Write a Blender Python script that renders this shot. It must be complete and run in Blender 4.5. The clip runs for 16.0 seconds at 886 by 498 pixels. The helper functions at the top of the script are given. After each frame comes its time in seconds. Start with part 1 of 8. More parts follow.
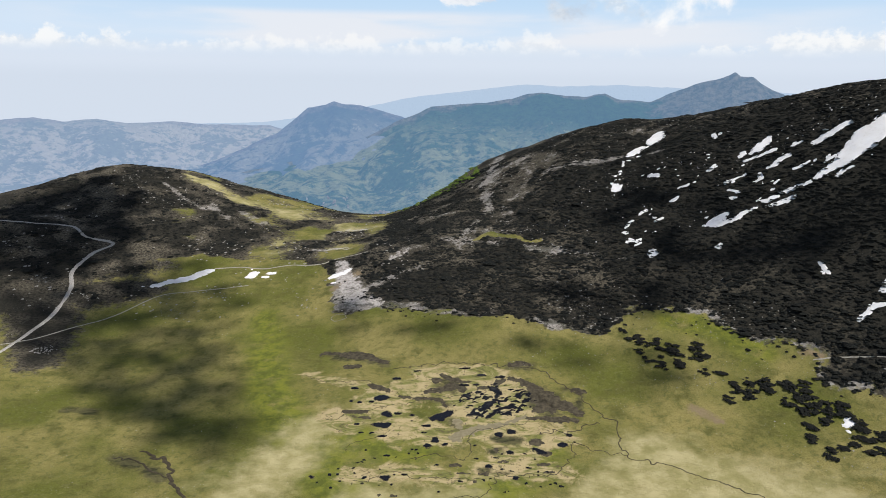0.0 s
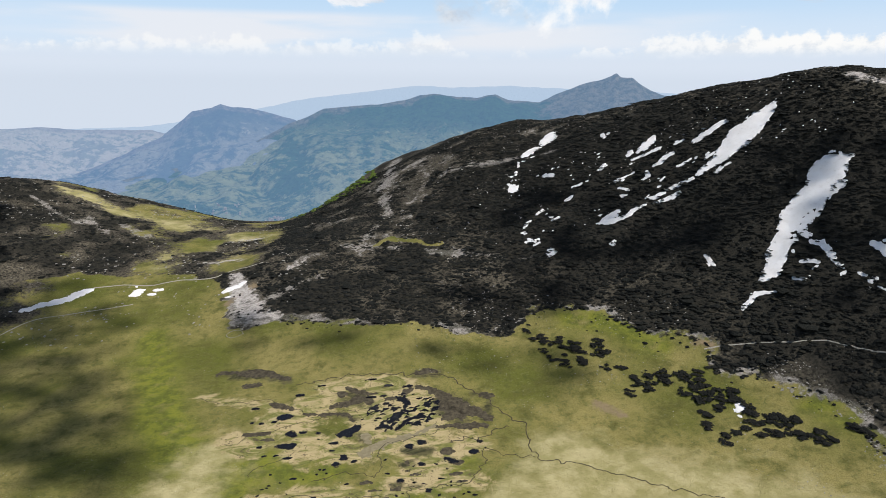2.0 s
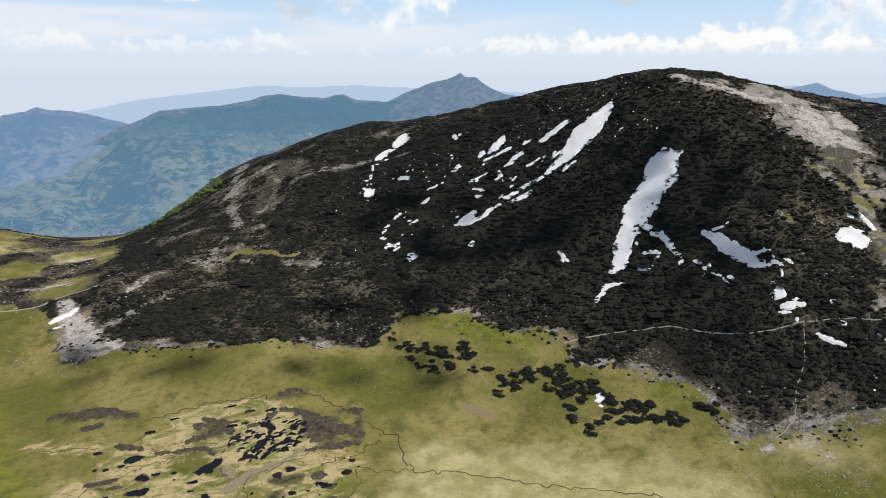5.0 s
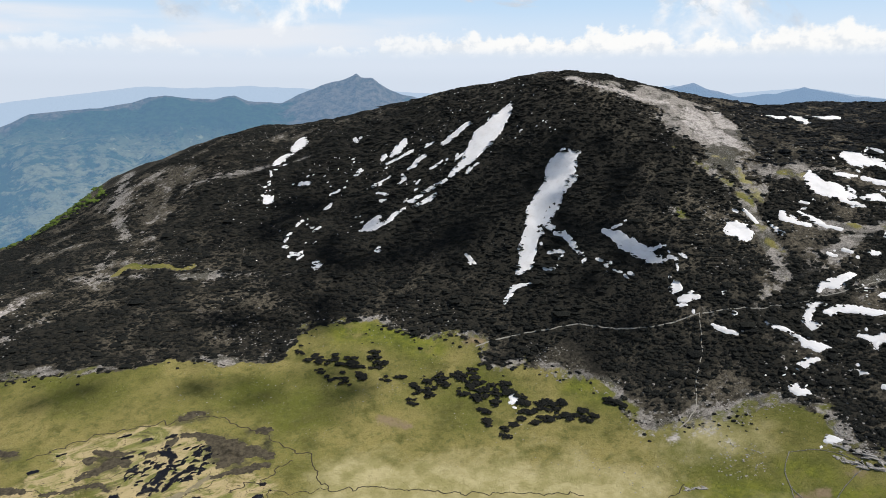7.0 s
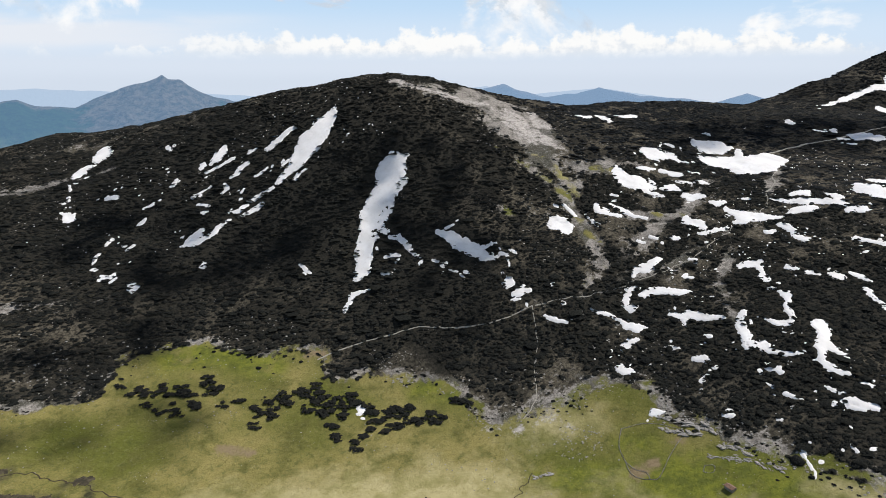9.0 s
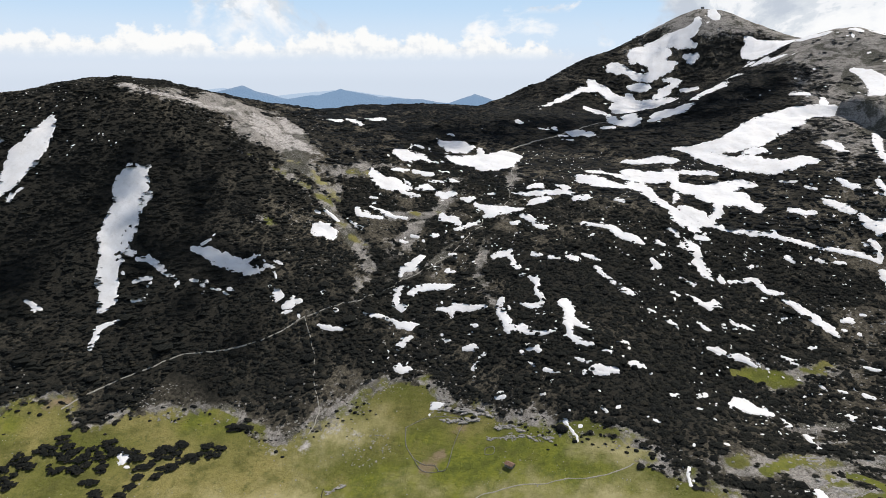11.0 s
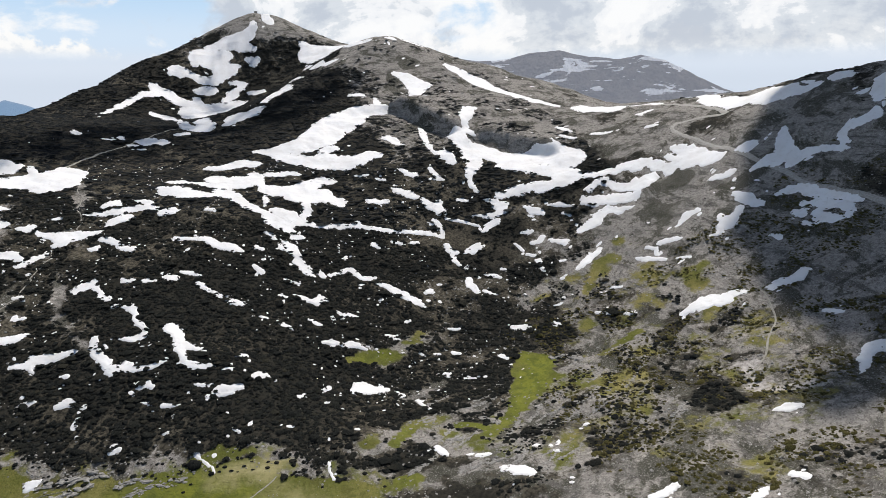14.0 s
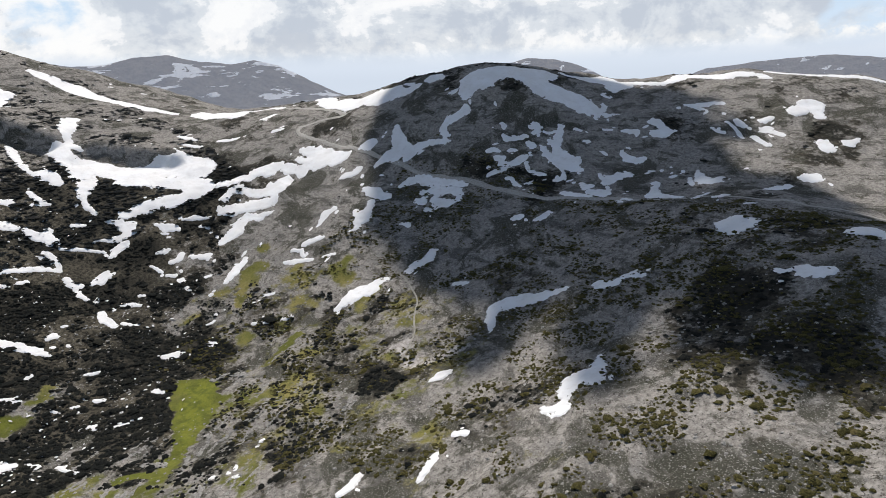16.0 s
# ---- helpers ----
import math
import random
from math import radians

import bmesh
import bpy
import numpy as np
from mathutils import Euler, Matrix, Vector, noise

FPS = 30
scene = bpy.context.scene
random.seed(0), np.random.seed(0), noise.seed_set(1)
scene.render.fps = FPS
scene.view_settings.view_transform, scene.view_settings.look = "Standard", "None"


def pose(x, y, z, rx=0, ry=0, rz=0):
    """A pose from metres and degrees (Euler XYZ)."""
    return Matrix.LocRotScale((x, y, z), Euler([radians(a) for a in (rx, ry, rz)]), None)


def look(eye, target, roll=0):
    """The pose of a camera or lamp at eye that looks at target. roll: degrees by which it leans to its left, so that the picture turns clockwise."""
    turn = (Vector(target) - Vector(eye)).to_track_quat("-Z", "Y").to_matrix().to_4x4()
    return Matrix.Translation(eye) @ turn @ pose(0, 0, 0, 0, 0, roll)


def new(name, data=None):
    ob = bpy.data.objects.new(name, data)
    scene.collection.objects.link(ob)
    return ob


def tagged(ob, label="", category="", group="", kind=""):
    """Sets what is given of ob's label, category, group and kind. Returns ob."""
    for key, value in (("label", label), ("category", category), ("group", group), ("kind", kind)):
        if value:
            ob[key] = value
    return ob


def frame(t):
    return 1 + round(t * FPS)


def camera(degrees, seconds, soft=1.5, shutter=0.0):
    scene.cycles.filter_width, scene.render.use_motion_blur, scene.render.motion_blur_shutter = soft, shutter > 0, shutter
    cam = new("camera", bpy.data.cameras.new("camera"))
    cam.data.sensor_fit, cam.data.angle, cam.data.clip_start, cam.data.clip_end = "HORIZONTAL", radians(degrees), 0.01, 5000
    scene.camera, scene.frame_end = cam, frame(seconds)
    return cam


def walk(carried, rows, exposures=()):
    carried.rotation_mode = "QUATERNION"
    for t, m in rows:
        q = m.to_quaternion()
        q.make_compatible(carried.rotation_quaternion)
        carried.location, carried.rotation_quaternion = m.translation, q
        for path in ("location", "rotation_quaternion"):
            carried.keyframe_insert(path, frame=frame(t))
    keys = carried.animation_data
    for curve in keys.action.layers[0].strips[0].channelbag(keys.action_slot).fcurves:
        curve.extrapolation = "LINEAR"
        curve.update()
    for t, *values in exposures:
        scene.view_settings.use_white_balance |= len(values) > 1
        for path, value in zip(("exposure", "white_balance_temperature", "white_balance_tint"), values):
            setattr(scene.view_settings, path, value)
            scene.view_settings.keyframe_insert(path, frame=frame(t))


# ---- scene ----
cam = camera(66.57, 16.0, soft=0.65)
# seconds, x, y, z, then the three turns
ROWS = [
    (0.0, -0.00, 0.00, 250.00, 76.04, -0.57, 0.14),
    (0.5, -0.77, 3.61, 250.14, 76.11, -0.52, -2.33),
    (1.0, -1.21, 6.98, 250.47, 76.15, -0.46, -4.49),
    (1.5, -1.41, 10.07, 251.09, 76.19, -0.41, -6.63),
    (2.0, -1.80, 13.19, 251.78, 76.20, -0.37, -8.77),
    (2.5, -2.07, 16.24, 252.43, 76.21, -0.32, -10.90),
    (3.0, -2.15, 19.09, 253.14, 76.22, -0.26, -12.99),
    (3.5, -2.16, 21.84, 253.88, 76.21, -0.24, -15.08),
    (4.0, -2.21, 24.56, 254.57, 76.18, -0.23, -17.18),
    (6.5, -2.39, 38.80, 257.98, 76.18, -0.13, -27.82),
    (7.0, -2.19, 42.01, 258.55, 76.19, -0.12, -30.01),
    (7.5, -1.90, 45.37, 259.08, 76.23, -0.05, -32.34),
    (8.0, -1.60, 48.61, 259.54, 76.26, -0.04, -34.72),
    (8.5, -1.24, 51.88, 260.00, 76.27, -0.04, -38.75),
    (9.0, -0.94, 55.11, 260.73, 76.28, 0.06, -44.96),
    (11.5, 0.09, 72.14, 264.81, 76.33, 0.07, -71.19),
    (12.0, 1.96, 74.94, 265.41, 76.30, 0.11, -76.43),
    (12.5, 4.54, 77.40, 265.85, 76.30, 0.23, -81.67),
    (13.0, 6.78, 79.48, 266.34, 76.30, 0.33, -87.22),
    (13.5, 8.59, 81.19, 266.93, 76.27, 0.47, -93.56),
    (14.0, 10.64, 82.46, 267.40, 76.21, 0.68, -101.35),
    (14.5, 13.06, 83.58, 267.60, 76.17, 0.89, -109.11),
    (15.0, 15.63, 84.27, 267.62, 76.13, 1.12, -116.89),
    (15.5, 18.26, 84.17, 267.40, 76.09, 1.35, -124.60),
    (16.0, 20.58, 84.21, 267.22, 76.02, 1.56, -132.34),
]
walk(cam, [(t, pose(*p)) for t, *p in ROWS])

# ---- sky, sun, exposure ----
SUN_AZ, SUN_EL = 114.0, 56.0          # clockwise from +y
scene.view_settings.exposure = 0.0
world = bpy.data.worlds.new("sky")
scene.world = world
world.use_nodes = True
wn, wl = world.node_tree.nodes, world.node_tree.links
wn.clear()


def wmath(op, a, b=None, clamp=False):
    n = wn.new("ShaderNodeMath")
    n.operation, n.use_clamp = op, clamp
    for i, v in enumerate((a, b)):
        if v is None:
            continue
        if isinstance(v, (int, float)):
            n.inputs[i].default_value = v
        else:
            wl.new(v, n.inputs[i])
    return n.outputs[0]


def wramp(value, stops, smooth=True):
    n = wn.new("ShaderNodeValToRGB")
    n.color_ramp.interpolation = "EASE" if smooth else "LINEAR"
    while len(n.color_ramp.elements) < len(stops):
        n.color_ramp.elements.new(0.5)
    for e, (p, c) in zip(n.color_ramp.elements, stops):
        e.position, e.color = p, (*c, 1) if len(c) == 3 else c
    wl.new(value, n.inputs[0])
    return n.outputs[0]


def wmix(f, a, b):
    n = wn.new("ShaderNodeMix")
    n.data_type = "RGBA"
    for sock, v in ((n.inputs[0], f), (n.inputs[6], a), (n.inputs[7], b)):
        if isinstance(v, tuple):
            sock.default_value = (*v, 1)
        elif isinstance(v, (int, float)):
            sock.default_value = v
        else:
            wl.new(v, sock)
    return n.outputs[2]


sky = wn.new("ShaderNodeTexSky")
sky.sky_type, sky.sun_disc = "NISHITA", False
sky.sun_elevation, sky.sun_rotation = radians(SUN_EL), radians(SUN_AZ)
sky.altitude, sky.air_density, sky.dust_density = 2000, 1.0, 1.5
tex = wn.new("ShaderNodeTexCoord")
sep = wn.new("ShaderNodeSeparateXYZ")
wl.new(tex.outputs["Generated"], sep.inputs[0])
up = sep.outputs[2]
# clear sky, paler towards the horizon's haze
scaled = wn.new("ShaderNodeVectorMath")
scaled.operation = "SCALE"
scaled.inputs["Scale"].default_value = 0.085
wl.new(sky.outputs[0], scaled.inputs[0])
low_sky = wramp(wmath("MULTIPLY", up, 4.0, True), [(0.0, (0.66, 0.735, 0.845)), (0.10, (0.70, 0.775, 0.885)), (0.24, (0.655, 0.785, 0.935)), (0.48, (0.52, 0.715, 0.93)), (1.0, (0.36, 0.56, 0.84))])
clear = wmix(wramp(up, [(0.0, (1, 1, 1)), (0.10, (1, 1, 1)), (0.32, (0, 0, 0))]), scaled.outputs[0], low_sky)


# how high the row of heaps stands at each bearing: 0.5 is north, 0.75 east
HEAPS = [(0.0, (0.35,) * 3), (0.40, (0.34,) * 3), (0.50, (0.40,) * 3), (0.522, (0.40,) * 3), (0.531, (0.05,) * 3), (0.538, (0.30,) * 3), (0.549, (0.10,) * 3), (0.560, (0.33,) * 3), (0.578, (0.45,) * 3),
         (0.592, (0.64,) * 3), (0.618, (0.58,) * 3), (0.640, (0.50,) * 3), (0.668, (0.62,) * 3), (0.70, (0.45,) * 3), (0.72, (0.20,) * 3), (0.80, (0.6,) * 3), (1.0, (0.35,) * 3)]


def cloud_noise(size, detail, rough=0.55, flat=1.0, seed=0.0, warp=0.0):
    """Noise over the directions of the sky; size: radians of one heap; flat 0: the same at all heights."""
    m = wn.new("ShaderNodeMapping")
    m.inputs["Scale"].default_value = (1, 1, flat)
    m.inputs["Location"].default_value = (seed, seed * 0.7, seed * 0.3)
    wl.new(tex.outputs["Generated"], m.inputs[0])
    n = wn.new("ShaderNodeTexNoise")
    for key, v in (("Scale", 1 / size), ("Detail", detail), ("Roughness", rough), ("Distortion", warp)):
        n.inputs[key].default_value = v
    wl.new(m.outputs[0], n.inputs["Vector"])
    return n.outputs[0]


def wspan(v, a, b):
    n = wn.new("ShaderNodeMapRange")
    n.interpolation_type = "SMOOTHSTEP"
    wl.new(v, n.inputs[0])
    n.inputs[1].default_value, n.inputs[2].default_value = a, b
    return n.outputs[0]


def wsum(*terms):
    total = None
    for v, k in terms:
        term = wmath("MULTIPLY", v, k)
        total = term if total is None else wmath("ADD", total, term)
    return total


# the side of the sky towards the sun, where the heaps tower
sunward = wspan(wsum((sep.outputs[0], 0.78), (sep.outputs[1], -0.62)), 0.45, 0.95)
puff = cloud_noise(0.022, 6, 0.6, 1.3, 2.0)
# a row of heaps with flat bases low over the horizon
swell = cloud_noise(0.055, 3, 0.5, 0.0, 5.3)
bearing = wmath("DIVIDE", wmath("ARCTAN2", sep.outputs[0], sep.outputs[1]), 3.14159)
heaps = wramp(wmath("ADD", wmath("MULTIPLY", bearing, 0.5), 0.5), HEAPS)
top = wsum((swell, 0.068), (puff, 0.052), (heaps, 0.075))
over_base = wmath("SUBTRACT", up, wmath("ADD", wmath("MULTIPLY", swell, -0.004), 0.034))
row = wmath("MULTIPLY", wspan(wmath("SUBTRACT", wmath("SUBTRACT", top, 0.0645), over_base), 0.0, 0.012), wspan(over_base, -0.002, 0.018))
# a second deck above it
deck = wmath("ADD", cloud_noise(0.15, 8, 0.58, 3.0, 9.1, 0.4), wsum((sunward, 0.03), (wspan(sep.outputs[1], 0.55, 0.95), -0.045)))
upper = wmath("MULTIPLY", wspan(deck, 0.575, 0.64), wspan(up, 0.094, 0.106))
# towers towards the sun, from the horizon up
bulk = wmath("ADD", cloud_noise(0.20, 9, 0.56, 1.5, 4.4, 0.3), wsum((sunward, 0.30), (wspan(sep.outputs[1], 0.55, 0.95), -0.05)))
tower = wmath("MULTIPLY", wspan(bulk, 0.585, 0.67), wspan(up, 0.018, 0.060))
# a thin white veil over the northern horizon
veil = wmath("MULTIPLY", wmath("MULTIPLY", wspan(sep.outputs[1], 0.80, 0.98), wspan(cloud_noise(0.30, 4, 0.5, 7.0, 1.2), 0.38, 0.60)), wmath("MULTIPLY", wspan(up, 0.035, 0.055), wspan(up, 0.098, 0.086)))
shade = cloud_noise(0.16, 7, 0.60, 1.5, 6.6, 0.5)
tone = wramp(wmath("ADD", shade, wmath("MULTIPLY", puff, 0.25)), [(0.0, (0.52, 0.58, 0.66)), (0.50, (0.60, 0.66, 0.74)), (0.66, (0.92, 0.93, 0.95)), (1.0, (1.0, 1.0, 1.0))])
heavy = wramp(wmath("ADD", shade, wmath("MULTIPLY", puff, 0.25)), [(0.0, (0.45, 0.51, 0.60)), (0.50, (0.56, 0.61, 0.69)), (0.60, (0.72, 0.76, 0.81)), (0.65, (0.92, 0.93, 0.95)), (0.72, (0.99, 0.99, 0.99))])
heap_tone = wramp(wsum((puff, 0.9), (over_base, 6.0)), [(0.0, (0.70, 0.75, 0.82)), (0.42, (0.78, 0.82, 0.87)), (0.62, (1.0, 0.99, 0.97))])
painted = wmix(wmath("MULTIPLY", veil, 0.85), clear, (0.83, 0.85, 0.90))
faint = wmath("SUBTRACT", 0.92, wmath("MULTIPLY", wspan(sep.outputs[1], 0.80, 0.98), 0.42))
painted = wmix(wmath("MULTIPLY", row, faint), painted, heap_tone)
painted = wmix(wmath("MULTIPLY", upper, 0.85), painted, tone)
painted = wmix(wmath("MULTIPLY", tower, 0.95), painted, heavy)
bg = wn.new("ShaderNodeBackground")
bg.inputs["Strength"].default_value = 1.0
wl.new(painted, bg.inputs[0])
out = wn.new("ShaderNodeOutputWorld")
wl.new(bg.outputs[0], out.inputs[0])

sun = new("sun", bpy.data.lights.new("sun", "SUN"))
sun.data.energy, sun.data.angle, sun.data.color = 4.0, radians(0.9), (1.0, 0.945, 0.885)
_a, _e = radians(SUN_AZ), radians(SUN_EL)
SUN_WAY = Vector((math.sin(_a) * math.cos(_e), math.cos(_a) * math.cos(_e), math.sin(_e)))
sun.matrix_world = look(tuple(SUN_WAY * 2000), (0, 0, 0))

# ---- the shape of the land: ridges, slopes and floors, as x, y, height ----
MAIN_FACE = [
    (-113, 1315, -9), (-119, 731, 36), (-47, 484, 9), (52, 450, 1), (88, 440, -4), (215, 677, 80),
    (268, 938, 160), (172, 581, 42), (476, 724, 224), (484, 607, 184), (344, 521, 66), (550, 441, 122),
    (290, 435, 20), (228, 540, 43), (46, 604, 38), (207, 578, 41), (328, 472, 46), (250, 472, 16),
    (183, 476, 8), (68, 506, 18), (-162, 742, 27), (333, 657, 114), (277, 450, 19), (280, 744, 116),
    (296, 498, 39), (118, 584, 21), (491, 437, 107), (-32, 762, 63), (71, 1344, 30), (285, 709, 112),
    (16, 611, 32), (-132, 788, 46),
]
HOLLOW = [
    (460, 407, 83), (410, 255, 38), (327, 299, 4), (443, 303, 44), (375, 188, 24), (523, 187, 89),
    (793, 349, 173), (394, 266, 27), (650, 159, 121), (988, 261, 216), (477, 199, 63), (617, 387, 129),
    (480, 334, 71), (342, 406, 25), (650, 647, 245), (499, 353, 81), (468, 150, 64), (746, 178, 149),
    (722, 305, 153), (598, 295, 106), (708, 434, 171),
]
EAST_SLOPE = [
    (523, -98, 44), (498, 47, 35), (707, -56, 105), (981, -148, 227), (377, -49, 44), (262, -142, 82),
    (271, -126, 69), (543, 2, 53), (475, -82, 46), (396, -115, 64), (743, -80, 126), (925, 36, 193),
    (311, -96, 64), (332, -41, 53), (751, -125, 138), (205, -137, 90), (614, 106, 86), (554, 42, 59),
    (832, -114, 178), (409, 107, 50),
]
SOUTH_SLOPE = [
    (773, -211, 164), (473, -227, 98), (321, -231, 101), (318, -180, 84), (497, -341, 157), (221, -176, 107),
    (453, -280, 114), (265, -292, 135), (677, -335, 198), (619, -178, 98), (521, -194, 88), (503, -340, 156),
    (408, -353, 149), (388, -362, 153), (476, -377, 174), (241, -261, 126), (331, -251, 103), (344, -186, 79),
    (531, -307, 143), (633, -278, 154),
]
MAIN_RIDGE = [
    (5, 1230, 63), (76, 1225, 111), (195, 1184, 159), (295, 1142, 191), (384, 1052, 203), (431, 969, 223),
    (481, 854, 247), (555, 693, 268), (507, 847, 253), (525, 752, 262), (670, 648, 245), (764, 621, 236),
    (836, 606, 229), (957, 537, 235), (818, 629, 231), (953, 561, 239), (1058, 503, 230),
]
PEAK_RIDGE = [
    (1600, 175, 431), (1587, 237, 401), (1603, 131, 420), (1326, -73, 359), (1189, 474, 230), (1284, 442, 272),
    (1402, 380, 311), (1550, 283, 369), (1604, 86, 397), (1522, 20, 355), (1401, -24, 350), (1327, -139, 336),
    (1295, -194, 311), (1258, -270, 296), (1187, -356, 263),
]
SOUTH_RIDGE = [
    (1263, -194, 312), (1194, -258, 275), (1094, -307, 245), (975, -336, 230), (887, -403, 241), (829, -422, 246),
    (732, -458, 261), (651, -479, 276), (579, -509, 282), (537, -523, 280), (636, -473, 276), (574, -496, 284),
    (530, -533, 276), (495, -571, 262), (454, -611, 256), (428, -662, 268), (387, -716, 272), (337, -736, 262),
    (251, -765, 258),
]
SHOULDER = [
    (579, -354, 190), (419, -376, 165), (287, -389, 174), (234, -381, 176), (187, -368, 177), (117, -309, 171),
    (401, -410, 171), (312, -452, 174), (211, -487, 172), (155, -452, 165), (87, -215, 139), (100, -156, 119),
    (73, -167, 127), (137, -144, 107), (171, -261, 140), (119, -266, 151),
]
WEST_HILL = [
    (-511, 1119, 112), (-528, 1056, 111), (-542, 978, 87), (-551, 893, 76), (-547, 815, 77), (-453, 1186, 95),
    (-377, 1223, 65), (-283, 1258, 32), (-199, 1265, 7), (-468, 835, 68), (-405, 808, 53), (-410, 711, 31),
    (-275, 768, 29), (-328, 723, 22), (-143, 769, 39), (-221, 759, 28),
]
MEADOW_FLOOR = [
    (-100, 400, 0), (-250, 500, 0), (-350, 650, 5), (-250, 350, 0), (0, 330, -2), (120, 380, -2),
    (220, 330, 0), (300, 250, 5), (320, 120, 15), (0, 500, 0), (-100, 600, 5), (60, 450, -1),
    (200, 440, 2), (-450, 500, 10), (-500, 300, 5), (150, 200, -3), (-50, 200, -5), (250, 100, 10),
]
OUTSKIRTS = [
    (-900, 1300, -29), (-900, 600, 22), (-900, 0, 18), (-700, -700, 59), (0, -900, 110), (0, -500, 132),
    (-300, -300, 52), (100, -250, 142), (200, -1200, 60), (700, -900, 120), (1300, -600, 130), (1900, -100, 180),
    (2000, 500, 60), (1500, 800, 80), (900, 1000, 119), (600, 1500, 6), (200, 1900, -148), (-400, 1900, -174),
    (1000, 1900, -146),
]
PEAK_SPUR = [
    (1291, -17, 329), (1224, 44, 291), (1154, 108, 261), (1091, 168, 235), (1013, 229, 204), (933, 281, 180),
    (1229, -42, 302), (1145, -71, 265),
]
PEAK_HOLLOW = [
    (1454, 38, 321), (1404, 105, 282), (1371, 169, 249), (1304, 240, 213), (1234, 303, 201),
]
PASS = [
    (-162, 1000, 50), (-101, 1008, 42), (-68, 1010, 40), (-35, 1012, 50), (0, 1013, 74), (-194, 1197, 22), (-120, 1207, 7), (-82, 1210, 4), (-42, 1212, 18), (-105, 890, 42),
]
PEAK_FLANK = [
    (1283, 566, 208), (1300, 540, 212), (1315, 518, 217), (1386, 508, 233), (1366, 462, 262), (1404, 430, 287), (1215, 553, 222),
]
LINES = [MAIN_RIDGE, PEAK_RIDGE, PEAK_SPUR, SOUTH_RIDGE, SHOULDER, WEST_HILL, PEAK_HOLLOW, MAIN_FACE, HOLLOW, EAST_SLOPE, SOUTH_SLOPE, MEADOW_FLOOR, OUTSKIRTS, PASS, PEAK_FLANK]
CREST = 6                                    # the first lines are crests, and stay sharp


def lattice(i, j, seed):
    h = np.sin(i * 127.1 + j * 311.7 + seed * 74.7) * 43758.5453
    return h - np.floor(h)


def value_noise(x, y, seed=0):
    i, j = np.floor(x), np.floor(y)
    u, v = x - i, y - j
    u, v = u * u * u * (u * (u * 6 - 15) + 10), v * v * v * (v * (v * 6 - 15) + 10)
    a, b = lattice(i, j, seed), lattice(i + 1, j, seed)
    c, d = lattice(i, j + 1, seed), lattice(i + 1, j + 1, seed)
    return (a + (b - a) * u) * (1 - v) + (c + (d - c) * u) * v


def fbm(x, y, size, octaves=4, seed=0, gain=0.5):
    """Fractal noise about 0, within about -1 to 1; size: metres of its largest waves."""
    total, amp, norm = 0.0, 1.0, 0.0
    fx, fy = x / size, y / size
    for k in range(octaves):
        total = total + amp * (value_noise(fx, fy, seed + k * 3) * 2 - 1)
        norm += amp
        amp *= gain
        fx, fy = fx * 1.93 + fy * 0.52 + 11.3, fy * 1.93 - fx * 0.52 + 4.7
    return total / norm


def step(a, b, x):
    t = np.clip((x - a) / (b - a), 0, 1)
    return t * t * (3 - 2 * t)


_spots = np.array([p for line in LINES for p in line], float)
_slack = np.concatenate([np.full(len(line), 0.06 if k < CREST else 0.4) for k, line in enumerate(LINES)])
_n = len(_spots)
_gap = np.linalg.norm(_spots[:, None, :2] - _spots[None, :, :2], axis=-1) / 100
_m = np.zeros((_n + 3, _n + 3))
_m[:_n, :_n] = -_gap ** 1.5 + np.diag(_slack)
_flat = np.c_[np.ones(_n), _spots[:, :2] / 100]
_m[:_n, _n:], _m[_n:, :_n] = _flat, _flat.T
_weights = np.linalg.solve(_m, np.r_[_spots[:, 2], 0, 0, 0])


def smooth_land(x, y):
    out = np.empty(len(x))
    for k in range(0, len(x), 20000):
        q = np.c_[x[k:k + 20000], y[k:k + 20000]]
        d2 = (q[:, :1] - _spots[None, :, 0]) ** 2 + (q[:, 1:] - _spots[None, :, 1]) ** 2
        out[k:k + 20000] = -((d2 / 1e4) ** 0.75) @ _weights[:_n] + np.c_[np.ones(len(q)), q / 100] @ _weights[_n:]
    return out


# rock scarps along lines at their middle: points, half the drop in metres
SCARPS = [([(1062, -44), (1040, -52), (1017, -68), (985, -84), (959, -96), (935, -110), (915, -126)], 17.0),
          ([(908, -132), (890, -150), (874, -165), (857, -178), (843, -192), (826, -210), (806, -230)], 11.0),
          ([(560, -440), (535, -452), (505, -462), (480, -480), (455, -500)], 6.0)]


def scarp(x, y, points):
    """Metres above a scarp's line (uphill is positive), and 0 to 1 along its unfaded length."""
    best, side, along = np.full(len(x), 1e9), np.zeros(len(x)), np.zeros(len(x))
    n = len(points) - 1
    for k, ((ax, ay), (bx, by)) in enumerate(zip(points[:-1], points[1:])):
        dx, dy = bx - ax, by - ay
        t = np.clip(((x - ax) * dx + (y - ay) * dy) / (dx * dx + dy * dy), 0, 1)
        d = np.hypot(x - ax - t * dx, y - ay - t * dy)
        near = d < best
        best = np.where(near, d, best)
        side = np.where(near, np.sign((x - ax) * dy - (y - ay) * dx), side)
        along = np.where(near, (k + t) / n, along)
    return -best * side, step(0.0, 0.16, along) * step(1.0, 0.84, along)


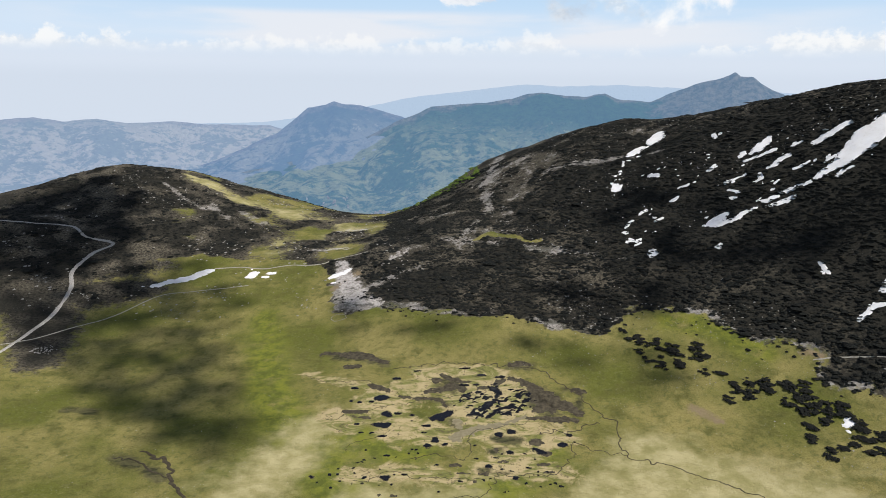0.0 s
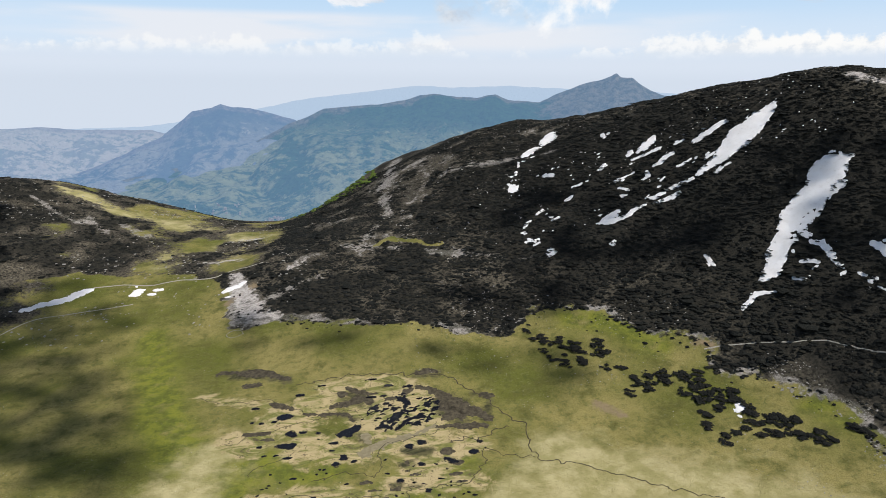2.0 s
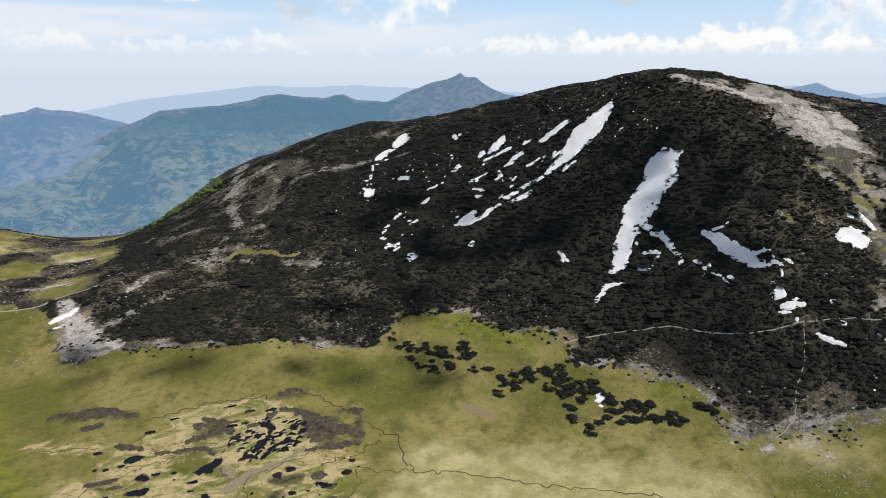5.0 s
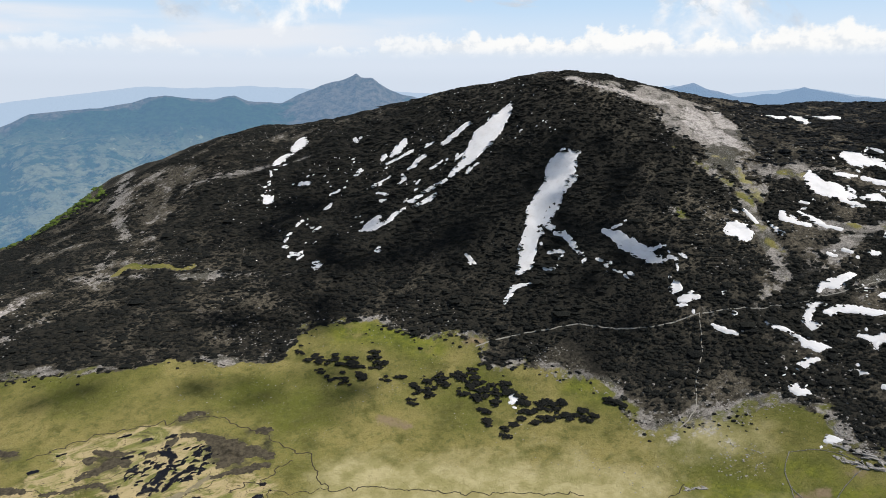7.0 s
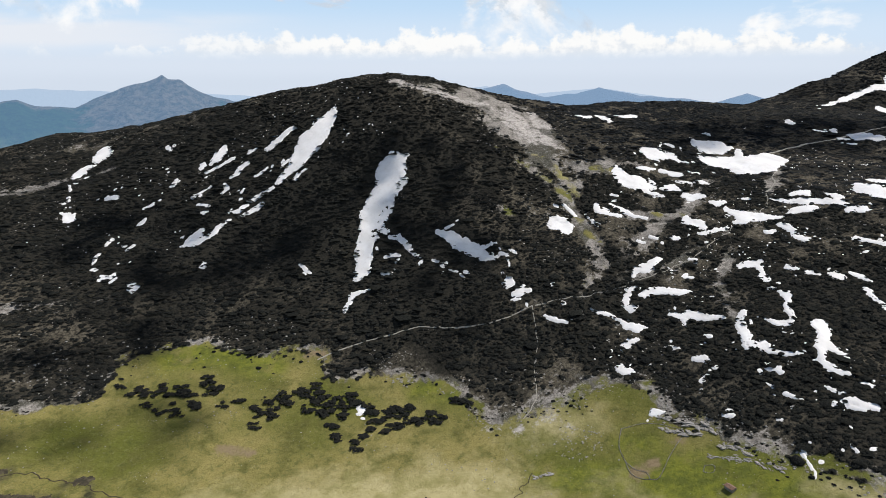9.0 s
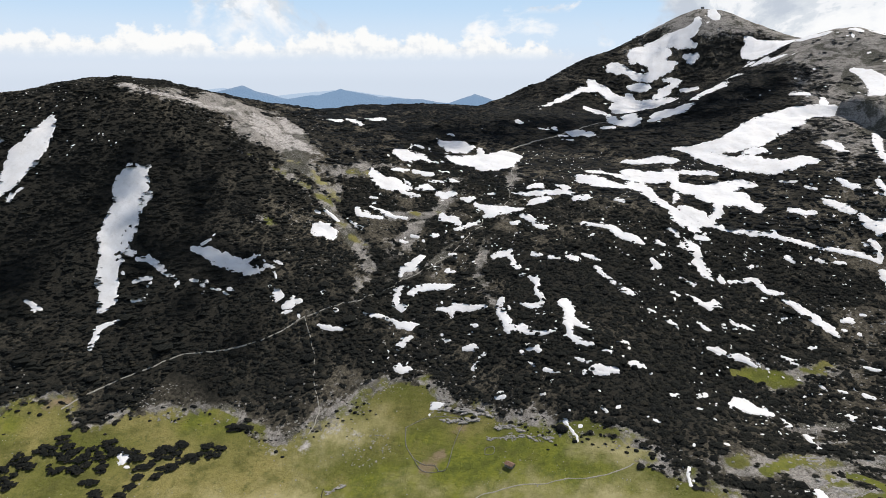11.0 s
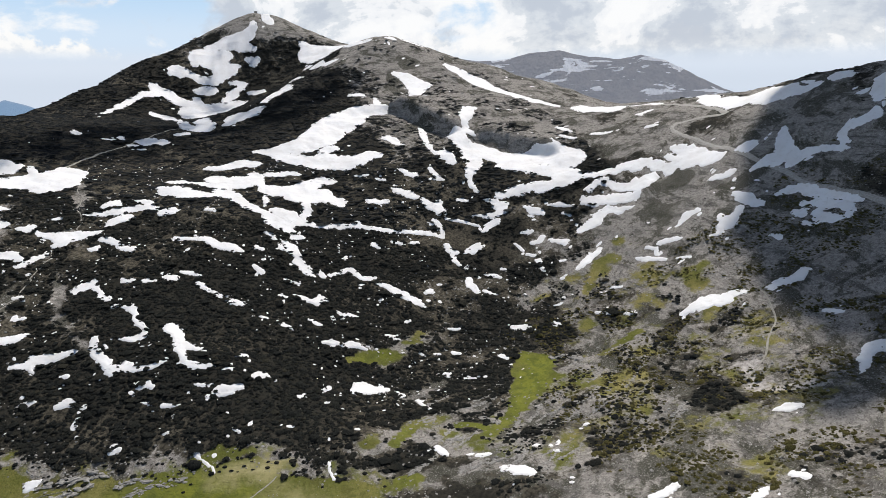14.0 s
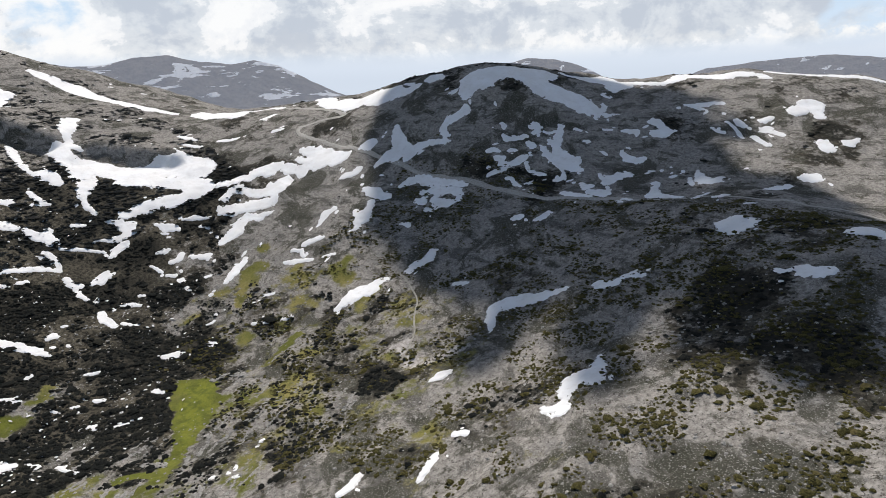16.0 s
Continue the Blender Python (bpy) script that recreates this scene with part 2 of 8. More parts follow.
def scarps(x, y):
    """Height added by the scarps, and how much of a place is their face."""
    add, face = np.zeros(len(x)), np.zeros(len(x))
    i = np.nonzero((x > 380) & (x < 1180) & (y < 60) & (y > -600))[0]
    for points, half in SCARPS:
        d, on = scarp(x[i], y[i], points)
        d = d + 5.0 * fbm(x[i], y[i], 30, 3, 91) + 2.0 * fbm(x[i], y[i], 9, 2, 93)
        add[i] += half * on * np.tanh(d / 6.0) * np.exp(-np.abs(d) / 38.0)
        face[i] = np.maximum(face[i], on * step(13.0, 6.0, np.abs(d)))
    return add, face


def height(x, y):
    """The ground's height, for arrays of places."""
    x, y = np.asarray(x, float).ravel(), np.asarray(y, float).ravel()
    z = smooth_land(x, y)
    rough = step(14, 60, z)
    z = z + rough * (5.0 * fbm(x, y, 95, 3, 5) + 2.2 * fbm(x, y, 24, 3, 9)) + 0.35 * fbm(x, y, 14, 2, 2)
    z = z + scarps(x, y)[0]
    far = step(1500, 2600, np.hypot(x - 350, y - 150))
    return z * (1 - far) + far * (-300 + 50 * fbm(x, y, 700, 4, 21))


# ---- materials ----
class Nodes:
    """Short hand for one node material."""

    def __init__(self, name, rough=0.9, spec=0.2):
        self.mat = bpy.data.materials.new(name)
        self.mat.use_nodes = True
        self.n, self.l = self.mat.node_tree.nodes, self.mat.node_tree.links
        self.bsdf = self.n["Principled BSDF"]
        self.bsdf.inputs["Roughness"].default_value = rough
        self.bsdf.inputs["Specular IOR Level"].default_value = spec
        self.geo = self.n.new("ShaderNodeNewGeometry").outputs["Position"]

    def put(self, sock, v):
        if isinstance(v, tuple):
            sock.default_value = (*v, 1) if len(v) == 3 else v
        elif isinstance(v, (int, float)):
            sock.default_value = v
        else:
            self.l.new(v, sock)

    def noise(self, size, detail=5.0, rough=0.55, warp=0.0, stretch=None, vec=None):
        """0 to 1; size: metres of one wave."""
        vec = vec or self.geo
        if stretch:
            m = self.n.new("ShaderNodeMapping")
            m.inputs["Scale"].default_value = stretch
            self.l.new(vec, m.inputs[0])
            vec = m.outputs[0]
        t = self.n.new("ShaderNodeTexNoise")
        self.l.new(vec, t.inputs["Vector"])
        for key, v in (("Scale", 1 / size), ("Detail", detail), ("Roughness", rough), ("Distortion", warp)):
            t.inputs[key].default_value = v
        return t.outputs[0]

    def cells(self, size, feature="F1", out="Distance"):
        t = self.n.new("ShaderNodeTexVoronoi")
        t.feature = feature
        t.inputs["Scale"].default_value = 1 / size
        self.l.new(self.geo, t.inputs["Vector"])
        return t.outputs[out]

    def attr(self, name):
        a = self.n.new("ShaderNodeAttribute")
        a.attribute_name = name
        return a.outputs["Fac"]

    def math(self, op, a, b=0.0, clamp=False):
        m = self.n.new("ShaderNodeMath")
        m.operation, m.use_clamp = op, clamp
        self.put(m.inputs[0], a)
        self.put(m.inputs[1], b)
        return m.outputs[0]

    def span(self, v, a, b):
        """v from a..b to 0..1, held at both ends."""
        m = self.n.new("ShaderNodeMapRange")
        m.interpolation_type = "SMOOTHSTEP"
        self.put(m.inputs[0], v)
        m.inputs[1].default_value, m.inputs[2].default_value = a, b
        return m.outputs[0]

    def mix(self, f, a, b, kind="MIX"):
        m = self.n.new("ShaderNodeMix")
        m.data_type, m.blend_type = "RGBA", kind
        self.put(m.inputs[0], f)
        self.put(m.inputs[6], a)
        self.put(m.inputs[7], b)
        return m.outputs[2]

    def colour(self, c):
        self.put(self.bsdf.inputs["Base Color"], c)
        return self

    def bump(self, h, depth, strength=0.6):
        b = self.n.new("ShaderNodeBump")
        b.inputs["Distance"].default_value, b.inputs["Strength"].default_value = depth, strength
        self.l.new(h, b.inputs["Height"])
        self.l.new(b.outputs[0], self.bsdf.inputs["Normal"])
        return self


def random_of(m):
    """A random number for each loose piece of a mesh."""
    return m.n.new("ShaderNodeNewGeometry").outputs["Random Per Island"]


def ground_material():
    m = Nodes("turf_heath_and_limestone", 0.95, 0.05)
    big, mid, fine = m.noise(85, 4), m.noise(17, 5, 0.6), m.noise(2.6, 6, 0.65)
    grain = m.noise(0.9, 4, 0.7)
    # turf: fresh green, olive and last year's straw
    turf = m.mix(m.span(big, 0.36, 0.62), (0.128, 0.137, 0.030), (0.292, 0.252, 0.092))
    turf = m.mix(m.span(mid, 0.45, 0.72), turf, (0.118, 0.117, 0.034))
    turf = m.mix(m.math("MULTIPLY", m.span(fine, 0.52, 0.75), 0.5), turf, (0.255, 0.235, 0.120))
    turf = m.mix(m.math("MULTIPLY", m.span(grain, 0.42, 0.66), 0.42), turf, (0.055, 0.066, 0.018))
    turf = m.mix(m.math("MULTIPLY", m.span(m.noise(6, 6, 0.7, 0.4), 0.50, 0.66), 0.55), turf, (0.075, 0.088, 0.026))
    # fresh grass, also painted along the meadow's sunlit strip, and pale bog moss
    fresh = m.mix(m.span(m.noise(10, 6, 0.7), 0.38, 0.62), (0.192, 0.205, 0.034), (0.104, 0.122, 0.027))
    turf = m.mix(m.math("MULTIPLY", m.attr("lush_and_sunlit"), m.span(mid, 0.26, 0.52)), turf, fresh)
    straw = m.mix(m.span(mid, 0.35, 0.65), (0.46, 0.405, 0.215), (0.300, 0.275, 0.115))
    turf = m.mix(m.span(m.math("ADD", m.attr("straw"), m.math("MULTIPLY", m.math("SUBTRACT", m.noise(30, 6, 0.65), 0.5), 1.6)), 0.25, 0.95), turf, straw)
    streak = m.noise(15, 6, 0.66, 1.3, (0.55, 1.3, 1))
    moss = m.mix(m.span(streak, 0.44, 0.60), (0.455, 0.368, 0.200), (0.185, 0.192, 0.058))
    moss = m.mix(m.span(streak, 0.60, 0.68), moss, (0.110, 0.090, 0.052))
    moss = m.mix(m.math("MULTIPLY", m.span(m.noise(5.0, 5, 0.65, 2.0), 0.57, 0.63), 0.75), moss, (0.060, 0.050, 0.036))
    turf = m.mix(m.span(m.math("ADD", m.attr("bog"), m.math("MULTIPLY", m.math("SUBTRACT", m.noise(14, 6, 0.68, 0.6), 0.5), 2.0)), 0.35, 0.75), turf, moss)
    marsh = m.mix(m.span(streak, 0.40, 0.62), (0.042, 0.044, 0.024), (0.135, 0.125, 0.058))
    turf = m.mix(m.span(m.math("ADD", m.attr("marsh"), m.math("MULTIPLY", m.math("SUBTRACT", m.noise(12, 6, 0.66, 0.8), 0.5), 2.0)), 0.30, 1.0), turf, marsh)
    # limestone: grey, weathered, cracked
    stone = m.mix(m.span(fine, 0.3, 0.7), (0.178, 0.164, 0.147), (0.392, 0.366, 0.330))
    stone = m.mix(m.span(mid, 0.52, 0.75), stone, (0.235, 0.224, 0.208))
    beds = m.noise(28, 5, 0.62, 0.6, (1, 1, 4.0))
    stone = m.mix(m.span(beds, 0.50, 0.62), stone, (0.125, 0.118, 0.105))
    stone = m.mix(m.math("MULTIPLY", m.span(m.noise(11, 5, 0.7), 0.56, 0.64), 0.8), stone, (0.052, 0.052, 0.036))
    stone = m.mix(m.math("MULTIPLY", m.span(m.noise(42, 6, 0.62, 0.5), 0.52, 0.58), 0.85), stone, (0.054, 0.054, 0.039))
    crack = m.span(m.noise(2.2, 6, 0.75, 1.5, (1, 1, 2.5)), 0.38, 0.46)
    stone = m.mix(crack, (0.070, 0.062, 0.052), stone)
    chips = m.span(m.noise(0.8, 3, 0.7), 0.56, 0.64)
    stone = m.mix(m.math("MULTIPLY", chips, 0.6), stone, (0.46, 0.44, 0.405))
    # heath between the shrubs: brown-black, darker where shrub cover is dense, dry tufts, grit
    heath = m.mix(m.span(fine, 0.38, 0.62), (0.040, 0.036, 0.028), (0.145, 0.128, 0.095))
    heath = m.mix(m.math("MULTIPLY", m.attr("dark_heath"), 0.88), heath, (0.020, 0.020, 0.017))
    heath = m.mix(m.span(m.math("SUBTRACT", m.math("ADD", m.noise(6, 5, 0.7), m.math("MULTIPLY", m.attr("rock"), 0.5)), m.math("MULTIPLY", m.attr("dark_heath"), 0.30)), 0.54, 0.68), heath, stone)
    soil = m.mix(fine, (0.20, 0.150, 0.090), (0.29, 0.228, 0.140))
    worn = m.math("MULTIPLY", m.math("SUBTRACT", m.noise(9, 6, 0.68), 0.5), 1.1)
    bare = m.span(m.math("ADD", m.attr("rock"), worn), 0.42, 0.66)
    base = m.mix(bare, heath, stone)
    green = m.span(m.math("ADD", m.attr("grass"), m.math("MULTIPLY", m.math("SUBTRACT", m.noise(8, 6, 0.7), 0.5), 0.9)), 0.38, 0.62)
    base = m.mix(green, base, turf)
    pebble = m.math("MULTIPLY", m.span(m.cells(2.3), 0.12, 0.07), m.span(m.noise(26, 4), 0.53, 0.66))
    base = m.mix(pebble, base, (0.46, 0.45, 0.43))
    base = m.mix(m.span(m.math("ADD", m.attr("soil"), m.math("MULTIPLY", m.math("SUBTRACT", m.noise(8, 6, 0.7), 0.5), 1.8)), 0.45, 1.0), base, soil)
    rubble = m.mix(m.span(fine, 0.34, 0.62), (0.31, 0.285, 0.265), (0.54, 0.505, 0.47))
    strewn = m.math("ADD", m.attr("pale"), m.math("MULTIPLY", m.math("SUBTRACT", m.noise(9, 7, 0.76), 0.5), 2.6))
    base = m.mix(m.span(strewn, 0.60, 1.05), base, rubble)
    m.colour(base)
    relief = m.math("ADD", m.math("MULTIPLY", fine, 0.7), m.math("MULTIPLY", crack, 0.25))
    return m.bump(relief, 0.9, 0.75).mat


def snow_material():
    m = Nodes("old_snow", 0.65, 0.3)
    dirt = m.math("MULTIPLY", m.span(m.noise(4.5, 6, 0.7), 0.48, 0.78), 0.5)
    c = m.mix(m.span(m.noise(22, 3), 0.3, 0.7), (0.80, 0.79, 0.775), (0.87, 0.87, 0.87))
    m.colour(m.mix(dirt, c, (0.60, 0.575, 0.53)))
    m.bsdf.inputs["Subsurface Weight"].default_value = 0.0
    return m.bump(m.noise(2.0, 4, 0.6), 0.35, 0.4).mat


def shrub_material(name, dark, light, dry):
    m = Nodes(name, 0.95, 0.03)
    r = random_of(m)
    c = m.mix(r, dark, light)
    c = m.mix(m.span(m.noise(0.5, 3, 0.7), 0.42, 0.72), c, tuple(v * 1.7 for v in light))
    c = m.mix(m.math("MULTIPLY", m.span(m.noise(24, 4, 0.6), 0.52, 0.72), 0.3), c, tuple(0.5 * a + 0.5 * b for a, b in zip(light, dry)))
    c = m.mix(m.math("MULTIPLY", m.span(r, 0.90, 0.98), 0.45), c, dry)
    c = m.mix(m.span(m.noise(0.45, 2, 0.6, 0.0, None), 0.36, 0.26), c, tuple(v * 0.3 for v in dark))
    m.colour(c)
    return m.bump(m.noise(0.7, 4, 0.75), 0.8, 1.0).mat


def stone_material(name, a, b, size=1.2):
    m = Nodes(name, 0.9, 0.2)
    f = m.noise(size, 6, 0.65)
    c = m.mix(m.span(f, 0.32, 0.68), a, b)
    c = m.mix(m.math("MULTIPLY", random_of(m), 0.30), c, tuple(v * 0.6 for v in a))
    c = m.mix(m.math("MULTIPLY", m.span(m.noise(size * 3, 5, 0.6), 0.55, 0.7), 0.6), c, (0.17, 0.165, 0.12))
    m.colour(c)
    return m.bump(m.noise(size * 0.6, 6, 0.7), 0.3, 0.8).mat


def plain_material(name, a, b, size, rough=0.9, metal=0.0, spec=0.2, depth=0.05):
    m = Nodes(name, rough, spec)
    m.bsdf.inputs["Metallic"].default_value = metal
    m.colour(m.mix(m.span(m.noise(size, 5, 0.65), 0.3, 0.7), a, b))
    return m.bump(m.noise(size * 0.5, 5, 0.7), depth, 0.6).mat


def water_material():
    m = Nodes("peat_water", 0.06, 0.5)
    m.colour(m.mix(m.noise(3), (0.006, 0.007, 0.010), (0.016, 0.014, 0.012)))
    return m.bump(m.noise(0.8, 2), 0.01, 0.15).mat


def distance_material(name, low, high, field, haze_glow, depth, snowy=False):
    """Far country: woods and fields, with distance haze imitated by emission over a darkened base."""
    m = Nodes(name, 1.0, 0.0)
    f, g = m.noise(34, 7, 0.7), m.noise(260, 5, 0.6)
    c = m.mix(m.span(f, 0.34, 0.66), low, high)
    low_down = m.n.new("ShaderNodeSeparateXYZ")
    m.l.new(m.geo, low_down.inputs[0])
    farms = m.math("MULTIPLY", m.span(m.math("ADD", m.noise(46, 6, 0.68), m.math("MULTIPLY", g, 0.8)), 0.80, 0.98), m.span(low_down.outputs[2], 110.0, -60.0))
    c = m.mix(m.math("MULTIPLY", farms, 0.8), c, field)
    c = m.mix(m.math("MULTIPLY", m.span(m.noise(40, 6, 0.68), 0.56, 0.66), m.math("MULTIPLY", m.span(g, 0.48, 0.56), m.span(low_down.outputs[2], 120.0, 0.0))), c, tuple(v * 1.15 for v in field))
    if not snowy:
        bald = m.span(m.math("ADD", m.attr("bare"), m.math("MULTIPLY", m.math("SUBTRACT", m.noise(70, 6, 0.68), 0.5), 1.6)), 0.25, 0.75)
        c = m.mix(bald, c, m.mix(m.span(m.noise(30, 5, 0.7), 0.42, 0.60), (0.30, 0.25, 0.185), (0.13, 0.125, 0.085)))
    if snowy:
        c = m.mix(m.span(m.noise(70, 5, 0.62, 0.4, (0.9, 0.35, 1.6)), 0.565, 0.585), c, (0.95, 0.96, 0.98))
    # haze: base colour darkened by depth, bluish light emitted in its place
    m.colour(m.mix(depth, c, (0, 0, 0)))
    m.bsdf.inputs["Emission Color"].default_value = (*haze_glow, 1)
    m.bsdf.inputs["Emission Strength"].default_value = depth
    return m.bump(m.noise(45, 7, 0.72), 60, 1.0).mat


GROUND, SNOW, WATER = ground_material(), snow_material(), water_material()
PINE = shrub_material("dwarf_pine_needles", (0.0098, 0.0110, 0.0112), (0.0182, 0.0193, 0.0168), (0.052, 0.046, 0.032))
# the same pine for far upper slopes, tinted bluish to imitate haze
HIGH_PINE = shrub_material("haze_tinted_pine_needles", (0.0085, 0.0102, 0.0112), (0.0185, 0.0205, 0.0212), (0.060, 0.055, 0.048))
JUNIPER = shrub_material("juniper_needles", (0.028, 0.027, 0.012), (0.078, 0.070, 0.026), (0.135, 0.108, 0.056))
BROADLEAF = shrub_material("broadleaf_foliage", (0.050, 0.080, 0.018), (0.100, 0.140, 0.030), (0.13, 0.14, 0.04))
LIMESTONE = stone_material("grey_limestone", (0.20, 0.19, 0.175), (0.42, 0.405, 0.375))
GRAVEL = plain_material("pale_gravel", (0.30, 0.28, 0.25), (0.46, 0.44, 0.40), 1.6)
TRAIL = plain_material("trodden_trail", (0.25, 0.235, 0.20), (0.40, 0.38, 0.33), 1.1)
PEAT = plain_material("dark_peat_bank", (0.030, 0.026, 0.018), (0.075, 0.062, 0.035), 1.0)
BARE_PEAT = plain_material("bare_wet_peat", (0.034, 0.030, 0.020), (0.100, 0.084, 0.056), 3.0)
SILT = plain_material("olive_silt", (0.190, 0.165, 0.100), (0.270, 0.235, 0.150), 2.5)
BROOK_BED = plain_material("brown_brook_bed", (0.032, 0.027, 0.018), (0.080, 0.066, 0.040), 1.0)
RUST = plain_material("rusted_sheet_roof", (0.15, 0.085, 0.060), (0.26, 0.17, 0.13), 0.9, 0.7, 0.2)
PLANK = plain_material("grey_timber", (0.10, 0.08, 0.06), (0.20, 0.17, 0.14), 0.5)


# ---- the ground: one sheet out to the horizon ----
def axis(a, b, fine, end, grow=1.075):
    v, g = list(np.arange(a, b + 0.1, fine)), fine
    while v[-1] < end:
        g *= grow
        v.append(v[-1] + g)
    g = fine
    while v[0] > -end:
        g *= grow
        v.insert(0, v[0] - g)
    return np.array(v)


def segments(chain):
    return list(zip(chain[:-1], chain[1:])) if len(chain) > 1 else [(chain[0], chain[0])]


def chain_distance(x, y, chain):
    """Metres outside a chain of rounds of (x, y, radius); negative inside."""
    best = np.full(len(x), 1e9)
    for (ax, ay, ar), (bx, by, br) in segments(chain):
        dx, dy = bx - ax, by - ay
        t = np.clip(((x - ax) * dx + (y - ay) * dy) / max(dx * dx + dy * dy, 1e-9), 0, 1)
        best = np.minimum(best, np.hypot(x - ax - t * dx, y - ay - t * dy) - ar - t * (br - ar))
    return best


def inside(x, y, outline):
    """Signed metres to an outline: positive within."""
    hit, dist = np.zeros(len(x), bool), np.full(len(x), 1e9)
    for (ax, ay), (bx, by) in zip(outline, outline[1:] + outline[:1]):
        if ay != by:
            hit ^= ((ay > y) != (by > y)) & (x < (bx - ax) * (y - ay) / (by - ay) + ax)
        t = np.clip(((x - ax) * (bx - ax) + (y - ay) * (by - ay)) / ((bx - ax) ** 2 + (by - ay) ** 2), 0, 1)
        dist = np.minimum(dist, np.hypot(x - ax - t * (bx - ax), y - ay - t * (by - ay)))
    return np.where(hit, dist, -dist)


GX, GY = axis(-560, 1010, 4.0, 4950), axis(-700, 1130, 4.0, 4950)
_xx, _yy = np.meshgrid(GX, GY)
_px, _py = _xx.ravel(), _yy.ravel()
GZ = height(_px, _py)
GRID = GZ.reshape(len(GY), len(GX))


def ground_z(x, y):
    """The sheet's own height at places."""
    x, y = np.asarray(x, float), np.asarray(y, float)
    i = np.clip(np.searchsorted(GX, x) - 1, 0, len(GX) - 2)
    j = np.clip(np.searchsorted(GY, y) - 1, 0, len(GY) - 2)
    u, v = (x - GX[i]) / (GX[i + 1] - GX[i]), (y - GY[j]) / (GY[j + 1] - GY[j])
    a, b, c, d = GRID[j, i], GRID[j, i + 1], GRID[j + 1, i], GRID[j + 1, i + 1]
    # the quads are split from their first to their third corner
    return np.where(u > v, a + u * (b - a) + v * (d - b), a + v * (c - a) + u * (d - c))


# the meadow's edge, and the turf that reaches up among the shrubs
MEADOW = [
    (-142, 767), (-122, 735), (-108, 674), (-52, 645), (-18, 629), (25, 612), (67, 602), (93, 593), (118, 586), (150, 569), (175, 591), (204, 587), (228, 566), (241, 546), (263, 524), (289, 510),
    (297, 497), (286, 483), (298, 463), (314, 462), (324, 444), (335, 422), (345, 399), (344, 383), (338, 364), (346, 348), (362, 336), (375, 323), (391, 312), (412, 307), (425, 294), (426, 274),
    (410, 254), (411, 226), (406, 192), (399, 160), (406, 131), (396, 111), (386, 92), (381, 71), (372, 54), (350, 52), (325, 40), (250, 20),
    (100, -60), (-300, 60), (-520, 260), (-500, 480), (-440, 620), (-400, 740), (-300, 815), (-200, 800),
]
HOLLOW_TURF = [[(509, -85, 6.4), (490, -86, 17.7), (464, -75, 16.1), (442, -62, 10.1), (424, -50, 5.5), (413, -39, 3.8), (402, -25, 4.1)], [(423, -9, 3.7), (419, -19, 3.7), (411, -27, 4.1)], [(524, 43, 3), (530, 30, 5), (521, 58, 3)], [(424, 27, 4), (408, 36, 5)], [(369, 36, 6), (371, 30, 4)],
               [(470, -135, 3), (484, -173, 3)], [(565, -160, 4), (600, -190, 4)], [(39, 778, 5), (55, 788, 6), (86, 761, 4), (109, 747, 3)]]
WEST_TURF = [[(-220, 830, 40), (-185, 900, 45), (-250, 960, 45)], [(-330, 860, 25), (-360, 930, 20)], [(-441, 1109, 20), (-375, 1076, 26), (-319, 1030, 22), (-216, 997, 26), (-155, 954, 20)], [(-200, 960, 60), (-260, 1080, 60), (-220, 1190, 60)], [(-120, 800, 40), (-110, 1000, 45), (-110, 1240, 40)], [(-330, 1180, 30), (-430, 1130, 25)]]
PALE = [[(-120, 765, 8), (-108, 724, 15), (-96, 696, 17), (-84, 670, 15), (-66, 656, 9)], [(-61, 752, 6), (-42, 776, 5)], [(553, 695, 8), (572, 668, 10), (600, 645, 9), (640, 615, 9)],
        [(661, 596, 14), (640, 570, 20), (640, 540, 18), (648, 515, 10)], [(672, 560, 14), (690, 590, 10)], [(339, 351, 5), (350, 338, 6), (362, 330, 5), (373, 315, 4), (371, 300, 5)], [(384, -205, 9), (356, -190, 12), (340, -206, 9)],
        [(-166, 830, 6), (-118, 818, 8)], [(-145, 917, 7), (-106, 924, 9)]]
# the first chain paints a sunlit strip of meadow as brighter grass
LUSH_AND_SUNLIT = [[(-182, 658, 14), (-164, 588, 18), (-138, 502, 20), (-104, 433, 22), (-64, 380, 20)], [(365, 210, 30), (372, 165, 30), (360, 120, 20)], [(350, 250, 16), (330, 285, 14)], [(382, 248, 10), (380, 260, 8)], [(205, 575, 14), (235, 552, 14), (262, 520, 14)], [(335, 415, 12), (345, 395, 9)],
        [(30, 385, 25), (70, 420, 20)], [(-60, 430, 22), (-20, 425, 18)], *HOLLOW_TURF[:5]]
STRAW = [[(-441, 1109, 25), (-375, 1076, 26), (-319, 1030, 22), (-216, 997, 26), (-155, 954, 20)], [(-250, 880, 20), (-205, 845, 22), (-150, 850, 25), (-120, 920, 25)], [(613, 525, 8), (611, 495, 10), (612, 473, 10), (604, 457, 7)], [(650, 470, 8), (670, 440, 8)], [(385, 300, 12), (362, 322, 12)], [(396, 150, 5), (398, 110, 7)], [(340, 245, 10), (345, 225, 8)], [(150, 400, 45), (230, 350, 45), (290, 300, 35)], [(330, 170, 30), (345, 110, 35)], [(120, 350, 40), (60, 340, 30)], [(-90, 450, 25), (-120, 380, 30)], [(-55, 372, 14), (-20, 372, 14), (25, 378, 12)], [(114, 394, 22), (135, 388, 25), (100, 375, 20)]]
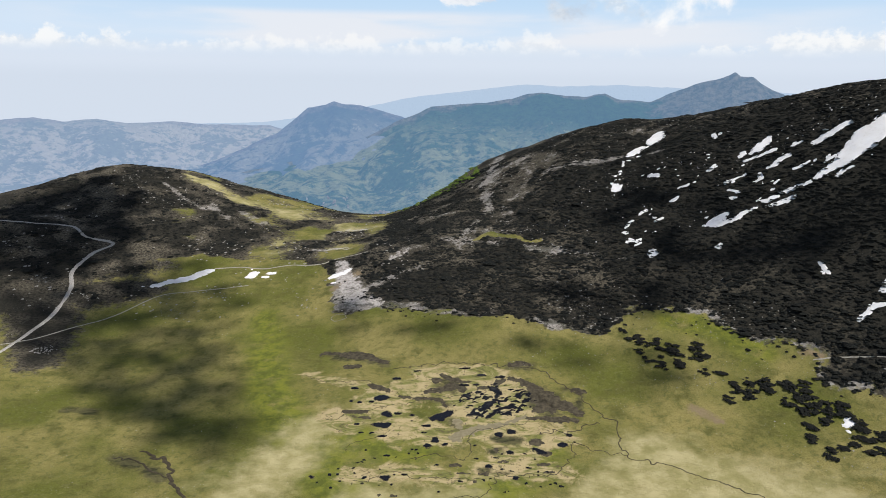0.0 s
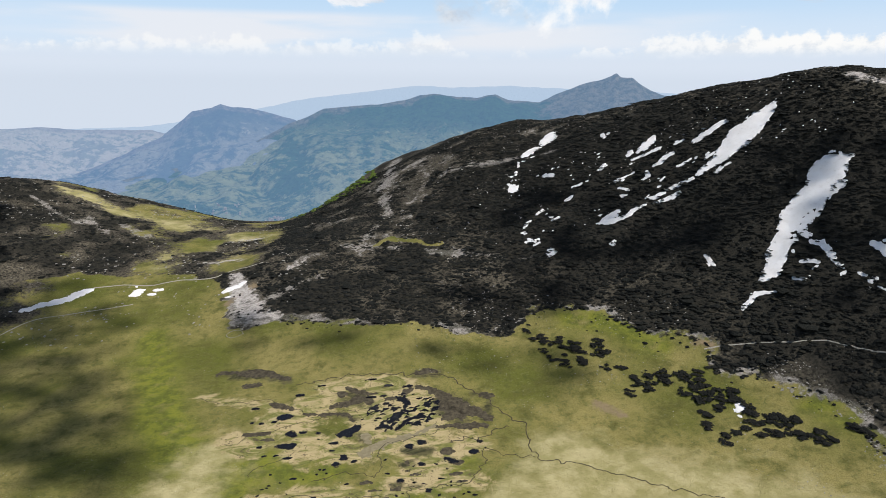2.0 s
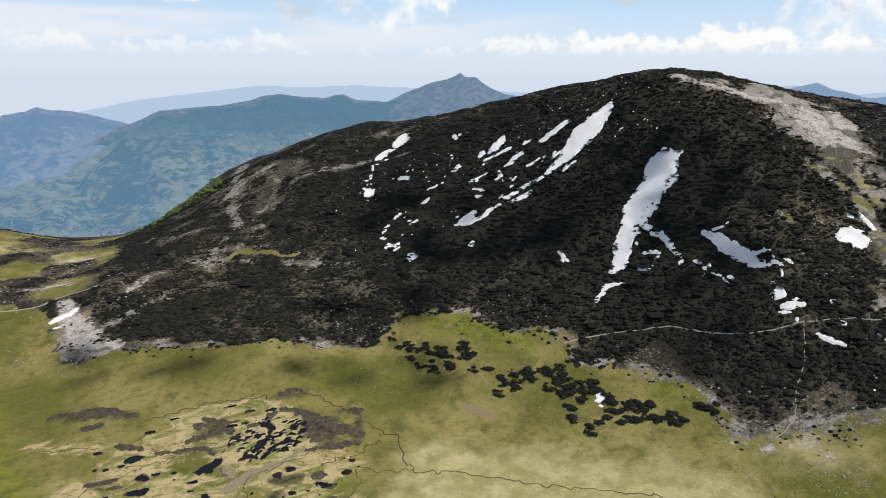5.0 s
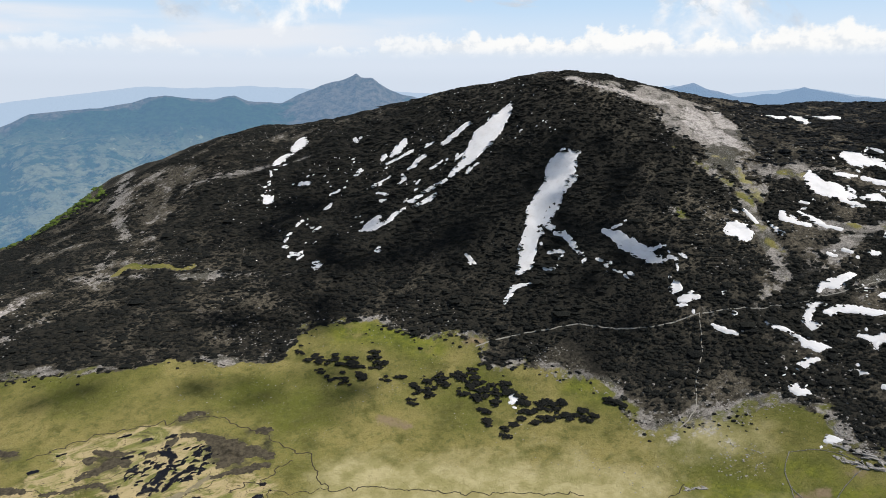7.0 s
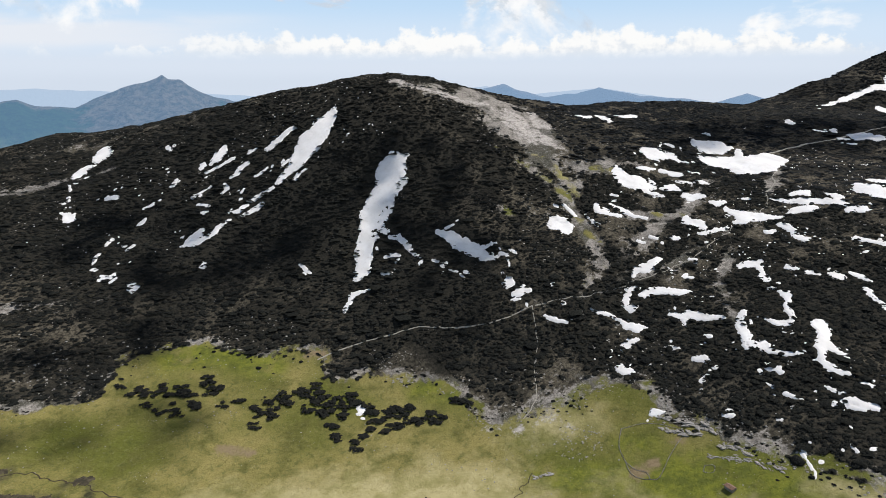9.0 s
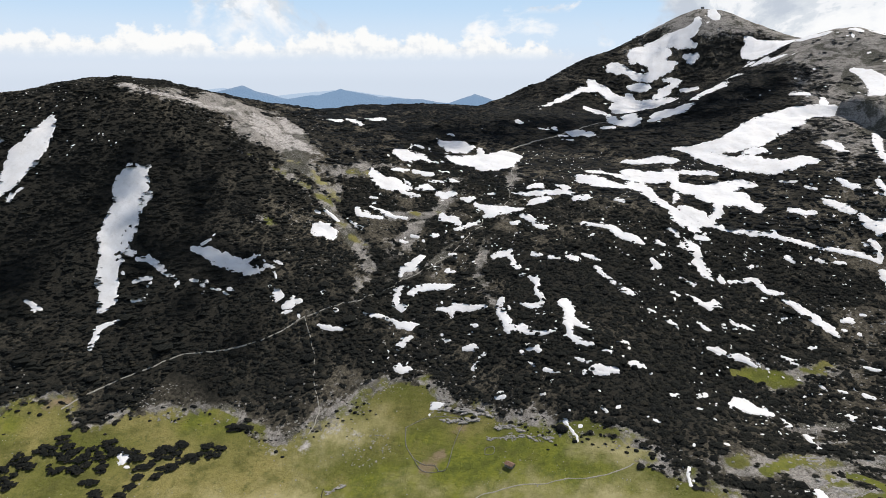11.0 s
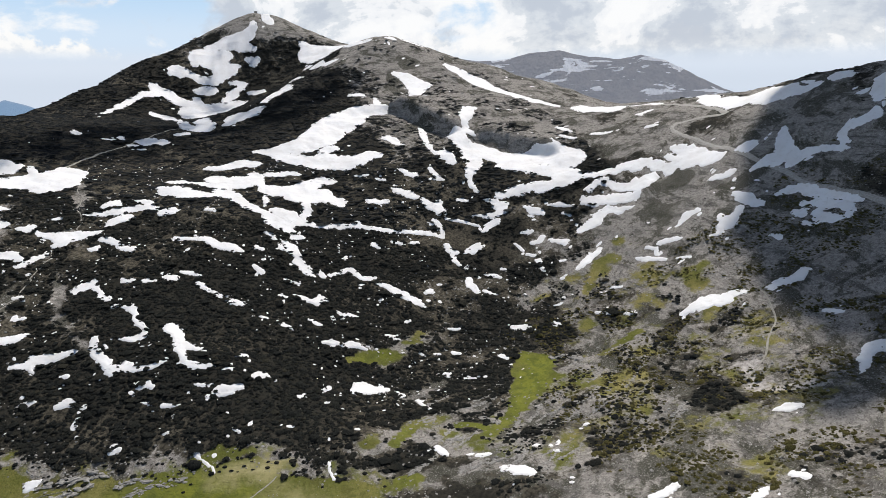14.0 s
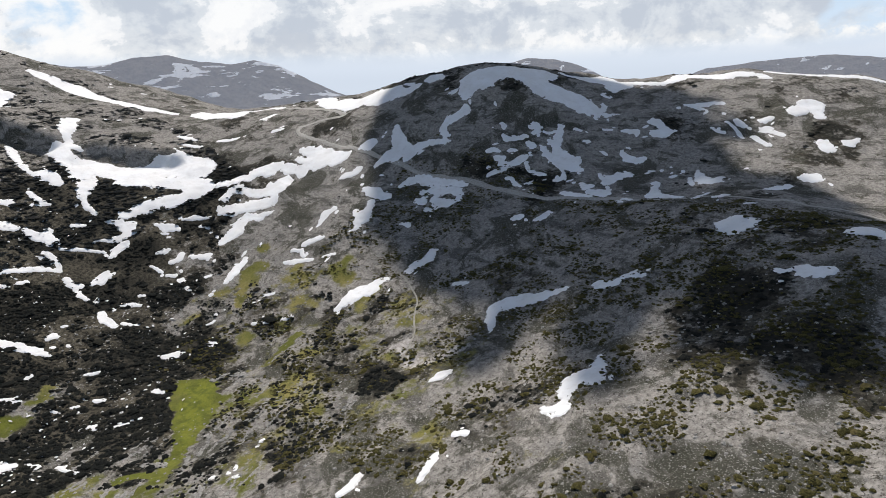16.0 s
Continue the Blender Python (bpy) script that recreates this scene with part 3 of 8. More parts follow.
BOG = [[(-60, 392, 8), (-20, 398, 10), (10, 392, 9)], [(-85, 468, 10), (-70, 450, 10)], [(58, 505, 16), (66, 480, 16)], [(-25, 530, 8), (5, 528, 10), (40, 528, 10)], [(35, 515, 24), (30, 490, 36), (45, 465, 34)], [(-120, 539, 5), (-73, 518, 6), (-40, 505, 7)], [(-78, 459, 10), (-60, 470, 12)], [(29, 403, 12), (85, 402, 9)], [(-45, 485, 24), (-10, 520, 16)], [(-30, 450, 20), (10, 440, 14)], [(50, 420, 18), (85, 445, 14)]]
MARSH = [[(-224, 412, 5), (-200, 402, 7), (-180, 388, 6)], [(-290, 478, 5), (-270, 476, 6)], [(58, 532, 6), (72, 531, 7)], [(101, 500, 5), (110, 496, 5)], [(-95, 566, 6), (-70, 560, 5)], [(0, 506, 6), (10, 503, 5)], [(74, 490, 10), (84, 470, 9)], [(40, 440, 6), (56, 438, 6)], [(36, 425, 4), (44, 425, 3)], [(-2, 516, 5), (12, 514, 7)], [(9, 462, 5), (14, 450, 4)], [(-103, 576, 5), (-80, 568, 6), (-48, 546, 6)], [(82, 499, 5), (96, 480, 5)], [(108, 484, 5), (104, 474, 6)], [(-20, 494, 3), (-7, 491, 3), (6, 484, 3)], [(29, 403, 4), (44, 400, 3)]]
SOIL = [[(361, 240, 7), (372, 236, 6)], [(394, 232, 4), (399, 228, 4)], [(193, 470, 7), (207, 455, 5)], [(300, 500, 5), (290, 507, 5)], [(-95, 730, 6), (-120, 700, 5)]]
SCREE = [[(-112, 705, 13), (-98, 668, 17), (-72, 652, 10)], [(645, 640, 26), (660, 590, 34), (660, 540, 24)], [(560, 690, 12), (600, 668, 12)], [(366, -196, 10), (352, -222, 12), (330, -240, 10)],
         [(-70, 700, 10), (-40, 720, 10)], [(395, 200, 8), (396, 175, 7)], [(352, 345, 6), (372, 335, 6), (392, 318, 5)], [(450, 396, 3), (490, 366, 4), (560, 330, 5), (640, 312, 7), (700, 300, 8), (790, 322, 7)],
         [(520, 250, 4), (560, 280, 6), (620, 300, 6)], [(640, 480, 14), (690, 450, 12)], [(30, 810, 4), (60, 887, 6), (65, 1011, 9), (93, 1162, 12)],
         [(4, 789, 5), (47, 769, 4), (91, 737, 5), (152, 705, 4), (178, 685, 4), (202, 673, 3)], [(608, 590, 16), (621, 558, 20), (624, 520, 12)], [(398, 70, 6), (412, 40, 9), (425, 8, 10), (445, -20, 10)], [(395, 118, 4), (402, 95, 5)], [(470, 20, 5), (490, -10, 6)], [(150, 960, 8), (230, 930, 10), (290, 900, 6)], [(-453, 1046, 5), (-413, 1015, 5), (-349, 951, 6)], [(-343, 975, 4), (-292, 922, 7)], [(-307, 973, 5), (-252, 929, 6)], [(338, 349, 4), (350, 333, 6), (360, 321, 6), (372, 302, 4)],
         [(721, 367, 5), (686, 366, 7), (648, 361, 8), (620, 368, 7), (591, 369, 7), (570, 373, 6), (542, 371, 5), (520, 370, 4)], [(561, 364, 6), (539, 357, 6), (519, 352, 4)], [(339, 351, 4), (347, 340, 5), (357, 332, 5), (369, 322, 4), (373, 298, 4)],
         [(556, 687, 10), (577, 670, 12), (599, 645, 16), (629, 637, 14), (659, 620, 16), (703, 607, 10)]]
# stony ground, turf and bushes mixed
MIX = [[(582, 551, 9), (592, 505, 10), (588, 469, 10), (566, 424, 9), (538, 380, 9), (488, 370, 7)], [(519, 505, 7), (519, 481, 8)], [(611, 401, 8), (645, 357, 8)], [(415, 17, 14), (388, -28, 18), (420, -72, 16), (445, -112, 18), (474, -150, 20)], [(403, -110, 18), (422, -130, 18), (371, -108, 18), (375, -79, 16)], [(578, -105, 10), (597, -140, 14), (563, -187, 18)],
       [(373, 48, 10), (366, 23, 12), (360, -1, 14), (352, -62, 16)], [(404, 4, 12), (370, -22, 14), (368, -36, 14), (365, -65, 16), (391, -89, 18), (372, -105, 18)], [(460, -132, 14), (500, -147, 16), (543, -143, 14), (592, -146, 12)], [(415, -65, 14), (419, -33, 12)], [(577, -175, 16), (609, -208, 18), (539, -217, 22), (457, -167, 18), (415, -219, 20), (521, -242, 18)], [(613, 525, 10), (611, 495, 12), (612, 473, 12), (604, 457, 8)], [(650, 470, 10), (670, 440, 10)], [(430, -60, 12), (465, -115, 14), (420, -120, 14)], [(380, -60, 12), (362, -110, 14)], [(402, 66, 9), (425, 38, 9), (413, 13, 12), (401, -7, 14)], [(425, 38, 9), (446, -30, 10)], [(542, 57, 8), (523, 36, 12), (543, 7, 10), (567, -28, 8)], [(404, 122, 7), (396, 103, 7), (388, 82, 8), (380, 55, 8)]]
# open heath with thin scrub, in the sun
THIN = [[(256, 1038, 22), (350, 944, 22), (347, 856, 22), (377, 820, 22), (423, 784, 22), (468, 763, 22)], [(1, 914, 40), (61, 1031, 40), (139, 1058, 40), (63, 769, 24), (-32, 781, 24)]]
PINE_MAT = [[(250, 900, 60), (190, 800, 60), (230, 690, 60)], [(440, 480, 50), (400, 420, 30)], [(300, 860, 100), (350, 800, 100), (430, 620, 130), (380, 500, 70)], [(270, 660, 70), (260, 780, 90)], [(460, 120, 60), (540, 60, 60)], [(500, 230, 40), (600, 160, 70), (720, 60, 60)], [(960, 380, 90), (1100, 330, 90)], [(1109, 107, 60), (1165, 45, 40), (993, 143, 60), (991, 79, 40)], [(1237, 346, 60), (1173, 175, 60)]]


def amount(x, y, chains, soft):
    d = np.full(len(x), 1e9)
    for c in chains:
        d = np.minimum(d, chain_distance(x, y, c))
    return step(soft, -soft, d)


def cover(x, y):
    """What grows where: amounts of turf, bare rock and shrub for places."""
    z, s = height(x, y) if len(x) != len(GZ) else GZ, None
    rim = inside(x, y, MEADOW) + 13 * fbm(x, y, 34, 5, 31, 0.62)
    meadow = step(-4, 5, rim)
    grass = np.maximum(meadow, np.maximum(amount(x + 5 * fbm(x, y, 14, 4, 35), y + 5 * fbm(x, y, 14, 4, 37), HOLLOW_TURF, 3), (0.56 + 0.6 * fbm(x, y, 45, 4, 33)) * amount(x, y, WEST_TURF, 30)))
    # the southern slopes: thin turf, stones and small bushes
    south = step(40, -120, y + 0.35 * (x - 400)) * step(900, 620, x)
    grass = np.maximum(grass, south * step(125, 90, z) * (0.28 + 0.42 * fbm(x, y, 17, 4, 47, 0.6) + 0.20 * fbm(x, y, 70, 2, 48)))
    grass = grass * (1 - 0.75 * amount(x, y, [[(-450, 710, 50), (-400, 640, 45), (-360, 560, 30)], [(-386, 695, 40), (-330, 720, 30)], [(-330, 775, 20), (-390, 740, 30)]], 35))
    grass = grass * (1 - 0.9 * amount(x + 16 * fbm(x, y, 24, 4, 83, 0.65), y + 16 * fbm(x, y, 24, 4, 84, 0.65), SCREE[:1], 7))
    rock = np.maximum(amount(x, y, SCREE, 20) * (0.75 + 0.5 * fbm(x, y, 26, 4, 49)), (0.68 - 0.22 * step(-250, -190, y) * step(300, 380, x)) * south * (1 + 0.8 * fbm(x, y, 60, 4, 41, 0.6)))
    # a stony strip between turf and scrub
    strip = step(-16 - 14 * step(440, 380, y) * step(20, 60, y), -5, rim) * step(4, -3, rim) * (0.75 + 0.25 * step(560, 400, y)) * step(-40, 20, y) * step(-140, -110, x)
    rock = np.maximum(rock, strip * (0.64 + 0.6 * fbm(x, y, 22, 4, 45)))
    grass = np.maximum(grass, strip * (0.44 + 0.6 * fbm(x, y, 16, 4, 46)))
    mixed = amount(x, y, MIX, 9)
    rock = np.maximum(rock, mixed * (0.60 + 0.7 * fbm(x, y, 14, 4, 56)))
    grass = np.maximum(grass, mixed * (0.40 + 0.60 * fbm(x, y, 18, 4, 58)))
    sunny = step(60, -50, y)
    crest = step(305 - 95 * sunny, 375 - 50 * sunny, z + 60 * fbm(x, y, 90, 4, 43)) * step(640, 860, x) * (0.35 + 0.65 * step(420, 160, y - 0.15 * (x - 1200)))
    ridge_b = step(-330, -430, y) * step(170, 215, z)
    rock = np.maximum(rock, np.maximum(0.85 * crest, (0.16 + 0.80 * fbm(x, y, 45, 5, 51, 0.6)) * ridge_b))
    saddle = step(650, 760, x) * step(-200, -290, y) * (0.68 + 0.5 * fbm(x, y, 40, 4, 54))
    rock = np.maximum(rock, saddle)
    cirque = step(750, 850, x) * step(120, -60, y) * step(-420, -250, y) * step(130, 215, z)
    rock = np.maximum(rock, np.maximum(0.6 * cirque, scarps(x, y)[1]))
    thin = np.clip(amount(x, y, THIN, 35) * (0.8 + 0.9 * fbm(x, y, 38, 4, 75)), 0, 1)
    rock = np.maximum(rock, thin * (0.30 + 0.45 * fbm(x, y, 20, 4, 76)))
    shrub = (1 - 0.55 * thin) * (1 - step(0.25, 0.6, grass)) * (1 - 0.85 * step(0.35, 0.75, rock)) * (1 - 0.70 * step(0.3, 0.7, amount(x, y, PALE, 8) + 0.5 * fbm(x, y, 12, 3, 73)))
    return grass, rock, shrub, south


def grid_mesh(name, co, nx, ny):
    idx = np.arange(nx * ny, dtype=np.int32).reshape(ny, nx)
    quads = np.stack([idx[:-1, :-1], idx[:-1, 1:], idx[1:, 1:], idx[1:, :-1]], -1).reshape(-1, 4)
    return array_mesh(name, co, quads)


def array_mesh(name, co, faces, smooth=True):
    me = bpy.data.meshes.new(name)
    n, k = faces.shape
    me.vertices.add(len(co))
    me.vertices.foreach_set("co", np.asarray(co, np.float32).ravel())
    me.loops.add(n * k)
    me.loops.foreach_set("vertex_index", np.asarray(faces, np.int32).ravel())
    me.polygons.add(n)
    me.polygons.foreach_set("loop_start", np.arange(0, n * k, k, dtype=np.int32))
    me.polygons.foreach_set("use_smooth", np.full(n, smooth))
    me.update(calc_edges=True)
    return me


ground_mesh = grid_mesh("ground", np.c_[_px, _py, GZ], len(GX), len(GY))
_grass, _rock, _shrub, _south = cover(_px, _py)
# includes the amount that darkens pine mats, shrub cover and the south ridge
for _name, _value in (("grass", _grass), ("rock", _rock), ("lush_and_sunlit", amount(_px, _py, LUSH_AND_SUNLIT, 12)), ("straw", amount(_px, _py, STRAW, 45)), ("bog", amount(_px, _py, BOG, 15)), ("dark_heath", np.clip(np.maximum(amount(_px, _py, PINE_MAT, 45), np.maximum(_shrub * (0.75 + 1.3 * fbm(_px, _py, 26, 3, 15)), step(-330, -430, _py) * step(170, 215, GZ) * (0.6 + 0.8 * fbm(_px, _py, 40, 3, 98)))), 0, 1)),
                      ("pale", amount(_px + 11 * fbm(_px, _py, 22, 4, 81, 0.6), _py + 11 * fbm(_px, _py, 22, 4, 82, 0.6), PALE, 9)), ("marsh", amount(_px, _py, MARSH, 6)), ("soil", amount(_px, _py, SOIL, 6))):
    ground_mesh.attributes.new(_name, "FLOAT", "POINT").data.foreach_set("value", np.asarray(_value, np.float32))
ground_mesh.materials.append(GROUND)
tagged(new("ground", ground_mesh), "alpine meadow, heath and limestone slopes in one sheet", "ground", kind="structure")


# ---- the distance ----
def far_range(name, label, crest, foot, foot_z, mat, seed, rough=60, back=500, bald=(90, 91)):
    """A far range: its crest as (degrees clockwise from +y, metres away, height); it comes down to foot metres away; bald: the bearings of its treeless peak."""
    az = np.arange(crest[0][0], crest[-1][0], 0.13)
    ca, cr, cz = (np.array([c[k] for c in crest], float) for k in range(3))
    r, z = np.interp(az, ca, cr), np.interp(az, ca, cz)
    rows = np.concatenate([np.linspace(0, 1, 46), [1.06, 1.15]])
    s, a = np.meshgrid(rows, az)
    rr, zz = np.interp(a.ravel(), az, r), np.interp(a.ravel(), az, z)
    sv, av = s.ravel(), np.radians(a.ravel())
    d = foot + (rr - foot) * sv + np.where(sv > 1, back * (sv - 1), 0)
    x, y = d * np.sin(av), d * np.cos(av)
    lift = np.where(sv <= 1, np.minimum(sv, 1) ** 1.25, 1 - (sv - 1) * 2.5)
    bulge = np.sqrt(np.minimum(sv, 1) * (1 - np.minimum(sv, 1)) * 4)
    h = foot_z + (zz - foot_z) * lift + rough * bulge * (1.6 * np.abs(fbm(x, y, 620, 4, seed)) - 0.35 + 0.4 * fbm(x, y, 160, 3, seed + 4))
    h += 5 * fbm(x, y, 70, 3, seed + 9) * np.clip(sv * 3, 0, 1)
    ob = new(name, grid_mesh(name, np.c_[x, y, h], len(rows), len(az)))
    bare = np.maximum(0.8 * step(0.93, 1.0, sv), step(bald[0] - 3, bald[0] + 4, a.ravel()) * step(bald[1], bald[1] - 1.5, a.ravel()) * step(0.55, 0.8, sv))
    ob.data.attributes.new("bare", "FLOAT", "POINT").data.foreach_set("value", np.asarray(bare, np.float32))
    ob.data.materials.append(mat)
    return tagged(ob, label, "mountain range", kind="structure")


# the last two values set the colour and share of the imitated haze
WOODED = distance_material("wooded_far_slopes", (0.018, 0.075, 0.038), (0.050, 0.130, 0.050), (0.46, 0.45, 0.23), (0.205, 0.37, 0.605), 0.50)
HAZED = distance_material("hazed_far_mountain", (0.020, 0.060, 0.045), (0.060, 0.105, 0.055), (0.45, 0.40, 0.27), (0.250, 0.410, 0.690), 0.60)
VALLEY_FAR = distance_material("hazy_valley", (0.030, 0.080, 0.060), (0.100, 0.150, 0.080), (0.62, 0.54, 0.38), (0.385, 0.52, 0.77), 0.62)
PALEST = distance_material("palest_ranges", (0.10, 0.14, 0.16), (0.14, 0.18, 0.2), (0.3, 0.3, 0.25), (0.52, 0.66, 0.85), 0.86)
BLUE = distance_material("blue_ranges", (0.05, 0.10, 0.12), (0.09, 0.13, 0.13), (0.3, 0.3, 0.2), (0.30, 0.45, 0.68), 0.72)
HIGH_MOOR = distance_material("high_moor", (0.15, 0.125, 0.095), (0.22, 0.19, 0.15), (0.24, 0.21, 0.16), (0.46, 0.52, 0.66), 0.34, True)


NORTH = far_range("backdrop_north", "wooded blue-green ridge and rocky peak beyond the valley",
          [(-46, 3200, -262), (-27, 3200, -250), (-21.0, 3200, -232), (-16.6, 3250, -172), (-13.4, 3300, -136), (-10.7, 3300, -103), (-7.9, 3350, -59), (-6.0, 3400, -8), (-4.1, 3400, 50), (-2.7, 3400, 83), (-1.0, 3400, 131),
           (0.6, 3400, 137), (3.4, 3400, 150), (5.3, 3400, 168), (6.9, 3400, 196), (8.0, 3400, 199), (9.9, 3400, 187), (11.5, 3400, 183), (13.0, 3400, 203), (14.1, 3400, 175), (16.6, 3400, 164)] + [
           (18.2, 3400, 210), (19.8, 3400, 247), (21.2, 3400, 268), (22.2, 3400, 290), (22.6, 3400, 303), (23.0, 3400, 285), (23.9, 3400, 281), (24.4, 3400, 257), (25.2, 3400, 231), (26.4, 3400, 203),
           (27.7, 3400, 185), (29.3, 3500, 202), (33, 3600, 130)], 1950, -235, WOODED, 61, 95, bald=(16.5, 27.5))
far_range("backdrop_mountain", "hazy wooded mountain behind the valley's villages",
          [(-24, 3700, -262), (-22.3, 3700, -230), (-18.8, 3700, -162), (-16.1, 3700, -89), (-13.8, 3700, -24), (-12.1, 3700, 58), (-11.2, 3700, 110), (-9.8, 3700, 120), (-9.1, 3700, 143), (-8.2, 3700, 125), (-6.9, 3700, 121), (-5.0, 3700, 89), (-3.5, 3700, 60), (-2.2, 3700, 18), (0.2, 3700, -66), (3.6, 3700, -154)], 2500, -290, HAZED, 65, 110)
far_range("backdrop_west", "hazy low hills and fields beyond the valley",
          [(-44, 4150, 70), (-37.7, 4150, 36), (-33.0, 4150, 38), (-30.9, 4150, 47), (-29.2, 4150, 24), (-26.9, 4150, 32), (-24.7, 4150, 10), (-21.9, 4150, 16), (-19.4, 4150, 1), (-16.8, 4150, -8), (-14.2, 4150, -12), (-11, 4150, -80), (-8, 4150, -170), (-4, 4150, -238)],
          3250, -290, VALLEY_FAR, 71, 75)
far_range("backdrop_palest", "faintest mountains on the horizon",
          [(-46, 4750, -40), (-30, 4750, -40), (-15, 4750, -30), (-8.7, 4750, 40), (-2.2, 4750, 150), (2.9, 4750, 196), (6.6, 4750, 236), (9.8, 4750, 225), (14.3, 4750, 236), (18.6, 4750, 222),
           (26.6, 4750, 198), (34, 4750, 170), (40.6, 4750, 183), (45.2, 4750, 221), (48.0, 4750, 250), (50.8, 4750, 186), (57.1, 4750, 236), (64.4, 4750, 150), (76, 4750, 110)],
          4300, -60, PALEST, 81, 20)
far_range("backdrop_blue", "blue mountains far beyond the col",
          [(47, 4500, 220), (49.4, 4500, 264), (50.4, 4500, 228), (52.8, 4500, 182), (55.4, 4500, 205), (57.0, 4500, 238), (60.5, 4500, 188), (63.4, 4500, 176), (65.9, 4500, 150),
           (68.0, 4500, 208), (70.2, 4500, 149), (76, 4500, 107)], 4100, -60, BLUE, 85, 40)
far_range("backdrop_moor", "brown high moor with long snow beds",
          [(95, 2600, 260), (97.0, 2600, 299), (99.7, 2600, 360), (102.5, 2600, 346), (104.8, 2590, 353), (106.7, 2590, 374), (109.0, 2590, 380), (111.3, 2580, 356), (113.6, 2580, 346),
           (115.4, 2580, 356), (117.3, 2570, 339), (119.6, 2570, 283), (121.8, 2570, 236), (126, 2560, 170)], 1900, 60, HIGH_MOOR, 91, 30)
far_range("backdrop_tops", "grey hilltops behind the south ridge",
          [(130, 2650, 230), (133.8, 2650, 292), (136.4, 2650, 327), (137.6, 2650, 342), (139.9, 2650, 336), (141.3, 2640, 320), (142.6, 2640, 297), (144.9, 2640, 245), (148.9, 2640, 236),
           (151.8, 2640, 284), (155.0, 2630, 299), (157.7, 2630, 313), (160.6, 2630, 321), (162.8, 2620, 309), (164.8, 2620, 295), (170, 2620, 245), (178, 2620, 200)], 1900, 60, HIGH_MOOR, 95, 30)


def village(az0, az1, d0, d1, count, host, seed):
    """A far village: small gabled houses on the valley's slope."""
    rng = np.random.default_rng(seed)
    n = len(host.data.vertices)
    co = np.empty(n * 3, np.float32)
    host.data.vertices.foreach_get("co", co)
    co = co.reshape(-1, 3)
    az, d = np.degrees(np.arctan2(co[:, 0], co[:, 1])), np.hypot(co[:, 0], co[:, 1])
    spots = co[(az > az0) & (az < az1) & (d > d0) & (d < d1)]
    v, f = [], []
    for k in range(count):
        p = spots[rng.integers(0, len(spots))] + rng.uniform(-14, 14, 3) * [1, 1, 0]
        a, l, w, h = rng.uniform(0, 3.14), rng.uniform(5, 9), rng.uniform(4, 6), rng.uniform(3, 5)
        c, s = math.cos(a), math.sin(a)
        base = len(v)
        for x, y, z in ((-l, -w, -6), (l, -w, -6), (l, w, -6), (-l, w, -6), (-l, -w, h), (l, -w, h), (l, w, h), (-l, w, h), (-l, 0, h * 1.7), (l, 0, h * 1.7)):
            v.append((p[0] + c * x / 2 - s * y / 2, p[1] + s * x / 2 + c * y / 2, p[2] + z))
        f += [tuple(base + i for i in q) for q in ((0, 1, 5, 4), (1, 2, 6, 5), (2, 3, 7, 6), (3, 0, 4, 7), (4, 5, 9, 8), (6, 7, 8, 9))]
    me = bpy.data.meshes.new("far_village")
    me.from_pydata(v, [], f)
    me.materials.append(HOUSES)
    return tagged(new("far_village", me), "pale houses of a village far down the valley", "village", kind="stuff")


# house walls carry the same emitted haze
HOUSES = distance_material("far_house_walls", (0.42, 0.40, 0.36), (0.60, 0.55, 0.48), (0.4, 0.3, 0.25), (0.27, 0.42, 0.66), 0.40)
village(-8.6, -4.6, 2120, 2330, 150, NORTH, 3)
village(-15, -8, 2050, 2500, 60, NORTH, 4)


# ---- snow, water and ways laid on the ground ----
SNOW_CHAINS = []


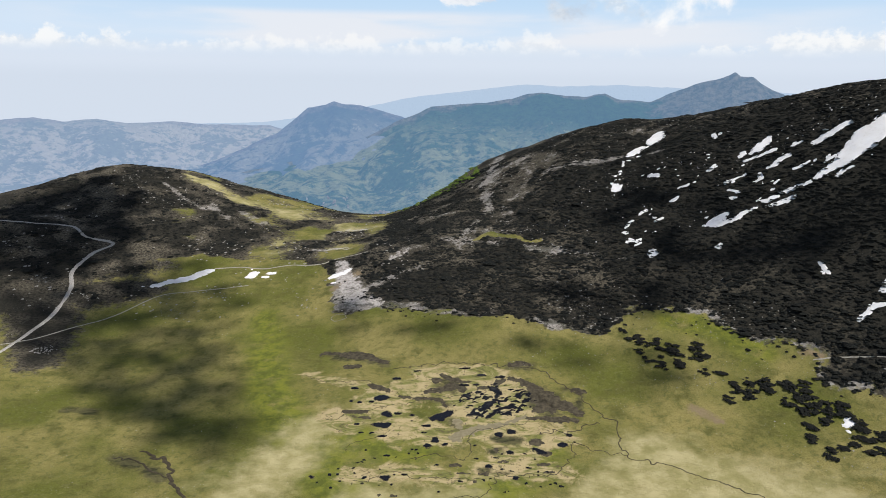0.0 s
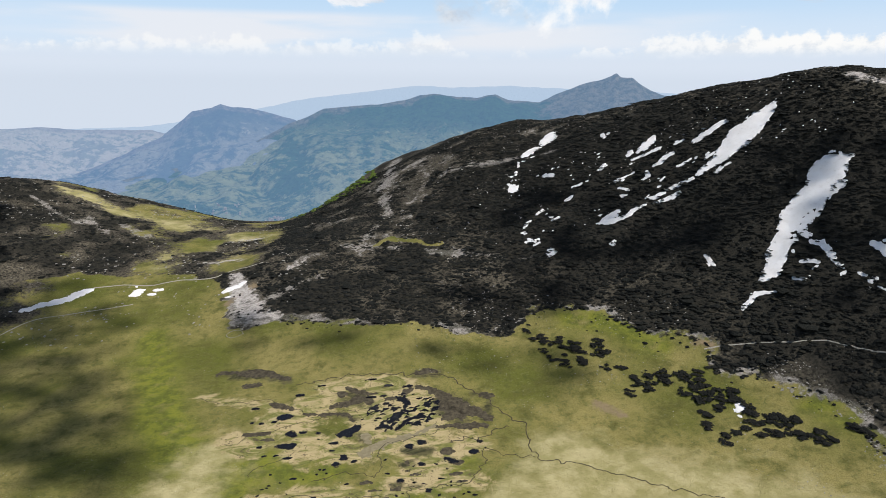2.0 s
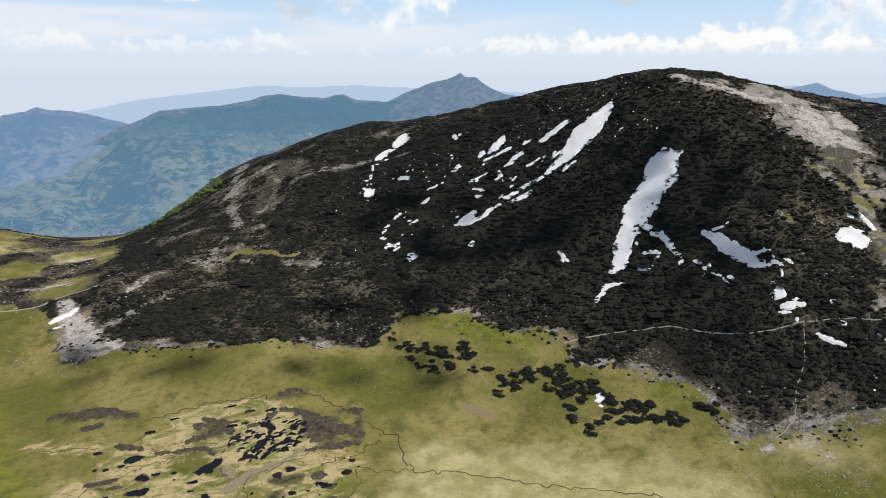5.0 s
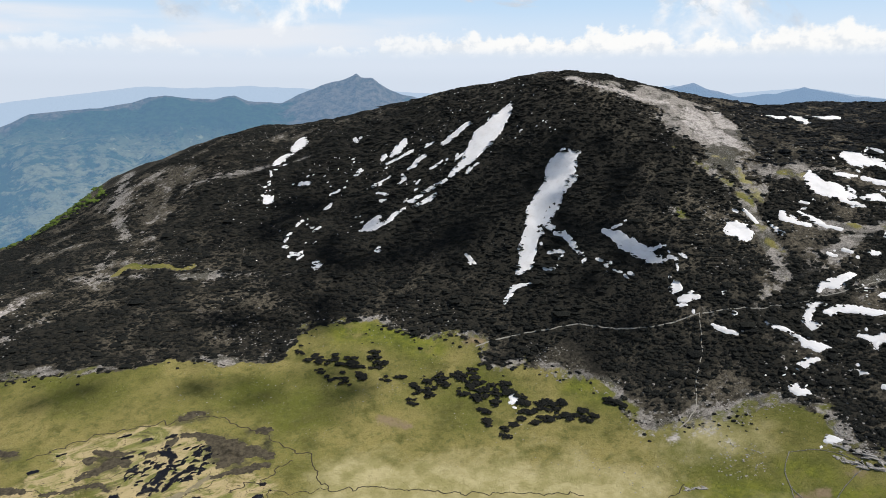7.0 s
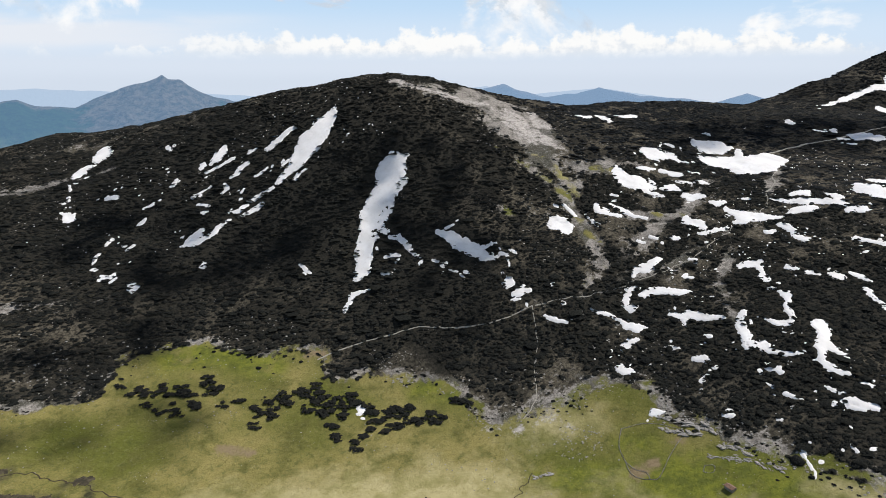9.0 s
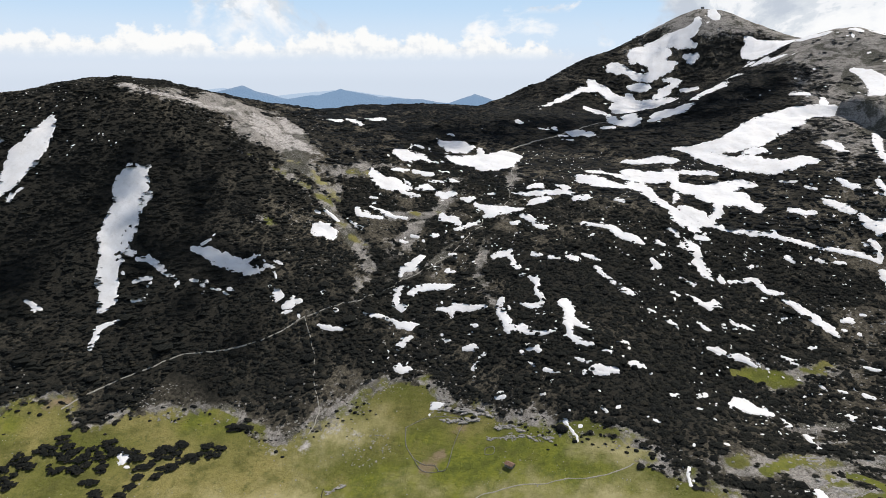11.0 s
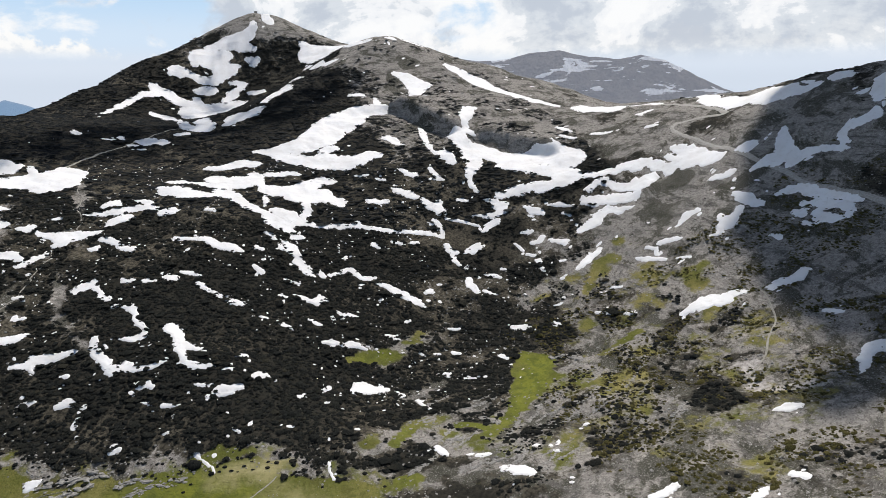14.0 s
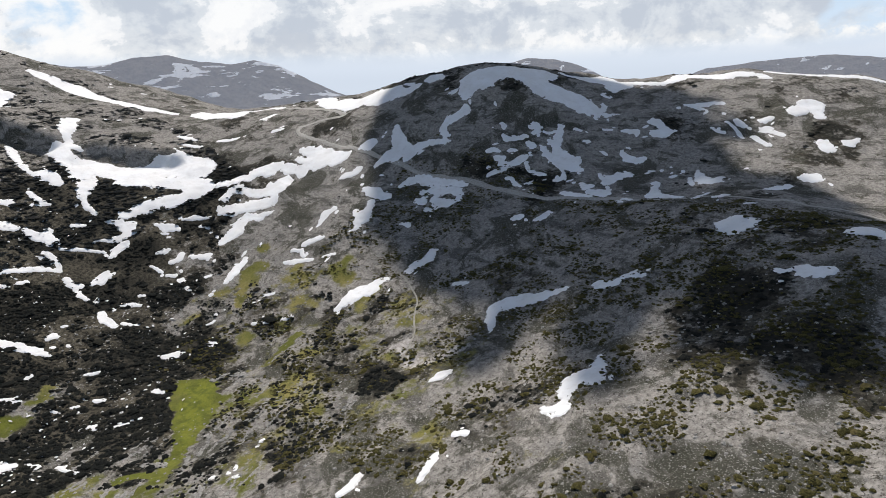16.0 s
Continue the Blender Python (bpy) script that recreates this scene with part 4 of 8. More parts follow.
def draped(name, branches, mat, cell, warp, rim, thick, sink=0.7, flat=False):
    """A sheet over chains of rounds: it rises from below the ground at its rim to its full thickness."""
    chain = [c for b in branches for c in b]
    rmax = max(c[2] for c in chain)
    x0, x1 = min(c[0] for c in chain) - rmax * 1.3, max(c[0] for c in chain) + rmax * 1.3
    y0, y1 = min(c[1] for c in chain) - rmax * 1.3, max(c[1] for c in chain) + rmax * 1.3
    nx, ny = int((x1 - x0) / cell) + 2, int((y1 - y0) / cell) + 2
    xx, yy = np.meshgrid(x0 + cell * np.arange(nx), y0 + cell * np.arange(ny))
    x, y = xx.ravel(), yy.ravel()
    wx, wy = (warp * 1.6 * fbm(x, y, warp * 4 + 3, 5, k, 0.68) for k in (53, 55))
    d = np.minimum.reduce([chain_distance(x + wx, y + wy, b) for b in branches]) + warp * (1.15 * fbm(x, y, warp * 1.5 + 1.2, 4, 57, 0.75) - 0.12) + 0.5 * fbm(x, y, 3.2, 3, 58, 0.7)
    if warp > 1.2:
        d = d + 4.0 * np.clip(fbm(x * 0.7, y * 1.25, 13, 4, 59, 0.66) - 0.34, 0, 1) * warp
    d = d + 9.0 * scarps(x, y)[1]
    z = ground_z(x, y) + np.clip(-d * rim, -sink, thick)
    if flat:
        z = np.full(len(x), np.median(ground_z(x[d < 0], y[d < 0])) + 0.12 if (d < 0).any() else 0.0)
    near = (d < cell * 1.5).reshape(ny, nx)
    idx = np.arange(nx * ny).reshape(ny, nx)
    keep = near[:-1, :-1] & near[:-1, 1:] & near[1:, 1:] & near[1:, :-1]
    if not keep.any():
        return None
    quads = np.stack([idx[:-1, :-1], idx[:-1, 1:], idx[1:, 1:], idx[1:, :-1]], -1)[keep]
    used, faces = np.unique(quads, return_inverse=True)
    me = array_mesh(name, np.c_[x, y, z][used], faces.reshape(-1, 4))
    me.materials.append(mat)
    return new(name, me)


def snow(*branches):
    """An old snow bed along one or more chains of rounds."""
    branches = [[(x, y, r * (1.35 if x > 1200 and y > 0 else 1.06 if r > 8 else 0.98)) for x, y, r in b] for b in branches]
    rounds = [c for b in branches for c in b]
    r = max(c[2] for c in rounds)
    mean = sum(c[2] for c in rounds) / len(rounds)
    far = math.hypot(rounds[0][0], rounds[0][1] - 60)
    ob = draped("snow_patch", branches, SNOW, min(max(far / 700, r / 22), 2.0), min(0.42 * mean, 3.0), 0.45, 0.5)
    if ob:
        SNOW_CHAINS.extend(branches)
        kind = "long snow tongue" if len(rounds) > 4 else "broad old snow patch" if r > 7 else "small old snow patch"
        tagged(ob, kind + (" high on the stony mountainside" if ground_z(rounds[0][0], rounds[0][1]) > 190 else " lying among dark dwarf pines" if rounds[0][1] > -80 else " lying on grey stony ground"),
               "snow", "snow patches")


snow([(482, 723, 4.1), (471, 718, 9.8), (457, 711, 13.2), (444, 707, 16.1), (432, 704, 14.4), (422, 700, 11.5), (410, 694, 8.6), (400, 693, 5.8), (391, 692, 5.1), (382.0, 690.4, 2.9)])
snow([(376.2, 689.2, 1.8), (367.2, 692.4, 2.9), (358.6, 696.4, 3.7), (351.3, 698.8, 1.9)])
snow([(358.6, 683.6, 2.6), (351.0, 682.7, 3.7), (341.6, 684.9, 2.7), (333.9, 687.6, 1.8)])
snow([(345.1, 695.3, 2.7), (337.0, 696.1, 3.7), (331.2, 701.2, 1.8)])
snow([(322.2, 691.8, 3.0), (313.9, 691.8, 2.8), (305.6, 688.7, 3.7), (298, 688, 4.5), (289, 690, 5.6), (281.9, 695.7, 3.5), (276.7, 698.9, 2.4)], [(298, 703, 4.5), (291, 701, 7.8), (285, 701, 5.6)])
snow([(437.0, 742.3, 3.9), (426, 741, 4.7), (415, 742, 5.4), (406, 744, 4.7)])
snow([(381.6, 800.4, 3.5), (373, 794, 6.7), (364, 789, 6.8), (357.9, 787.6, 3.5)])
snow([(375.0, 771.2, 3.4), (366.3, 773.7, 2.2), (356.3, 776.6, 2.0), (346.4, 779.7, 2.2)])
snow([(379.6, 745.3, 3.7), (373, 747, 5.0), (364, 744, 4.1), (356.6, 743.2, 2.0)])
snow([(388.4, 720.5, 2.0), (379.7, 721.0, 2.3), (374.5, 722.5, 1.9)])
snow([(407.1, 706.1, 1.8), (399.5, 706.1, 1.9)])
snow([(401.4, 678.6, 2.8), (395.9, 678.0, 2.6)])
snow([(348.2, 742.7, 2.3), (347.3, 733.7, 2.3)])
snow([(338.2, 755.3, 1.7), (327.1, 755.2, 1.9), (319.2, 757.0, 3.6)])
snow([(315.2, 740.8, 2.0), (321.7, 728.8, 1.6)])
snow([(356.5, 716.6, 1.9), (352.9, 715.2, 1.8)])
snow([(350.6, 796.4, 3.0), (345.7, 791.0, 2.9)])
snow([(396.2, 757.3, 2.5), (389.4, 759.1, 2.9)])
snow([(306, 970, 7.9), (297, 957, 11.0), (288, 948, 7.0)])
snow([(271, 939, 6.8), (262, 932, 8.2), (255, 925, 5.3)])
snow([(240.8, 907.4, 1.4), (235.5, 887.8, 1.7)])
snow([(228.9, 875.6, 2.2), (226.5, 865.3, 1.5)])
snow([(213.5, 850.7, 1.6), (216.0, 843.0, 3.8), (214, 831, 6.3), (220.2, 838.6, 3.3)])
snow([(223.2, 852.5, 1.4)])
snow([(258, 838, 4.1), (263.7, 830.0, 3.8)])
snow([(286.1, 785.4, 2.0), (276.7, 789.0, 1.6)])
snow([(319.9, 798.9, 2.4), (313, 793, 4.0)])
snow([(264.6, 767.2, 3.0), (260.6, 765.7, 1.9)])
snow([(231.6, 758.0, 2.1), (222.7, 753.2, 1.8)])
snow([(213.4, 745.0, 1.8), (206.9, 738.7, 2.7), (202.9, 732.4, 1.7)])
snow([(242.6, 734.5, 2.1), (234.3, 731.4, 2.3)])
snow([(219.8, 714.3, 1.9)])
snow([(202.1, 711.7, 1.6), (205.1, 702.4, 2.4), (209.9, 702.2, 1.8)])
snow([(204.8, 696.6, 1.8), (209.4, 697.5, 1.7)])
snow([(214.6, 678.3, 3.2), (215, 672, 5.4), (218.6, 672.9, 3.6)])
snow([(275.6, 656.6, 3.0), (279.3, 658.9, 2.2)])
snow([(344.3, 872.3, 2.7), (342.4, 860.7, 2.2)])
snow([(322.3, 823.5, 1.7)])
snow([(270.1, 847.7, 1.7)])
snow([(487, 606, 5.4), (475, 606, 12.3), (465, 602, 13.1), (455, 594, 12.2), (444, 589, 10.8), (434, 585, 10.6), (424, 582, 9.6), (417, 578, 9.6), (410, 572, 8.3), (402, 565, 7.9), (396, 559, 8.4), (390, 553, 8.3), (383, 547, 7.7), (376, 541, 7.2), (369.2, 536.8, 3.8)], [(474.6, 590.9, 2.4), (464.7, 583.1, 3.8), (455.7, 578.1, 3.1)], [(444.3, 575.7, 3.0), (436.2, 569.7, 3.1), (424.6, 568.5, 4.0), (416.9, 562.9, 3.2), (417.2, 554.2, 3.5)], [(407.9, 555.5, 2.3)])
snow([(416.3, 545.7, 2.2), (422.9, 540.9, 3.5), (422.2, 531.4, 3.0), (420.9, 523.8, 2.0), (420.1, 514.5, 2.2), (419.0, 506.8, 1.6)])
snow([(399.4, 535.1, 1.1), (405.6, 531.7, 2.4), (410.1, 526.3, 1.9)])
snow([(387.8, 524.1, 1.8), (391.0, 517.2, 2.5)])
snow([(368.9, 520.5, 1.2), (361.5, 523.5, 1.8), (355.7, 526.9, 2.4), (350.5, 525.7, 2.2), (344.9, 522.2, 2.3), (339.0, 519.9, 1.8)])
snow([(340.7, 588.2, 1.7), (341.3, 581.9, 2.4), (341.7, 575.2, 1.9)])
snow([(450.1, 515.2, 3.0), (453, 505, 5.4), (454, 494, 6.8), (456, 483, 7.9), (459, 474, 7.9), (461, 465, 6.7), (465, 458, 4.1), (469.5, 458.1, 1.7)], [(467.4, 471.6, 2.4), (479.0, 465.6, 2.0)])
snow([(458.0, 510.7, 2.0), (466.8, 508.7, 1.5)])
snow([(428.4, 484.8, 3.1), (431.8, 484.7, 2.1)])
snow([(428.6, 477.4, 1.2), (432.2, 470.2, 1.1)])
snow([(423.9, 495.1, 1.1), (426.5, 490.3, 1.7)])
snow([(431.9, 466.3, 1.0), (431.4, 460.0, 1.0)])
snow([(474.5, 453.4, 2.7), (477.5, 448.8, 1.9), (471.6, 442.5, 1.0), (468.2, 437.8, 1.0)])
snow([(453.4, 430.0, 2.9), (458.8, 430.6, 3.6), (456.7, 425.3, 3.3), (450.9, 426.2, 2.7)])
snow([(449.3, 416.3, 3.5), (453, 414, 4.6), (458.7, 412.8, 3.4), (460.2, 408.0, 1.7)])
snow([(445.0, 412.2, 1.7), (447.8, 408.8, 1.1)])
snow([(552.2, 448.4, 3.7), (549, 441, 11.1), (549, 435, 9.4), (554, 432, 4.1)])
snow([(575.6, 457.0, 1.3), (574.2, 449.1, 2.0), (572.8, 439.5, 2.3)])
snow([(579.3, 427.8, 1.4), (576.4, 417.8, 2.1), (573.1, 411.2, 1.3)])
snow([(747.9, 560.2, 3.7), (750, 553, 7.3), (758, 550, 5.5)])
snow([(778, 547, 7.5), (774, 535, 7.4), (768.9, 524.9, 3.7)])
snow([(448.5, 381.4, 1.5), (449.4, 374.9, 2.4), (451.5, 368.4, 2.0), (454.4, 362.7, 1.5)])
snow([(798, 536, 5.5), (800, 525, 7.3), (819, 525, 9.3)])
snow([(989, 384, 4.2), (982, 377, 6.2)])
snow([(974.1, 342.9, 3.0), (973.0, 334.2, 3.0)])
snow([(985, 325, 4.7), (979.5, 321.5, 3.8)])
snow([(958.8, 309.1, 4.0), (960, 303, 4.9)])
snow([(947.9, 296.7, 2.3), (951.4, 289.4, 2.1)])
snow([(806.7, 430.6, 3.5), (796, 419, 6.0), (804, 409, 15.9), (812, 402, 16.1)])
snow([(839.5, 427.5, 3.6), (835.3, 423.7, 2.2)])
snow([(729, 452, 6.1), (732, 445, 12.2), (730, 437, 12.1)], [(763.1, 449.1, 1.3), (742.4, 439.9, 1.9)], [(734, 434, 5.8), (740, 425, 7.6), (738.9, 413.6, 3.9)])
snow([(763.0, 440.1, 2.7), (764.4, 435.2, 2.8)])
snow([(763.7, 423.2, 1.4)])
snow([(769, 390, 13.4), (773, 380, 15.0), (783, 370, 16.8), (780, 355, 21.7), (794, 345, 22.7), (817, 340, 17.3)], [(818.8, 377.1, 3.4), (795, 370, 6.9)], [(760, 351, 6.5), (773, 342, 5.3), (794, 331, 4.8)])
snow([(689.9, 437.3, 2.8), (695.8, 431.2, 3.6), (704.4, 425.6, 2.3)])
snow([(707.7, 418.8, 2.9), (711, 409, 5.1), (713, 400, 5.0)])
snow([(674.2, 454.8, 2.6), (665, 445, 7.8), (659, 433, 11.6), (663, 422, 13.0), (665, 414, 8.1), (667, 407, 5.7)], [(656.9, 410.3, 3.2), (657.8, 401.6, 3.2), (660.9, 390.8, 2.6)])
snow([(678.1, 415.6, 2.2), (676.4, 408.6, 1.9)])
snow([(674, 397, 4.5), (682, 391, 7.1), (682, 384, 4.1)], [(697.1, 393.6, 2.6), (701.9, 386.0, 3.0), (706.1, 378.0, 2.4)])
snow([(712.0, 375.0, 3.8), (709, 370, 4.3)])
snow([(742, 407, 4.1), (741.7, 404.0, 2.6)])
snow([(725.7, 388.9, 3.0), (729.6, 384.6, 2.9)])
snow([(678, 374, 5.2), (677, 367, 6.3), (684, 360, 4.6)])
snow([(679.9, 346.0, 2.7), (681, 340, 4.9), (686.4, 336.4, 3.0)])
snow([(703.6, 324.0, 2.3), (707.5, 318.2, 2.1)])
snow([(679.1, 330.2, 2.9), (674, 319, 6.8), (673, 310, 9.7), (678, 299, 9.1), (682, 288, 7.9), (687, 282, 4.4)], [(660.0, 310.5, 3.7), (666, 304, 5.2)])
snow([(716.3, 297.9, 2.2), (721, 283, 4.8), (725, 271, 5.8), (730, 260, 6.1), (732, 244, 5.0)], [(731.8, 286.1, 3.3), (741, 279, 7.8), (740, 275, 6.2)], [(697.9, 277.0, 3.3), (707, 270, 6.5), (715, 259, 6.1)], [(748, 255, 4.7), (741, 245, 5.8), (730, 239, 5.0)])
snow([(613.8, 423.6, 1.9), (613.9, 413.9, 3.9), (613.0, 404.8, 3.6), (612.3, 394.1, 2.7), (616.6, 383.4, 2.3)])
snow([(600.0, 432.4, 2.6), (592.7, 425.3, 3.9), (598.4, 417.6, 3.5), (603.5, 406.0, 2.9)])
snow([(641.7, 354.0, 3.0), (633, 347, 6.9), (635, 338, 7.2), (632.2, 331.5, 3.9)], [(622.9, 328.2, 3.3), (634.9, 320.9, 3.3), (647.5, 314.7, 2.9)])
snow([(655.2, 280.3, 3.3), (659.4, 274.4, 3.5)])
snow([(673.3, 274.6, 3.8), (671, 268, 5.2), (663.1, 258.7, 3.9)], [(657, 254, 4.4), (655, 247, 4.4)])
snow([(602.6, 346.1, 3.0), (606.1, 343.5, 3.1)])
snow([(580.4, 370.1, 2.3), (580.9, 365.9, 2.2)])
snow([(591.0, 363.6, 2.1), (592.0, 358.4, 2.2)])
snow([(575.5, 418.7, 2.5), (572.8, 414.5, 1.2)])
snow([(627.1, 431.3, 1.8), (629.3, 425.3, 1.6)])
snow([(567.1, 341.5, 3.5), (555, 343, 5.0), (545, 345, 6.2), (540.5, 349.6, 3.4), (532.8, 347.3, 1.4)])
snow([(517, 342, 4.2), (507.6, 338.6, 3.3), (499.8, 335.6, 3.7), (497.0, 328.0, 3.3), (502.3, 325.4, 1.7)], [(522.5, 337.6, 2.0), (518.8, 341.0, 3.8)])
snow([(516.7, 329.1, 3.4), (525, 325, 4.3), (530, 319, 5.7), (532, 310, 4.3), (536.6, 301.7, 3.1), (540.2, 297.9, 1.7)])
snow([(478.5, 354.3, 1.3), (479.8, 346.5, 3.4), (481.7, 337.9, 2.3), (482.5, 328.8, 1.5), (480, 321, 4.3), (482, 314, 5.4), (486.0, 307.6, 1.8)])
snow([(470.9, 306.0, 1.8), (466.0, 309.9, 3.9), (460.4, 310.7, 4.0), (455.7, 310.0, 1.8)])
snow([(450.1, 309.9, 0.8)])
snow([(440.2, 303.3, 4.0), (439, 298, 4.6), (441, 295, 4.2)])
snow([(509.1, 297.4, 2.9), (510, 289, 4.1), (514, 286, 5.0), (516, 279, 6.1), (516.1, 271.9, 3.8), (518.4, 265.3, 3.1), (519.9, 259.9, 2.5)], [(502.4, 282.8, 1.8), (509.3, 286.7, 2.2)])
snow([(532.0, 248.7, 2.8), (521.9, 246.7, 3.4), (513, 243, 4.0), (504, 235, 4.3), (495.4, 230.5, 3.4), (491.7, 227.5, 2.2)])
snow([(594.6, 278.2, 3.7), (601, 273, 5.5), (606, 268, 4.7), (593.2, 259.7, 2.6), (582, 253, 4.7), (578.4, 249.0, 3.4)])
snow([(570.1, 243.1, 2.0), (571.5, 239.3, 1.4)])
snow([(568.3, 234.3, 2.2), (567, 229, 4.7), (559.8, 224.4, 2.5), (550.6, 223.2, 2.0), (544.0, 218.0, 3.0), (538.4, 212.7, 1.9), (530.6, 213.8, 3.6), (526.9, 221.2, 3.9), (527.2, 229.6, 1.3)])
snow([(497, 229, 4.3), (497, 221, 4.4), (493.6, 212.8, 3.1), (494.1, 203.7, 2.4), (496.7, 195.1, 1.8), (497.3, 192.0, 1.1)], [(504.1, 221.6, 1.8), (499.9, 217.6, 2.3)])
snow([(476.8, 206.3, 2.3), (478.3, 202.2, 3.2), (476.2, 198.2, 1.9)])
snow([(475.0, 281.7, 1.6), (475.6, 278.1, 2.3), (477.3, 273.7, 1.2)])
snow([(471.1, 259.0, 2.2), (473.4, 253.9, 3.4), (472.6, 249.9, 2.5)])
snow([(497.4, 263.3, 1.3), (497.5, 259.5, 2.8)])
snow([(467.8, 240.7, 2.4)])
snow([(606.4, 242.5, 3.4), (605.1, 235.5, 2.8)])
snow([(602.7, 225.7, 2.9), (603.6, 218.8, 3.4)])
snow([(609, 208, 4.7), (610, 202, 4.8)])
snow([(464.8, 203.4, 0.9), (463.7, 197.9, 1.1)])
snow([(459.3, 188.2, 2.1), (457.3, 183.4, 1.6), (457.6, 178.4, 0.9)])
snow([(448.9, 179.9, 1.7)])
snow([(426.3, 216.5, 1.5), (428.4, 210.8, 2.0)])
snow([(434.7, 183.5, 2.1)])
snow([(443.8, 239.7, 1.3)])
snow([(457.8, 245.6, 1.3), (458.8, 241.4, 1.3)])
snow([(582.9, 319.1, 2.5), (584.9, 314.4, 1.8)])
snow([(578.6, 293.1, 1.6)])
snow([(558.4, 324.1, 1.5)])
snow([(556.7, 310.4, 1.8), (559.9, 305.2, 1.6)])
snow([(537, 194, 6.3), (533, 190, 6.3), (519, 185, 4.1), (508, 183, 4.3), (498.7, 180.4, 2.7)], [(514, 180, 4.4), (510.9, 172.6, 3.1)], [(494.8, 176.5, 2.7), (492.0, 171.5, 3.7), (490.8, 164.5, 3.1), (491.5, 157.9, 1.1)], [(506.3, 166.3, 2.9), (506.1, 163.9, 2.1)])
snow([(503.1, 141.7, 2.6), (504.9, 137.4, 2.8)])
snow([(474.9, 169.7, 1.2), (473.6, 163.8, 1.8), (473.1, 159.3, 2.0)])
snow([(464.5, 155.8, 2.1), (468.7, 152.2, 2.9), (468.3, 145.7, 4.0), (469.4, 139.5, 3.9)], [(461.9, 159.6, 1.6), (462.7, 153.4, 2.1), (464.8, 143.1, 2.0)])
snow([(486.9, 150.6, 2.5), (488.2, 145.5, 1.9)])
snow([(481.7, 129.8, 2.4), (485.2, 125.0, 4.0), (485.7, 122.0, 2.2)])
snow([(481.8, 115.1, 1.4)])
snow([(466.6, 97.9, 2.3), (468.7, 95.1, 2.2)])
snow([(580.8, 154.3, 3.9), (580, 148, 4.8), (577.5, 142.7, 3.3)])
snow([(605.5, 183.2, 3.3), (599.6, 177.9, 3.1), (593.9, 171.7, 2.2), (590.6, 167.0, 2.5), (587.9, 163.5, 3.4), (585.9, 161.1, 2.5)])
snow([(622.0, 198.1, 3.0), (621.5, 189.7, 3.6), (618.5, 182.6, 1.9)])
snow([(637.5, 136.4, 2.9), (632.9, 132.1, 3.7), (631.1, 129.2, 3.2)])
snow([(625.6, 108.7, 2.7), (622.6, 103.2, 2.8), (620.4, 97.7, 1.9)])
snow([(597.6, 112.7, 3.2), (596.8, 108.5, 2.1)])
snow([(655, 99, 5.0), (651, 94, 5.4), (641, 90, 5.7), (637, 86, 4.1), (633.8, 82.1, 1.9)])
snow([(639.9, 76.8, 3.8), (635.2, 74.1, 3.1)])
snow([(639.5, 67.6, 2.6), (642.9, 60.6, 2.5), (647, 52, 4.4), (649, 48, 4.1), (642.2, 44.4, 3.3), (636.2, 39.3, 3.6), (635.3, 32.4, 3.9), (638.1, 25.9, 2.8)])
snow([(599.4, 100.9, 2.0), (597.1, 95.1, 2.9), (593.6, 88.8, 3.5), (592, 83, 4.6), (599, 79, 4.1), (595.5, 75.1, 3.3)])
snow([(628.4, 23.8, 2.8), (626, 16, 4.6), (622, 9, 5.7), (616, 1, 6.2), (611, -4, 5.2), (604, -10, 4.3), (598.2, -14.5, 2.3)])
snow([(581.7, 65.9, 1.6), (577.8, 61.0, 2.7), (577.6, 53.6, 3.0), (576.6, 49.7, 2.2)])
snow([(573.2, 69.3, 2.1), (571.0, 68.4, 2.1)])
snow([(568.2, 90.4, 1.6), (564.5, 86.4, 2.7), (560.7, 81.9, 2.9)])
snow([(556.8, 114.3, 1.4), (553.3, 109.2, 3.7), (551.3, 104.2, 2.6)])
snow([(561.4, 127.9, 2.1), (560.2, 124.4, 2.1)])
snow([(603.3, 23.6, 3.0), (599.8, 20.3, 2.4)])
snow([(619.6, 41.4, 1.7)])
snow([(583.7, 42.0, 1.5)])
snow([(574.3, 5.9, 2.0), (577.3, 1.8, 2.1)])
snow([(537.9, 78.5, 2.2), (537.6, 72.9, 3.3), (538.7, 67.3, 1.9)])
snow([(536.7, 62.6, 2.3), (539.4, 56.5, 3.6), (538.3, 50.5, 3.0), (535.7, 45.0, 1.8)])
snow([(535.7, 35.8, 1.4)])
snow([(552.8, 25.7, 1.5), (551.1, 18.8, 2.2), (547.9, 16.7, 2.7)])
snow([(478.4, 59.6, 2.5), (487, 54, 6.5), (486, 51, 8.9), (484, 45, 5.9), (486, 38, 4.1), (485.4, 34.1, 3.3)])
snow([(475.6, 80.7, 2.3), (480.3, 76.5, 2.9)])
snow([(459.7, 80.3, 1.5), (459.5, 76.2, 1.4)])
snow([(477.7, 24.2, 2.4), (474.9, 22.4, 2.3)])
snow([(431.5, 140.4, 1.3), (428.2, 137.2, 1.5)])
snow([(432.1, 110.1, 1.2)])
snow([(529.3, 0.2, 1.3), (527.5, -2.3, 1.3)])
snow([(667.1, 52.1, 1.6), (672.2, 50.9, 1.6)])
snow([(468.0, 13.0, 1.5), (459.2, 10.0, 1.9), (449.7, 6.2, 1.4)])
snow([(976, 290, 14.0), (976, 277, 12.0), (967, 267, 7.9)])
snow([(997, 256, 6.1), (1001, 244, 6.1)])
